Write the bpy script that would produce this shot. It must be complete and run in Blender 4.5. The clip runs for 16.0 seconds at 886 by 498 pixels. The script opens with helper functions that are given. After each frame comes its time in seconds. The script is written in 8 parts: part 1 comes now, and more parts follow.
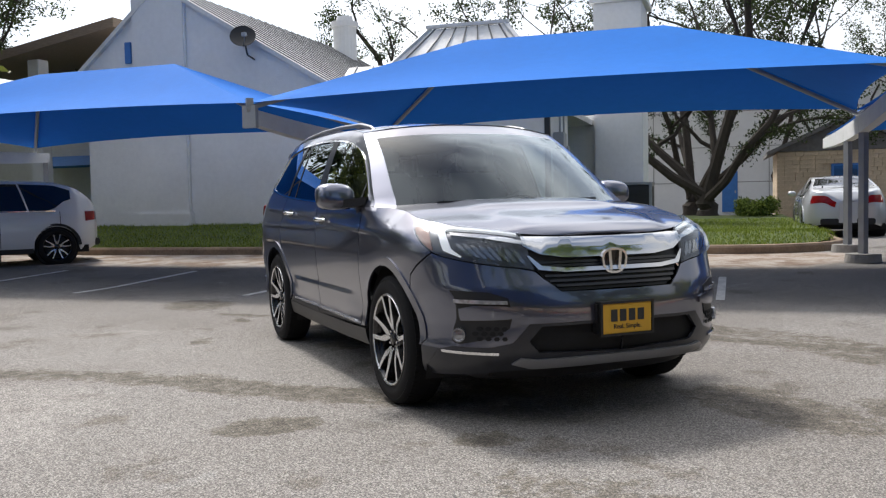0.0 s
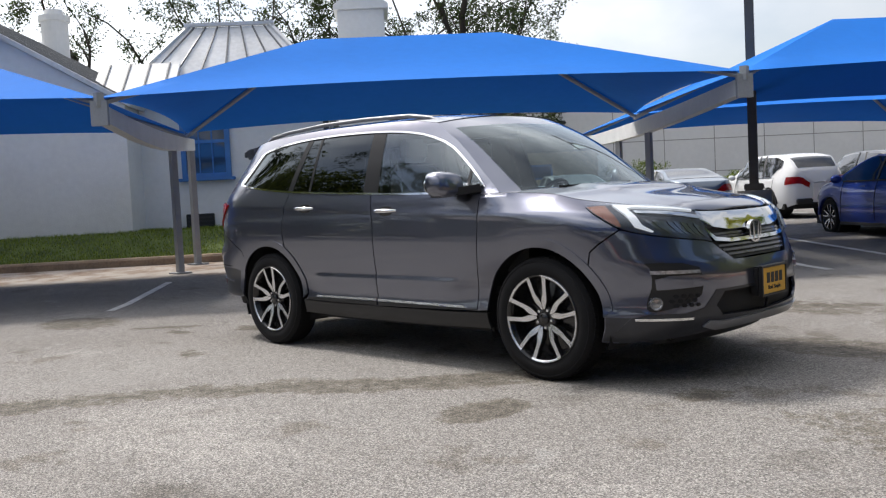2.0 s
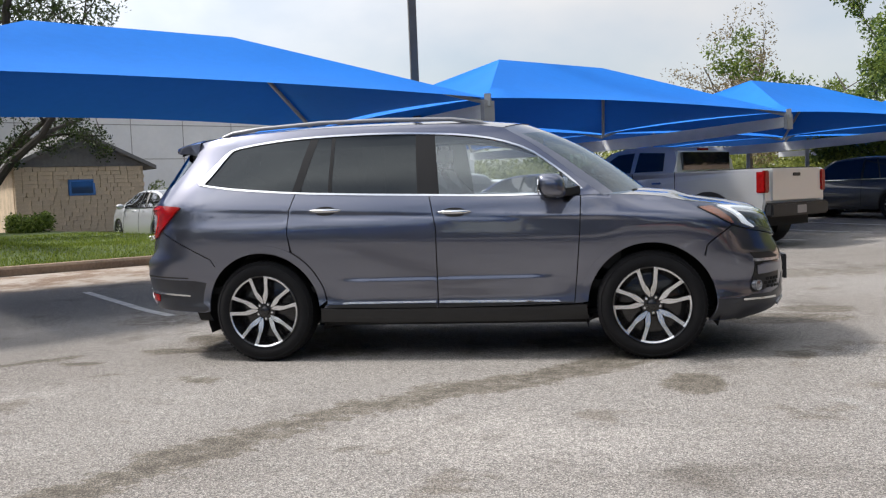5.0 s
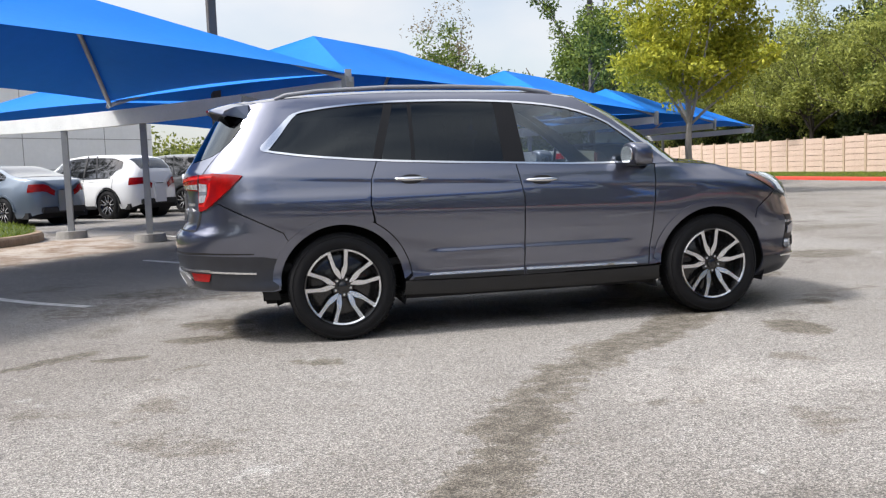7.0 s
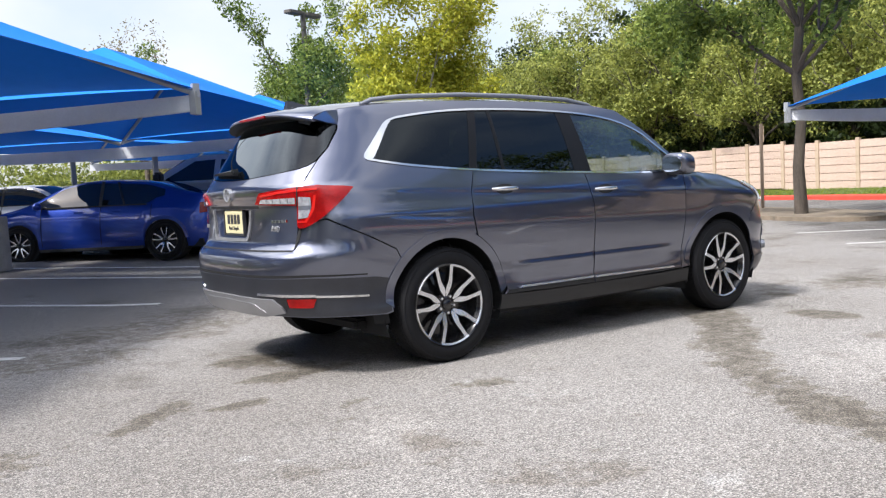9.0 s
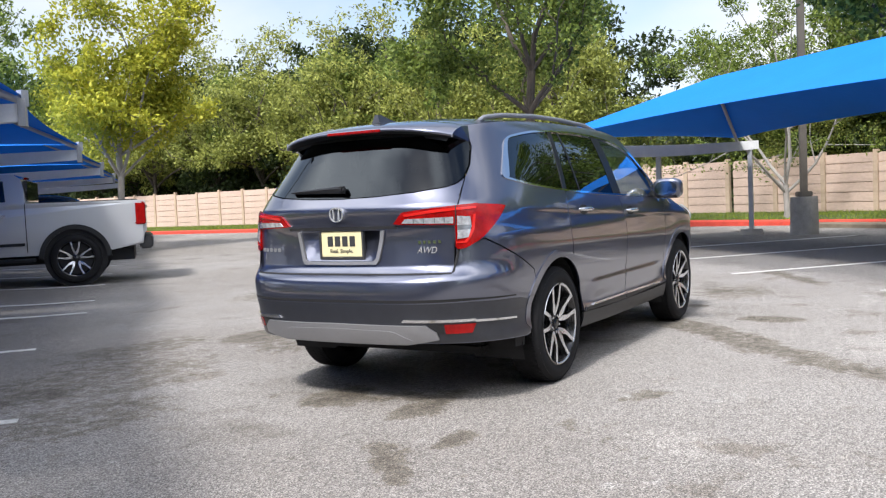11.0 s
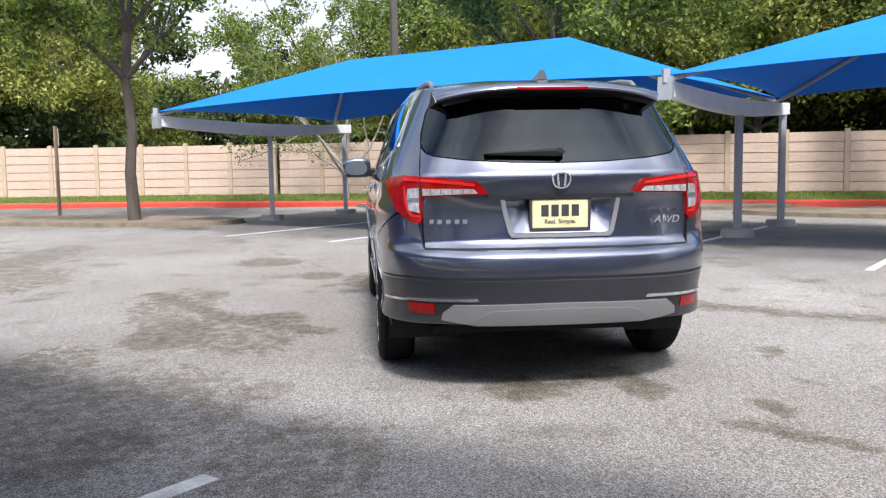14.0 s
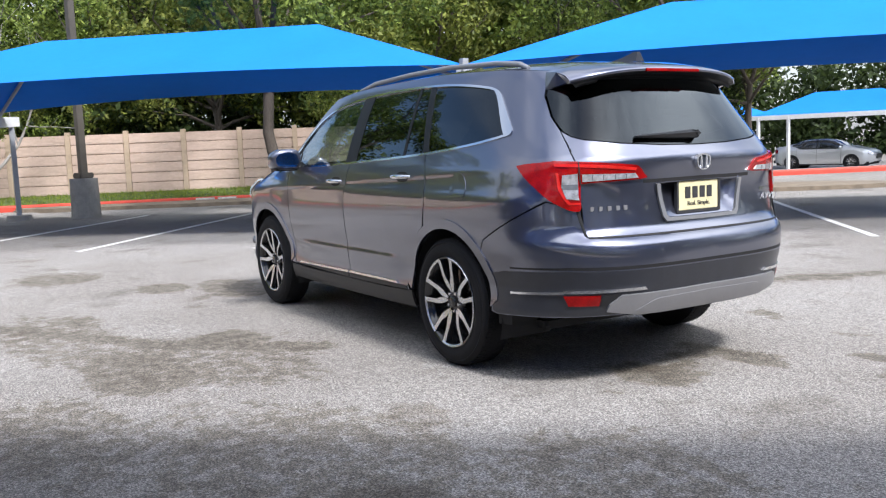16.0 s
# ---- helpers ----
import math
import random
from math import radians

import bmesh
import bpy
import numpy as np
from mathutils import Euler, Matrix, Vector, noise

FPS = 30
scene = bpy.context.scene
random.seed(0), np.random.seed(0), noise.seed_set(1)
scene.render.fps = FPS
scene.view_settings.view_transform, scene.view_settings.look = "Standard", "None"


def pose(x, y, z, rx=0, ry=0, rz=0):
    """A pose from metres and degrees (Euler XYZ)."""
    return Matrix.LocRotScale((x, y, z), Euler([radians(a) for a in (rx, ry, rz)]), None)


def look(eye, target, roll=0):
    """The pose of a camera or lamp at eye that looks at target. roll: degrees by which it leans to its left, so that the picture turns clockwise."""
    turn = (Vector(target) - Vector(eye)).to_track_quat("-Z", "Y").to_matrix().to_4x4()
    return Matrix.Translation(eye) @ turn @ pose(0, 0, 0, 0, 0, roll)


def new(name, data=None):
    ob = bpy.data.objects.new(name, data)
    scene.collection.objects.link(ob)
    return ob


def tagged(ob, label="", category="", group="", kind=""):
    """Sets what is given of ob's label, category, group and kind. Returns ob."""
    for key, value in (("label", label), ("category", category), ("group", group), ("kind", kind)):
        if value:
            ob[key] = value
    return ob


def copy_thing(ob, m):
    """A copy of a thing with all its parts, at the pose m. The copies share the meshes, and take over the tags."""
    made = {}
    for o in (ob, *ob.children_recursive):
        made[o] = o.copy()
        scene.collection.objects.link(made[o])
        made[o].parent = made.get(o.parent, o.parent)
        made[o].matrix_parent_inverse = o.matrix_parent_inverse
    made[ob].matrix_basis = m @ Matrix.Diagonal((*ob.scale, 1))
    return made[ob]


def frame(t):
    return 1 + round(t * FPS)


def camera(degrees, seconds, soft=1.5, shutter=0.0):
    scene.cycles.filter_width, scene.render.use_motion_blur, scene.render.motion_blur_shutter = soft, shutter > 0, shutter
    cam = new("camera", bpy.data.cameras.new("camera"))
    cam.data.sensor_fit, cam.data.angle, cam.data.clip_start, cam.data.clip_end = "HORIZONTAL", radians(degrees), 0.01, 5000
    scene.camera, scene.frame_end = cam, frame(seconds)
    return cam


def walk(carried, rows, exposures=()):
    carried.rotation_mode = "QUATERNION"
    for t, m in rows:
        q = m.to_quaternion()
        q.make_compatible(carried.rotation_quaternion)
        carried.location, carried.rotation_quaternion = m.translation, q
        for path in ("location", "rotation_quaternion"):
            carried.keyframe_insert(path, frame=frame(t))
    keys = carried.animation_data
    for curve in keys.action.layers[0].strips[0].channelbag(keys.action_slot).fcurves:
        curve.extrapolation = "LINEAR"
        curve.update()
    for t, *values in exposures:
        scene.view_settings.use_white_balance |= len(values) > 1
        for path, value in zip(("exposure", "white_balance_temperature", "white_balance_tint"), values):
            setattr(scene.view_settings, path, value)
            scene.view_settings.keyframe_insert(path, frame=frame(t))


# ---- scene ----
cam = camera(52.8, 16.0, 1.25)
PATH = [
    (0, (6.293, -2.704, 1.175), (4.46, -1.911, 1.069), -1.2),
    (0.5, (6.05, -3.365, 1.175), (4.286, -2.43, 1.059), -1.7),
    (1, (5.694, -3.983, 1.178), (4.026, -2.887, 1.062), -2.7),
    (1.5, (5.26, -4.608, 1.16), (3.686, -3.379, 1.035), -3.1),
    (2, (4.772, -5.163, 1.139), (3.368, -3.743, 1.024), -2.9),
    (2.5, (4.282, -5.727, 1.164), (3.01, -4.189, 1.035), -3.1),
    (3, (3.746, -6.165, 1.157), (2.639, -4.504, 1.023), -3.3),
    (3.5, (3.162, -6.552, 1.172), (2.238, -4.783, 1.035), -3.1),
    (4, (2.537, -6.856, 1.183), (1.804, -5.0, 1.056), -3.2),
    (6.3, (-0.979, -7.315, 1.209), (-0.839, -5.325, 1.063), -1.8),
    (6.5, (-1.289, -7.272, 1.19), (-1.072, -5.29, 1.029), -2.1),
    (7, (-2.052, -7.095, 1.177), (-1.622, -5.15, 0.995), -2.1),
    (7.5, (-2.805, -6.87, 1.18), (-2.201, -4.971, 1.002), -2.4),
    (8, (-3.501, -6.486, 1.171), (-2.713, -4.656, 0.999), -3.5),
    (8.5, (-4.159, -6.11, 1.181), (-3.17, -4.378, 1.024), -3.8),
    (9, (-4.754, -5.627, 1.164), (-3.601, -3.999, 1.017), -2.9),
    (9.2, (-4.994, -5.413, 1.161), (-3.768, -3.84, 1.019), -2.8),
    (11.3, (-6.98, -2.879, 1.246), (-5.2, -1.98, 1.099), -2.3),
    (11.5, (-7.104, -2.611, 1.243), (-5.286, -1.795, 1.073), -2.1),
    (12, (-7.262, -1.844, 1.249), (-5.382, -1.184, 1.08), -2.5),
    (12.5, (-7.363, -1.134, 1.231), (-5.422, -0.679, 1.07), -2.0),
    (13, (-7.36, -0.396, 1.244), (-5.385, -0.127, 1.075), -1.2),
    (13.5, (-7.3, 0.355, 1.255), (-5.309, 0.382, 1.07), -1.0),
    (14, (-7.121, 1.1, 1.261), (-5.141, 0.901, 1.067), -0.9),
    (14.5, (-6.899, 1.786, 1.279), (-4.976, 1.275, 1.074), -1.7),
    (15, (-6.557, 2.438, 1.281), (-4.694, 1.74, 1.071), -2.0),
    (15.5, (-6.199, 3.08, 1.306), (-4.423, 2.186, 1.09), -2.0),
    (16, (-5.79, 3.693, 1.298), (-4.102, 2.646, 1.065), -2.2),
]
walk(cam, [(t, look(eye, target, roll)) for t, eye, target, roll in PATH],
     [(0, 0.10, 6500, 10), (4.2, 0.24, 6500, 10), (6.4, 0.42, 6450, 10), (9.0, 0.74, 6250, 11), (13.0, 0.74, 6250, 11), (16.0, 0.84, 6050, 11)])

# ---- light ----
SUN_DIR = Vector((-0.8, -0.05, 1.0)).normalized()      # towards the sun
world = bpy.data.worlds.new("sky")
scene.world = world
world.use_nodes = True
wn, wl = world.node_tree.nodes, world.node_tree.links
wn.clear()
w_out, w_bg = wn.new("ShaderNodeOutputWorld"), wn.new("ShaderNodeBackground")
w_sky = wn.new("ShaderNodeTexSky")
w_sky.sky_type, w_sky.sun_disc = "NISHITA", False
w_sky.sun_elevation = math.asin(SUN_DIR.z)
w_sky.sun_rotation = math.atan2(SUN_DIR.x, SUN_DIR.y)
w_sky.dust_density = 2.0
w_co, w_map, w_n, w_r, w_mix = (wn.new("ShaderNodeTexCoord"), wn.new("ShaderNodeMapping"), wn.new("ShaderNodeTexNoise"),
                                wn.new("ShaderNodeValToRGB"), wn.new("ShaderNodeMixRGB"))
w_map.inputs["Scale"].default_value = (1.0, 1.0, 1.9)
w_n.inputs["Scale"].default_value, w_n.inputs["Detail"].default_value, w_n.inputs["Roughness"].default_value = 1.6, 7, 0.5
w_r.color_ramp.elements[0].position, w_r.color_ramp.elements[1].position = 0.38, 0.71
wl.new(w_co.outputs["Generated"], w_map.inputs[0])
wl.new(w_map.outputs[0], w_n.inputs["Vector"])
wl.new(w_n.outputs["Fac"], w_r.inputs[0])
wl.new(w_r.outputs[0], w_mix.inputs[0])
w_nrm, w_dot, w_max, w_pow, w_gain, w_scl = (wn.new("ShaderNodeVectorMath"), wn.new("ShaderNodeVectorMath"), wn.new("ShaderNodeMath"), wn.new("ShaderNodeMath"),
                                             wn.new("ShaderNodeMath"), wn.new("ShaderNodeVectorMath"))
w_nrm.operation, w_dot.operation, w_max.operation, w_pow.operation, w_gain.operation, w_scl.operation = "NORMALIZE", "DOT_PRODUCT", "MAXIMUM", "POWER", "MULTIPLY_ADD", "SCALE"
w_dot.inputs[1].default_value = SUN_DIR
w_max.inputs[1].default_value, w_pow.inputs[1].default_value = 0.0, 2.0
w_gain.inputs[1].default_value, w_gain.inputs[2].default_value = 2.15, 0.47          # thin cloud is brightest round the sun
w_scl.inputs[0].default_value = (11.2, 11.1, 11.1)
wl.new(w_co.outputs["Generated"], w_nrm.inputs[0])
wl.new(w_nrm.outputs[0], w_dot.inputs[0])
wl.new(w_dot.outputs["Value"], w_max.inputs[0])
wl.new(w_max.outputs[0], w_pow.inputs[0])
wl.new(w_pow.outputs[0], w_gain.inputs[0])
wl.new(w_gain.outputs[0], w_scl.inputs["Scale"])
wl.new(w_scl.outputs[0], w_mix.inputs[2])
wl.new(w_sky.outputs[0], w_mix.inputs[1])
wl.new(w_mix.outputs[0], w_bg.inputs[0])
w_bg.inputs[1].default_value = 0.128
wl.new(w_bg.outputs[0], w_out.inputs[0])
sun = new("sun", bpy.data.lights.new("sun", "SUN"))
sun.data.energy, sun.data.angle, sun.data.color = 3.1, radians(8.5), (1.0, 0.965, 0.92)
sun.matrix_world = look(SUN_DIR * 60, (0, 0, 0))


# ---- materials ----
def mat(name, col, rough=0.6, metal=0.0, var=0.15, scale=6.0, bump=0.0, bscale=60.0, col2=None, coat=0.0, spec=0.5, stretch=(1, 1, 1), emit=None):
    """A principled surface whose colour wanders at two scales, with fine relief."""
    m = bpy.data.materials.new(name)
    m.use_nodes = True
    n, l = m.node_tree.nodes, m.node_tree.links
    b = n["Principled BSDF"]
    b.inputs["Roughness"].default_value, b.inputs["Metallic"].default_value = rough, metal
    b.inputs["Coat Weight"].default_value, b.inputs["Specular IOR Level"].default_value = coat, spec
    b.inputs["Coat Roughness"].default_value = 0.04
    co, mp = n.new("ShaderNodeTexCoord"), n.new("ShaderNodeMapping")
    mp.inputs["Scale"].default_value = stretch
    l.new(co.outputs["Object"], mp.inputs[0])
    if var:
        n1, n2, mx, rp = n.new("ShaderNodeTexNoise"), n.new("ShaderNodeTexNoise"), n.new("ShaderNodeMixRGB"), n.new("ShaderNodeValToRGB")
        for t, sc in ((n1, scale), (n2, scale * 9.3)):
            t.inputs["Scale"].default_value, t.inputs["Detail"].default_value = sc, 6
            l.new(mp.outputs[0], t.inputs["Vector"])
        mx.inputs[0].default_value = 0.4
        l.new(n1.outputs["Fac"], mx.inputs[1])
        l.new(n2.outputs["Fac"], mx.inputs[2])
        e = rp.color_ramp.elements
        e[0].position, e[1].position = 0.32, 0.68
        c2 = col2 or tuple(min(1, c * (1 + var)) for c in col)
        e[0].color, e[1].color = (*(c * (1 - var) for c in col), 1), (*c2, 1)
        l.new(mx.outputs[0], rp.inputs[0])
        l.new(rp.outputs[0], b.inputs["Base Color"])
    else:
        b.inputs["Base Color"].default_value = (*col, 1)
    if bump:
        nb, bp = n.new("ShaderNodeTexNoise"), n.new("ShaderNodeBump")
        nb.inputs["Scale"].default_value, nb.inputs["Detail"].default_value = bscale, 5
        l.new(mp.outputs[0], nb.inputs["Vector"])
        l.new(nb.outputs["Fac"], bp.inputs["Height"])
        bp.inputs["Strength"].default_value, bp.inputs["Distance"].default_value = bump, 0.6 / bscale
        l.new(bp.outputs[0], b.inputs["Normal"])
    if emit:
        b.inputs["Emission Color"].default_value, b.inputs["Emission Strength"].default_value = (*emit[:3], 1), emit[3]
    return m


def fabric_mat(name, col):
    """Knitted shade cloth: a matt face that lets some light through."""
    m = mat(name, col, 0.75, var=0.06, scale=0.8, bump=0.15, bscale=220, spec=0.08)
    n, l = m.node_tree.nodes, m.node_tree.links
    b, out = n["Principled BSDF"], n["Material Output"]
    tr, mx = n.new("ShaderNodeBsdfTranslucent"), n.new("ShaderNodeMixShader")
    tr.inputs[0].default_value = (col[0] * 0.5, col[1] * 0.55, col[2] * 0.95, 1)
    mx.inputs[0].default_value = 0.05
    l.new(b.outputs[0], mx.inputs[1])
    l.new(tr.outputs[0], mx.inputs[2])
    l.new(mx.outputs[0], out.inputs[0])
    return m


def leaf_mat(name, col, col2):
    m = bpy.data.materials.new(name)
    m.use_nodes = True
    n, l = m.node_tree.nodes, m.node_tree.links
    b, out = n["Principled BSDF"], n["Material Output"]
    b.inputs["Roughness"].default_value, b.inputs["Specular IOR Level"].default_value = 0.55, 0.3
    geo, rp, tr, mx = n.new("ShaderNodeNewGeometry"), n.new("ShaderNodeValToRGB"), n.new("ShaderNodeBsdfTranslucent"), n.new("ShaderNodeMixShader")
    rp.color_ramp.elements[0].color, rp.color_ramp.elements[1].color = (*col, 1), (*col2, 1)
    l.new(geo.outputs["Random Per Island"], rp.inputs[0])
    l.new(rp.outputs[0], b.inputs["Base Color"])
    l.new(rp.outputs[0], tr.inputs[0])
    mx.inputs[0].default_value = 0.35
    l.new(b.outputs[0], mx.inputs[1])
    l.new(tr.outputs[0], mx.inputs[2])
    l.new(mx.outputs[0], out.inputs[0])
    return m


def glass_mat(name, tint, gloss=1.0, power=3.0):
    """Thin sheet glass: tinted, with a sharp reflection that grows towards grazing view."""
    m = bpy.data.materials.new(name)
    m.use_nodes = True
    n, l = m.node_tree.nodes, m.node_tree.links
    out = n["Material Output"]
    tr, gl, fr, mx, pw, ml = (n.new("ShaderNodeBsdfTransparent"), n.new("ShaderNodeBsdfGlossy"), n.new("ShaderNodeLayerWeight"),
                              n.new("ShaderNodeMixShader"), n.new("ShaderNodeMath"), n.new("ShaderNodeMath"))
    tr.inputs[0].default_value, gl.inputs["Roughness"].default_value = (*tint, 1), 0.01
    gl.inputs["Color"].default_value = (0.86, 0.95, 1.0, 1)
    fr.inputs[0].default_value = 0.5
    pw.operation, pw.inputs[1].default_value = "POWER", power
    ml.operation, ml.inputs[1].default_value, ml.inputs[2].default_value = "MULTIPLY_ADD", 0.9, 0.055 * gloss
    l.new(fr.outputs["Facing"], pw.inputs[0])
    l.new(pw.outputs[0], ml.inputs[0])
    l.new(ml.outputs[0], mx.inputs[0])
    l.new(tr.outputs[0], mx.inputs[1])
    l.new(gl.outputs[0], mx.inputs[2])
    l.new(mx.outputs[0], out.inputs[0])
    return m


BLUE = fabric_mat("blue_shade_cloth", (0.019, 0.180, 0.63))
STEEL = mat("galvanised_steel", (0.34, 0.35, 0.36), 0.45, 0.35, 0.12, 5, 0.05)
BEAM = mat("pale_grey_painted_steel", (0.74, 0.745, 0.74), 0.45, 0.0, 0.08, 4)
# roof metal darkened for the seams, so that their shading is in the colour
ROOF_RIB = mat("shaded_roof_seam", (0.15, 0.15, 0.148), 0.5, 0.25, 0.15, 2)
BLACK_STEEL = mat("black_painted_steel", (0.018, 0.018, 0.02), 0.5, 0, 0.2, 6)
BRONZE = mat("weathered_dark_bronze_paint", (0.095, 0.083, 0.068), 0.6, 0.1, 0.2, 5)
CONCRETE = mat("concrete", (0.30, 0.285, 0.26), 0.9, 0, 0.25, 5, 0.4, 70)
KERB = mat("weathered_kerb_concrete", (0.31, 0.225, 0.150), 0.92, 0, 0.35, 2.5, 0.5, 60)
RED = mat("red_kerb_paint", (0.52, 0.055, 0.03), 0.7, 0, 0.25, 3, 0.3, 60)
STUCCO = mat("white_stucco", (0.72, 0.72, 0.715), 0.9, 0, 0.07, 0.9, 0.5, 45)
TILT = mat("pale_concrete_panel", (0.74, 0.73, 0.71), 0.9, 0, 0.06, 0.4, 0.15, 20)
ROOF_METAL = mat("weathered_metal_roof", (0.64, 0.64, 0.63), 0.5, 0.1, 0.18, 1.2, 0.05)
SHINGLE = mat("grey_shingle", (0.16, 0.155, 0.15), 0.9, 0, 0.25, 6, 0.5, 40)
STONE = mat("tan_limestone", (0.54, 0.43, 0.30), 0.9, 0, 0.3, 3.0, 0.5, 40)
WOOD = mat("brown_soffit_wood", (0.20, 0.15, 0.11), 0.7, 0, 0.25, 8, 0.2, 40, stretch=(1, 6, 6))
BLUE_PAINT = mat("blue_painted_wood", (0.045, 0.17, 0.45), 0.55, 0, 0.12, 5)
GRASS_SOIL = mat("lawn_soil", (0.05, 0.085, 0.02), 0.95, 0, 0.45, 2.2, 0.8, 60, col2=(0.12, 0.16, 0.035))
GRASS = leaf_mat("grass_blades", (0.088, 0.145, 0.018), (0.28, 0.33, 0.050))
DRY_SOIL = mat("dry_soil_and_leaf_litter", (0.20, 0.16, 0.115), 0.95, 0, 0.4, 4, 0.8, 50)
BARK_DARK = mat("dark_oak_bark", (0.045, 0.036, 0.029), 0.95, 0, 0.35, 6, 1.0, 22, stretch=(1, 1, 0.25))
BARK_PALE = mat("pale_smooth_bark", (0.27, 0.25, 0.225), 0.9, 0, 0.3, 7, 0.6, 22, stretch=(1, 1, 0.3))
BARK = mat("grey_brown_bark", (0.085, 0.069, 0.054), 0.95, 0, 0.35, 6, 1.0, 22, stretch=(1, 1, 0.25))
LEAF_MID = leaf_mat("green_leaves", (0.042, 0.076, 0.014), (0.255, 0.320, 0.060))
# lighter copy of the olive leaves, with sunlight put into the colour
LEAF_PALE = leaf_mat("sunlit_olive_leaves", (0.10, 0.125, 0.026), (0.42, 0.44, 0.10))
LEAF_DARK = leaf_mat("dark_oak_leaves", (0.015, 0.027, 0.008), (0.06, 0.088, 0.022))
LEAF_OLIVE = leaf_mat("olive_leaves", (0.062, 0.088, 0.018), (0.305, 0.330, 0.068))
LEAF_YELLOW = leaf_mat("yellow_green_leaves", (0.22, 0.25, 0.018), (0.53, 0.50, 0.05))
LEAF_BROWN = leaf_mat("brown_autumn_leaves", (0.13, 0.10, 0.05), (0.30, 0.24, 0.12))
FENCE_MAT = mat("tan_precast_concrete", (0.54, 0.405, 0.325), 0.92, 0, 0.18, 0.8, 0.6, 30, stretch=(1, 1, 2.5))
FENCE_POST = mat("tan_precast_post", (0.46, 0.35, 0.25), 0.92, 0, 0.15, 1.4, 0.4, 40)
PAINT_WHITE = mat("worn_white_line_paint", (0.55, 0.54, 0.51), 0.85, 0, 0.35, 9, 0.3, 80)
RUBBER = mat("tyre_rubber", (0.010, 0.010, 0.011), 0.75, 0, 0.2, 9, 0.1, 60, spec=0.22)
BLACK = mat("black_plastic", (0.014, 0.014, 0.015), 0.45, 0, 0.15, 9)
DARK = mat("dark_underbody", (0.008, 0.008, 0.009), 0.8, 0, 0.2, 6)
CHROME = mat("chrome", (0.78, 0.79, 0.80), 0.08, 1.0, 0.0)
ALLOY = mat("machined_alloy", (0.76, 0.76, 0.77), 0.26, 0.8, 0.05, 20)
DARK_ALLOY = mat("gloss_black_alloy", (0.015, 0.015, 0.016), 0.25, 0.2, 0.1, 9, coat=0.5)
SATIN = mat("satin_silver_plastic", (0.30, 0.30, 0.31), 0.35, 0.55, 0.05, 5)
RED_LENS = mat("red_lamp_lens", (0.24, 0.002, 0.002), 0.25, 0, 0.45, 14, coat=0.4, spec=0.2)
CLEAR_LENS = mat("clear_lamp_lens", (0.50, 0.50, 0.52), 0.18, 0.5, 0.5, 45, coat=1.0)
AMBER = mat("amber_reflector", (0.30, 0.125, 0.07), 0.2, 0, 0.15, 30, coat=1.0)
LED_WHITE = mat("white_light_bar", (0.85, 0.86, 0.88), 0.2, 0, 0.0, emit=(0.9, 0.95, 1.0, 0.3))
GLASS_TINT = glass_mat("privacy_glass", (0.018, 0.021, 0.027), 0.8, 3.6)
GLASS_CLEAR = glass_mat("clear_glass", (0.80, 0.84, 0.85), 2.2, 3.8)
CAR_GLASS = mat("dark_car_glass", (0.012, 0.013, 0.015), 0.03, 0, 0.0, coat=1.0)
PANE_BLUE = mat("blue_reflecting_pane", (0.03, 0.06, 0.12), 0.05, 0, 0.1, 3, coat=0.6)
SEAT = mat("grey_leather", (0.20, 0.195, 0.19), 0.55, 0, 0.1, 8)
TRIM_DARK = mat("dark_cabin_plastic", (0.03, 0.03, 0.032), 0.6, 0, 0.1, 8)


def paint(name, col, metal=0.55, rough=0.32, clear=1.5):
    """Metallic paint under a clear coat of the given refraction."""
    m = mat(name, col, rough, metal, 0.05, 400, coat=1.0)
    m.node_tree.nodes["Principled BSDF"].inputs["Coat IOR"].default_value = clear
    return m


# ---- building helpers ----
def mesh_of(bm, material, smooth=False):
    me = bpy.data.meshes.new("mesh")
    bmesh.ops.recalc_face_normals(bm, faces=bm.faces)
    bm.to_mesh(me)
    bm.free()
    if smooth:
        for p in me.polygons:
            p.use_smooth = True
        me.set_sharp_from_angle(angle=radians(38))
    for m in material if isinstance(material, (list, tuple)) else [material]:
        me.materials.append(m)
    return me


def thing(name, label, category, place=(0, 0, 0), turn=0.0, group="", kind=""):
    ob = new(name)
    ob.empty_display_size = 0.2
    ob.matrix_world = Matrix.Translation(place) @ pose(0, 0, 0, 0, 0, turn)
    return tagged(ob, label, category, group, kind)


def part(name, bm, material, parent, label="", smooth=False):
    me = bm if isinstance(bm, bpy.types.Mesh) else mesh_of(bm, material, smooth)
    ob = new(name, me)
    ob.parent = parent
    return tagged(ob, label)


def solo(name, bm, material, label, category, kind="", group="", smooth=False):
    ob = new(name, mesh_of(bm, material, smooth))
    return tagged(ob, label, category, group, kind)


def box(bm, a, b, bevel=0.0):
    """An upright box from corner a to corner b."""
    g = bmesh.ops.create_cube(bm, size=1)
    c = [(p + q) / 2 for p, q in zip(a, b)]
    d = [abs(q - p) for p, q in zip(a, b)]
    bmesh.ops.transform(bm, matrix=Matrix.Translation(c) @ Matrix.Diagonal((*d, 1)), verts=g["verts"])
    if bevel:
        es = list({e for v in g["verts"] for e in v.link_edges})
        bmesh.ops.bevel(bm, geom=es, offset=bevel, segments=2, affect="EDGES")
    return bm


def boxes(*specs, bevel=0.0):
    bm = bmesh.new()
    for a, b in specs:
        box(bm, a, b, bevel)
    return bm


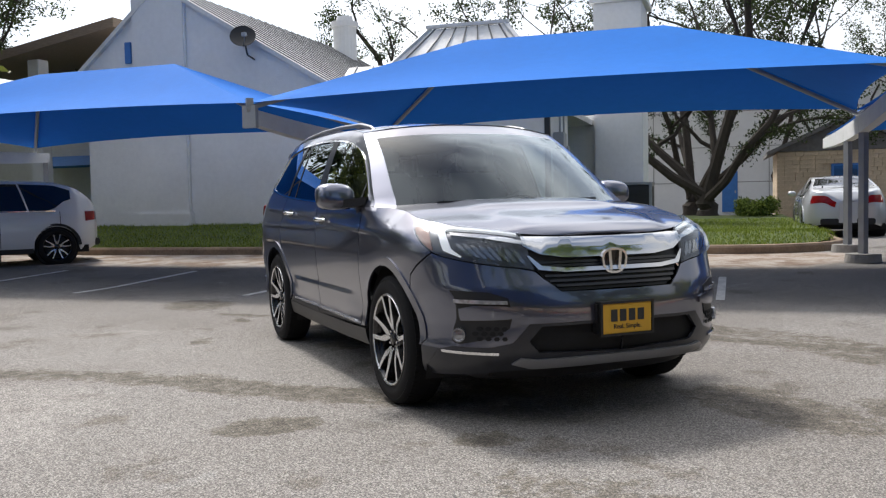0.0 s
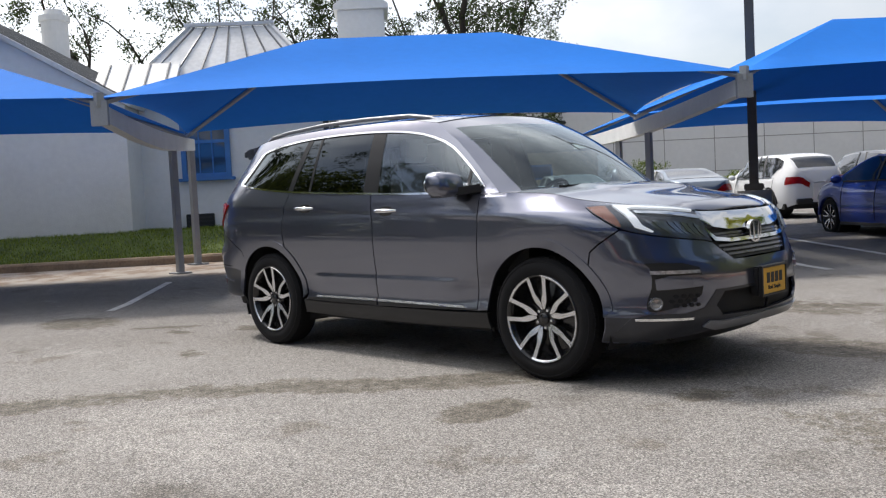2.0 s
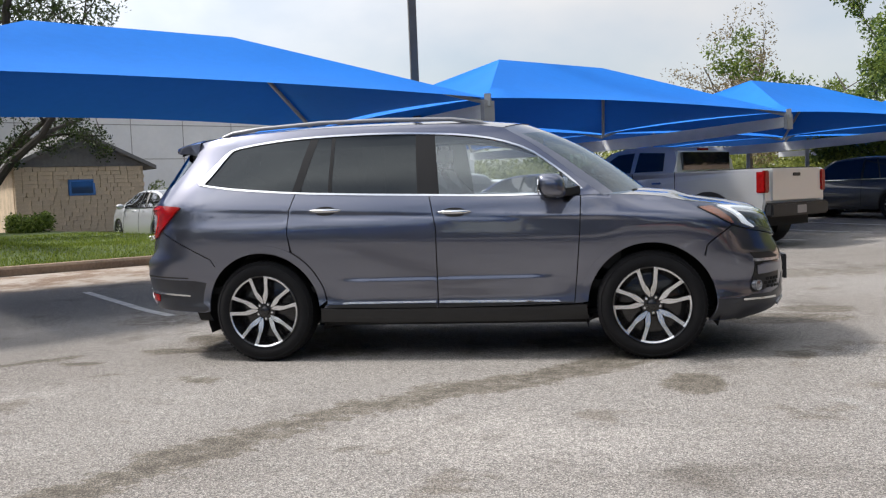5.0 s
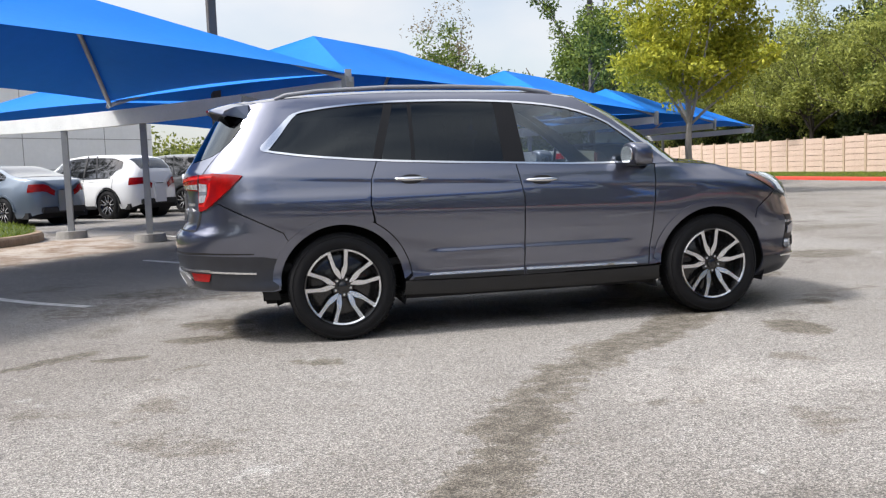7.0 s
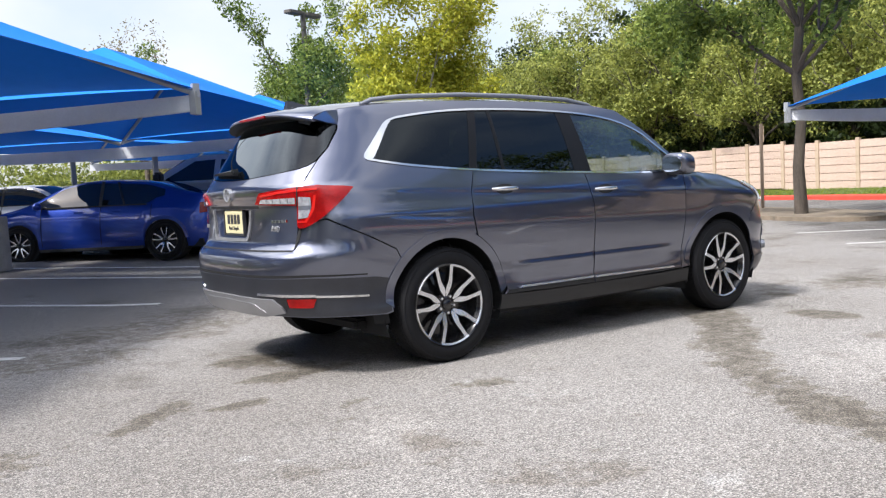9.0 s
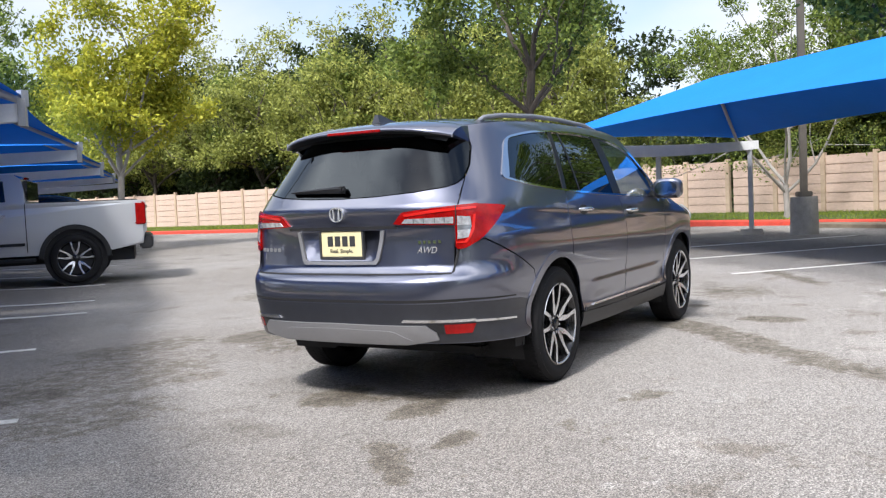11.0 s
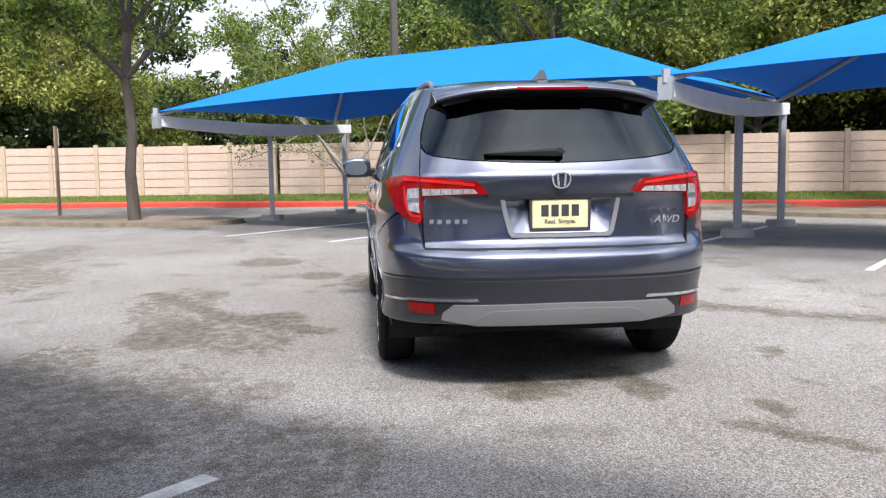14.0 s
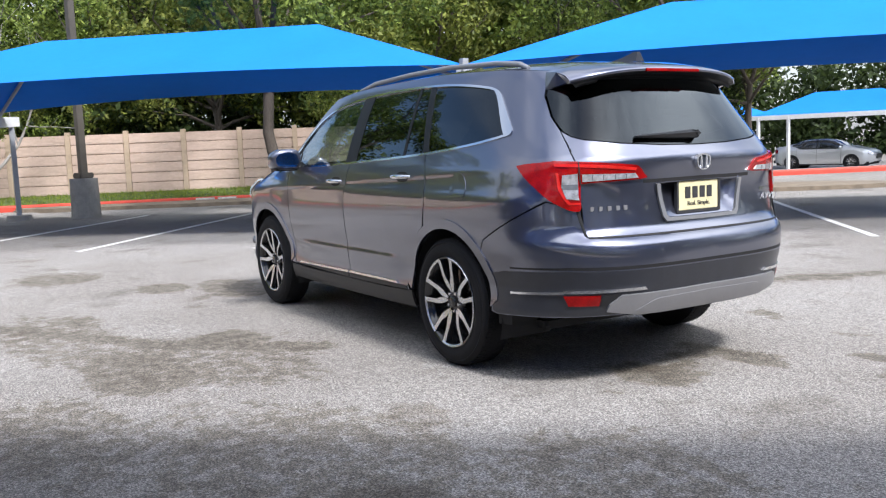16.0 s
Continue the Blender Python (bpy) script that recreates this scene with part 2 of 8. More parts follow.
def tube(bm, points, radii, sides=8, cap=True):
    """A tapered round tube along points."""
    rings = []
    pts = [Vector(p) for p in points]
    for i, p in enumerate(pts):
        d = (pts[min(i + 1, len(pts) - 1)] - pts[max(i - 1, 0)]).normalized()
        a = d.cross(Vector((0.31, 0.52, 0.79))).normalized()
        b = d.cross(a)
        r = radii[i] if isinstance(radii, (list, tuple)) else radii
        rings.append([bm.verts.new(p + r * (math.cos(t) * a + math.sin(t) * b)) for t in (2 * math.pi * k / sides for k in range(sides))])
    for q, r in zip(rings, rings[1:]):
        for k in range(sides):
            bm.faces.new((q[k], q[(k + 1) % sides], r[(k + 1) % sides], r[k]))
    if cap:
        bm.faces.new(rings[0][::-1])
        bm.faces.new(rings[-1])
    return bm


def bar(bm, a, b, w, h):
    """A rectangular bar from a to b, w wide and h high."""
    a, b = Vector(a), Vector(b)
    d = (b - a).normalized()
    s = d.cross(Vector((0, 0, 1)))
    s = s.normalized() if s.length > 1e-4 else Vector((1, 0, 0))
    u = s.cross(d)
    vs = [[bm.verts.new(p + s * i * w / 2 + u * j * h / 2) for i, j in ((-1, -1), (1, -1), (1, 1), (-1, 1))] for p in (a, b)]
    for k in range(4):
        bm.faces.new((vs[0][k], vs[0][(k + 1) % 4], vs[1][(k + 1) % 4], vs[1][k]))
    bm.faces.new(vs[0][::-1])
    bm.faces.new(vs[1])
    return bm


def prism(bm, outline, y0, y1, axis="y"):
    """A flat outline of (a, b) pushed from y0 to y1 along an axis."""
    put = {"y": lambda a, b, t: (a, t, b), "x": lambda a, b, t: (t, a, b), "z": lambda a, b, t: (a, b, t)}[axis]
    r0, r1 = [[bm.verts.new(put(a, b, t)) for a, b in outline] for t in (y0, y1)]
    n = len(outline)
    for k in range(n):
        bm.faces.new((r0[k], r0[(k + 1) % n], r1[(k + 1) % n], r1[k]))
    bm.faces.new(r0[::-1])
    bm.faces.new(r1)
    return bm


# ---- plan: the rows of the car park run along U, V points from the aisle to the house ----
U, V = Vector((0.662, 0.749)), Vector((-0.749, 0.662))
T1 = Vector((-5.84, -0.25))
ROW_TURN = math.degrees(math.atan2(U.y, U.x))


def rowxy(u, v):
    p = T1 + U * float(u) + V * float(v)
    return p.x, p.y


def to_uv(x, y):
    d = Vector((x, y)) - T1
    return d.dot(U), d.dot(V)


def ramp(t, a, b):
    t = min(1.0, max(0.0, (t - a) / (b - a)))
    return t * t * (3 - 2 * t)


def lot_height(x, y):
    """The car park rises gently towards the house."""
    v = to_uv(x, y)[1]
    return 0.16 * min(1.0, max(0.0, (v - 0.3) / 5.0))

# ---- ground ----
def near_line(x, y, pts):
    """Distance to a line of points."""
    best = 1e9
    for (ax, ay), (bx, by) in zip(pts, pts[1:]):
        dx, dy = bx - ax, by - ay
        t = min(1, max(0, ((x - ax) * dx + (y - ay) * dy) / (dx * dx + dy * dy)))
        best = min(best, math.hypot(x - ax - t * dx, y - ay - t * dy))
    return best


KERB_P, KERB_D, KERB_N = Vector((18.9, 0.0)), Vector((0.379, 0.925)), Vector((0.925, -0.379))   # red kerb: a point, its run, the way to the fence

TRAIL = [(-2.6, -6.6), (-1.75, -5.2), (-1.3, -4.1), (-0.95, -3.4), (-0.45, -2.6), (0.2, -1.9), (0.75, -1.45), (1.4, -0.7)]
STREAKS = [([(1.9, 3.05), (0.9, 2.5), (0.25, 2.05), (-0.4, 1.4)], 0.16), ([(-2.45, 0.62), (-2.05, 0.2)], 0.07), ([(-2.42, 0.0), (-2.05, -0.2), (-2.4, -0.55)], 0.06),
           ([(-3.1, -0.7), (-3.55, -1.1)], 0.05), ([(-3.2, -2.4), (-2.4, -1.4)], 0.05), ([(3.4, -2.6), (4.6, -1.7), (6.0, -0.9)], 0.14)]
SPOTS = [(-0.1, 2.45, 0.55, 0.4), (0.25, 1.75, 0.35, 0.3), (-1.65, -1.58, 0.16, 0.10), (1.7, 2.5, 0.4, 0.2), (-2.9, -1.0, 0.2, 0.1), (1.6, -1.72, 0.2, 0.32), (2.39, -0.8, 0.17, 0.18), (-1.8, -1.53, 0.07, 0.06), (-1.57, -1.66, 0.09, 0.07), (-0.45, 2.5, 0.5, 0.4),
         (0.9, -0.2, 0.5, 0.3), (-0.9, -0.5, 0.4, 0.3), (2.3, 0.9, 0.5, 0.35), (3.0, 1.5, 0.45, 0.3), (4.6, 2.2, 0.7, 0.5), (5.0, -4.3, 0.5, 0.25),
         (-2.5, 2.3, 1.25, 0.8), (-3.3, 1.35, 0.75, 0.5), (-1.4, 3.1, 0.9, 0.4), (1.2, 2.75, 1.3, 0.42), (-0.5, 1.9, 0.8, 0.5), (3.2, 4.9, 1.6, 0.7), (6.5, 5.6, 2.2, 0.6),
         (-2.3, 0.2, 0.35, 0.2), (-2.25, -0.45, 0.5, 0.14), (2.6, 0.9, 0.7, 0.35), (-4.6, -1.2, 0.7, 0.45), (3.6, -0.9, 0.8, 0.5)]
PALE = [(-3.3, -1.9, 1.3, 0.8), (-1.9, 0.4, 0.8, 0.5), (0.6, -2.9, 1.2, 0.6), (3.4, -2.0, 1.4, 0.7), (1.5, 3.9, 1.4, 0.5), (-4.4, 0.4, 0.5, 0.9), (5.0, 3.4, 2.0, 0.9)]


def stain(x, y):
    w = 0.10 * noise.noise((x * 2.1, y * 2.1, 1.0)) + 0.07 * noise.noise((x * 6, y * 6, 4.0))
    d = near_line(x, y, TRAIL)
    wide = 0.20 + 0.05 * ramp(y, -3.0, -1.0)
    s = 0.95 * (1 - ramp(d + w, wide - 0.12, wide + 0.10))
    for pts, r in STREAKS:
        if min(abs(x - p[0]) + abs(y - p[1]) for p in pts) < 2.5:
            s = max(s, 0.95 * (1 - ramp(near_line(x, y, pts) + 0.8 * w, r * 0.4, r + 0.1)))
    for cx, cy, rx, ry in PALE:
        if abs(x - cx) < 2 * rx and abs(y - cy) < 2 * ry:
            s -= 0.75 * (1 - ramp(math.hypot((x - cx) / rx, (y - cy) / ry) + 3.0 * w, 0.4, 1.3))
    for cx, cy, rx, ry in SPOTS:
        if abs(x - cx) < 2 * rx + 0.4 and abs(y - cy) < 2 * ry + 0.4:
            q = math.hypot((x - cx) / rx, (y - cy) / ry) + (0.5 if rx > 0.15 else 0.3) * w / 0.1 * 0.35
            s = max(s, (1.0 if rx < 0.4 else 0.85 if rx < 0.72 else 0.62) * (1 - ramp(q, 0.6, 1.2)))
    return s


def ground_height(x, y):
    z = lot_height(x, y)
    d = Vector((x, y)) - KERB_P
    n, w = d.dot(KERB_N), d.dot(KERB_D)
    if n > 0.1 and w > -19:
        z -= 0.05
    if n > 2 and w < -19:
        z -= 0.62 * ramp(n, 2, 18) * ramp(-w, 19, 24)
    return z


def steps(lo, hi, fine, far):
    out = list(np.arange(lo, hi, fine))
    d, a, b = fine, lo, hi
    up, down = [], []
    while b < far:
        d *= 1.16
        b, a = b + d, a - d
        up.append(b)
        down.append(a)
    return down[::-1] + out + up


def lawn_edge(u):
    """The v of the lawn's kerb."""
    return 5.55 if u < 6.0 else 5.55 + 2.2 * (1 - math.sqrt(max(0.0, 1 - ((u - 6.0) / 2.2) ** 2)))


def build_ground():
    xs, ys = steps(-11.0, 7.5, 0.075, 3000), steps(-7.5, 7.0, 0.075, 3000)
    verts, st, dirt, bay_dark = [], [], [], []
    for x in xs:
        for y in ys:
            verts.append((x, y, ground_height(x, y)))
            st.append(stain(x, y) if -9 < x < 8 and -8 < y < 6 else 0.0)
            u, v = to_uv(x, y)
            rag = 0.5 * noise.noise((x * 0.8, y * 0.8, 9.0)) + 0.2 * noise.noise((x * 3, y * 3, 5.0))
            # mask of both canopy rows: darkens bay asphalt and deepens the canopies' shade in colour
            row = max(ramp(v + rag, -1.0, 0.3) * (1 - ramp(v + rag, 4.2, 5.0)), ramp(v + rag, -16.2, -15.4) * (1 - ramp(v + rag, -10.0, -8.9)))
            bay_dark.append(row if -28 < u < 45 else 0.0)
            if -22 < u < 8.5 and 1.8 < v < 5.9:
                edge_d = lawn_edge(min(u, 8.19)) - v + 0.45 * noise.noise((x * 0.9, y * 0.9, 7.0)) + 0.22 * noise.noise((x * 5, y * 5, 2.0))
                dirt.append(0.88 * (1 - ramp(edge_d, 1.9, 2.7)))
            else:
                dirt.append(0.0)
    ny = len(ys)
    faces = [(i * ny + j, (i + 1) * ny + j, (i + 1) * ny + j + 1, i * ny + j + 1) for i in range(len(xs) - 1) for j in range(ny - 1)]
    me = bpy.data.meshes.new("ground")
    me.from_pydata(verts, [], faces)
    me.polygons.foreach_set("use_smooth", [True] * len(faces))
    at = me.attributes.new("stain", "FLOAT", "POINT")
    at.data.foreach_set("value", st)
    me.attributes.new("bay_dark", "FLOAT", "POINT").data.foreach_set("value", bay_dark)
    me.attributes.new("dirt", "FLOAT", "POINT").data.foreach_set("value", dirt)
    m = bpy.data.materials.new("worn_pale_asphalt")
    m.use_nodes = True
    n, l = m.node_tree.nodes, m.node_tree.links
    b = n["Principled BSDF"]
    b.inputs["Roughness"].default_value, b.inputs["Specular IOR Level"].default_value = 0.85, 0.35
    co = n.new("ShaderNodeTexCoord")

    def nz(scale, detail=4, rough=0.55):
        t = n.new("ShaderNodeTexNoise")
        t.inputs["Scale"].default_value, t.inputs["Detail"].default_value, t.inputs["Roughness"].default_value = scale, detail, rough
        l.new(co.outputs["Object"], t.inputs["Vector"])
        return t.outputs["Fac"]

    def mixc(fac, a, c, mode="MIX"):
        x = n.new("ShaderNodeMixRGB")
        x.blend_type = mode
        for k, v in ((0, fac), (1, a), (2, c)):
            if isinstance(v, (tuple, float, int)):
                x.inputs[k].default_value = (*v, 1) if isinstance(v, tuple) else v
            else:
                l.new(v, x.inputs[k])
        return x.outputs[0]

    def rampn(src, p0, p1):
        r = n.new("ShaderNodeMapRange")
        r.interpolation_type = "SMOOTHSTEP"
        r.inputs[1].default_value, r.inputs[2].default_value = p0, p1
        l.new(src, r.inputs[0])
        return r.outputs[0]

    vor = n.new("ShaderNodeTexVoronoi")
    vor.inputs["Scale"].default_value = 125
    l.new(co.outputs["Object"], vor.inputs["Vector"])
    c = mixc(rampn(nz(0.22, 7, 0.6), 0.38, 0.62), (0.332, 0.311, 0.286), (0.418, 0.400, 0.376))     # broad wear
    c = mixc(rampn(nz(0.75, 6, 0.62), 0.55, 0.70), c, (0.235, 0.216, 0.192))                    # damp and dirty patches
    c = mixc(rampn(nz(1.6, 8, 0.7), 0.60, 0.70), c, (0.50, 0.49, 0.47))                          # bleached patches
    c = mixc(rampn(nz(1.05, 11, 0.68), 0.575, 0.635), c, mixc(1.0, c, (0.74, 0.71, 0.67), "MULTIPLY"))      # ragged damp film
    c = mixc(rampn(nz(26, 5, 0.75), 0.36, 0.60), mixc(1.0, c, (0.80, 0.79, 0.78), "MULTIPLY"), c)
    c = mixc(rampn(nz(115, 3, 0.7), 0.42, 0.60), mixc(1.0, c, (0.46, 0.45, 0.44), "MULTIPLY"), c)      # aggregate
    sp = n.new("ShaderNodeSeparateColor")
    l.new(vor.outputs["Color"], sp.inputs[0])
    c = mixc(rampn(sp.outputs[0], 0.05, 0.95), mixc(1.0, c, (0.60, 0.60, 0.60), "MULTIPLY"), mixc(1.0, c, (1.42, 1.40, 1.38), "MULTIPLY"))      # single stones
    at_n = n.new("ShaderNodeAttribute")
    at_n.attribute_name = "stain"
    br = n.new("ShaderNodeMath")
    br.operation = "MULTIPLY_ADD"                       # ragged edges: the mask and a fine noise share one threshold
    l.new(nz(9, 10, 0.72), br.inputs[0])
    br.inputs[1].default_value = 3.4
    l.new(at_n.outputs["Fac"], br.inputs[2])
    c = mixc(rampn(br.outputs[0], 1.35, 0.80), c, mixc(1.0, c, (1.20, 1.20, 1.20), "MULTIPLY"))      # bleached ground
    c = mixc(rampn(br.outputs[0], 2.02, 2.42), c, mixc(1.0, c, (0.66, 0.63, 0.57), "MULTIPLY"))    # damp film
    c = mixc(rampn(br.outputs[0], 2.45, 2.95), c, mixc(1.0, c, (0.65, 0.64, 0.62), "MULTIPLY"))     # wet core
    bay_dark_n = n.new("ShaderNodeAttribute")
    bay_dark_n.attribute_name = "bay_dark"
    c = mixc(bay_dark_n.outputs["Fac"], c, mixc(1.0, c, (0.66, 0.665, 0.67), "MULTIPLY"))        # darker asphalt of the parking bays, partly canopy shade put into the colour
    dirt_n = n.new("ShaderNodeAttribute")
    dirt_n.attribute_name = "dirt"
    c = mixc(dirt_n.outputs["Fac"], c, mixc(rampn(nz(1.5, 9, 0.7), 0.38, 0.60), (0.25, 0.165, 0.105), (0.50, 0.435, 0.365)))       # rusty dirt and pale sand washed along the kerb
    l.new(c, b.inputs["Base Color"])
    bp, add = n.new("ShaderNodeBump"), n.new("ShaderNodeMath")
    add.operation = "ADD"
    l.new(nz(150, 2), add.inputs[0])
    l.new(vor.outputs["Distance"], add.inputs[1])
    l.new(add.outputs[0], bp.inputs["Height"])
    bp.inputs["Strength"].default_value, bp.inputs["Distance"].default_value = 0.5, 0.008
    l.new(bp.outputs[0], b.inputs["Normal"])
    me.materials.append(m)
    return tagged(new("ground", me), "pale worn asphalt car park with damp streaks and stains", "ground", kind="structure")


build_ground()


def strip(bm, pts, width, lift=0.004):
    """A painted strip on the ground along two points."""
    (ax, ay), (bx, by) = pts
    d = Vector((bx - ax, by - ay)).normalized()
    s = Vector((-d.y, d.x)) * width / 2
    k = 8
    rows = []
    for i in range(k + 1):
        p = Vector((ax, ay)).lerp(Vector((bx, by)), i / k)
        rows.append([bm.verts.new((q.x, q.y, ground_height(q.x, q.y) + lift)) for q in (p - s, p + s)])
    for a, b in zip(rows, rows[1:]):
        bm.faces.new((a[0], a[1], b[1], b[0]))
    r = bmesh.ops.extrude_face_region(bm, geom=bm.faces[:])
    bmesh.ops.translate(bm, vec=(0, 0, -lift * 1.5), verts=[v for v in r["geom"] if isinstance(v, bmesh.types.BMVert)])
    return bm


for u in (-8.0, -5.3, -2.6, 0.1, 3.0, 6.05, 8.9, 10.45, 13.2, 15.9, 18.6, 21.3):
    solo("parking_line", strip(bmesh.new(), (rowxy(u, -0.2 if u == 6.05 else -0.45), rowxy(u, 2.1 if u == 6.05 else 2.5 if u < 8 else 4.7)), 0.10), PAINT_WHITE, "worn white painted parking bay line on the asphalt", "parking line",
         "structure", "parking lines")
for u in (-9.4, -6.3, -3.2, -0.35, 2.05, 4.85, 7.5, 10.1, 12.6):
    solo("parking_line", strip(bmesh.new(), (rowxy(u, -8.8), rowxy(u, -15.6)), 0.10), PAINT_WHITE, "worn white painted parking bay line on the asphalt", "parking line",
         "structure", "parking lines")
for u in (10.05, 12.85, 15.7, 18.5, 21.3):
    solo("parking_line", strip(bmesh.new(), (rowxy(u, 10.4), rowxy(u, 15.6)), 0.10), PAINT_WHITE, "worn white painted parking bay line on the asphalt", "parking line",
         "structure", "parking lines")


# ---- kerbs and lawns ----
def sweep(bm, path, prof):
    """A profile of (sideways, up) swept along a path of (x, y, z)."""
    rows = []
    for i, p in enumerate(path):
        a, b = Vector(path[max(i - 1, 0)]), Vector(path[min(i + 1, len(path) - 1)])
        d = (b - a).to_2d().normalized()
        s = Vector((-d.y, d.x))
        rows.append([bm.verts.new((p[0] + s.x * q, p[1] + s.y * q, p[2] + h)) for q, h in prof])
    k = len(prof)
    for a, b in zip(rows, rows[1:]):
        for j in range(k):
            bm.faces.new((a[j], a[(j + 1) % k], b[(j + 1) % k], b[j]))
    bm.faces.new(rows[0][::-1])
    bm.faces.new(rows[-1])
    return bm


KERB_PROF = [(0, -0.05), (0.16, -0.05), (0.16, 0.155), (0.10, 0.16), (0.04, 0.15), (0.01, 0.11)]


def row_path(uvs):
    out = []
    for (a, b), (c, d) in zip(uvs, uvs[1:]):
        n = max(1, int(math.hypot(c - a, d - b) / 0.5))
        out += [(a + (c - a) * i / n, b + (d - b) * i / n) for i in range(n)]
    out.append(uvs[-1])
    return [(*rowxy(a, b), ground_height(*rowxy(a, b))) for a, b in out]


edge = [(-22 + i, 5.55) for i in range(29)] + [(6.0 + 2.2 * math.sin(a), 7.75 - 2.2 * math.cos(a)) for a in np.linspace(0.12, math.pi / 2, 12)] + [(8.2, 9 + i) for i in range(16)]
solo("kerb", sweep(bmesh.new(), row_path(edge), KERB_PROF), KERB, "weathered tan concrete kerb along the lawn", "kerb", "structure")


def lawn_height(u, v):
    return 0.28 + 0.46 * ramp(v, 5.6, 8.2) * (1 - 0.62 * ramp(u, 1.8, 4.6)) + 0.02 * noise.noise((u * 0.7, v * 0.7, 3))


def build_lawn():
    bm = bmesh.new()
    us, vs = np.arange(-22, 8.2, 0.4), np.linspace(0, 1, 30)
    rows = []
    for u in us:
        v0 = lawn_edge(min(u, 8.19)) + 0.15
        rows.append([bm.verts.new((*rowxy(u - (0.12 if u > 7.7 else 0), v0 + (24 - v0) * t ** 2), lawn_height(u, v0 + (24 - v0) * t ** 2) if t > 0 else 0.12)) for t in vs])
    for a, b in zip(rows, rows[1:]):
        for j in range(len(vs) - 1):
            bm.faces.new((a[j], b[j], b[j + 1], a[j + 1]))
    solo("lawn", bm, GRASS_SOIL, "mown green lawn rising from the kerb to the house", "lawn", "structure", smooth=True)


build_lawn()


def blades(name, spots, size, label):
    """Grass: many small upright blades, one mesh."""
    rng = np.random.default_rng(5)
    n = len(spots)
    p = np.array(spots, float)
    a = rng.uniform(0, 2 * math.pi, n)
    w, h = size * 0.18 * rng.uniform(0.6, 1.3, n), size * rng.uniform(0.5, 1.25, n)
    lean = rng.normal(0, 0.35, (n, 2)) * h[:, None]
    side = np.stack([np.cos(a), np.sin(a)], 1) * w[:, None]
    verts = np.zeros((n, 3, 3))
    verts[:, 0, :2], verts[:, 1, :2], verts[:, 2, :2] = p[:, :2] - side, p[:, :2] + side, p[:, :2] + lean
    verts[:, :2, 2], verts[:, 2, 2] = p[:, 2:3] - 0.01, p[:, 2] + h
    me = bpy.data.meshes.new(name)
    me.from_pydata(verts.reshape(-1, 3).tolist(), [], np.arange(3 * n).reshape(-1, 3).tolist())
    me.materials.append(GRASS)
    return tagged(new(name, me), label, "grass", kind="stuff")


_r = random.Random(3)
spots = []
for _ in range(42000):
    u, v = _r.uniform(-13, 8.0), 5.72 + 3.6 * _r.random() ** 1.5
    if v > lawn_edge(min(u, 8.19)) + 0.2:
        spots.append((*rowxy(u, v), lawn_height(u, v)))
for _ in range(9000):
    u, v = _r.uniform(3.0, 7.9), _r.uniform(8, 18)
    if v > lawn_edge(min(u, 8.19)) + 0.2:
        spots.append((*rowxy(u, v), lawn_height(u, v)))
blades("lawn_grass", spots, 0.055, "short green grass blades of the lawn")


# ---- shade canopies ----
def frame_tube(parent, name, a, b, r):
    part(name, tube(bmesh.new(), [a, b], r, 8), STEEL, parent)


def cloth(corners, ridge, sag=0.26, n=18):
    """A hipped shade cloth: four corners (near left, near right, far right, far left), two ridge ends; the edges bow inwards and the faces are drawn tight."""
    c = [Vector(p) for p in corners]
    mid = sum(c, Vector()) / 4
    r0, r1 = Vector(ridge[0]), Vector(ridge[1])
    bm = bmesh.new()
    for k in range(4):
        a, b = c[k], c[(k + 1) % 4]
        top = [(r0, r1), (r1, r1), (r1, r0), (r0, r0)][k]
        inward = (mid - (a + b) / 2)
        inward.z = 0
        inward.normalize()
        s = sag * (b - a).length / 8
        rows = []
        for i in range(n + 1):
            t = i / n
            low = a.lerp(b, t) + inward * s * 4 * t * (1 - t) + Vector((0, 0, 0.10 * s / 0.26 * 4 * t * (1 - t)))
            high = top[0].lerp(top[1], t)
            rows.append([low.lerp(high, j / 8) - Vector((0, 0, 0.11 * math.sin(math.pi * j / 8) * (1 - abs(2 * t - 1) ** 3))) for j in range(9)])
        vs = [[bm.verts.new(p) for p in row] for row in rows]
        for p, q in zip(vs, vs[1:]):
            for j in range(8):
                bm.faces.new((p[j], q[j], q[j + 1], p[j + 1]))
    bmesh.ops.remove_doubles(bm, verts=bm.verts, dist=0.002)
    bmesh.ops.dissolve_degenerate(bm, edges=bm.edges, dist=0.001)
    return bm


def canopy(base, du, dv, z_front, z_back, z_ridge, inset=(2.45, 2.8)):
    """One bay of blue shade cloth on a steel hip frame. base: ground xy of its near left corner; du, dv: its two sides."""
    b, du, dv = Vector(base), Vector(du), Vector(dv)
    p = [b, b + du, b + du + dv, b + dv]
    z = [z_front, z_front, z_back, z_back]
    eu = du.normalized()
    m0, m1 = b + dv * 0.49 + eu * inset[0], b + du + dv * 0.49 - eu * inset[1]
    ridge = [(*m0, z_ridge), (*m1, z_ridge)]
    ob = thing("shade_canopy", "bright blue hipped fabric shade canopy over parking bays", "canopy", group="shade canopies")
    corners = [(*q, h) for q, h in zip(p, z)]
    part("cloth", cloth(corners, ridge), BLUE, ob, smooth=True)
    lift = Vector((0, 0, -0.07))
    for q, r in zip(corners, (ridge[0], ridge[1], ridge[1], ridge[0])):
        frame_tube(ob, "hip_tube", Vector(q) + lift, Vector(r) + lift, 0.035)
    frame_tube(ob, "ridge_tube", Vector(ridge[0]) + lift, Vector(ridge[1]) + lift, 0.035)
    return ob


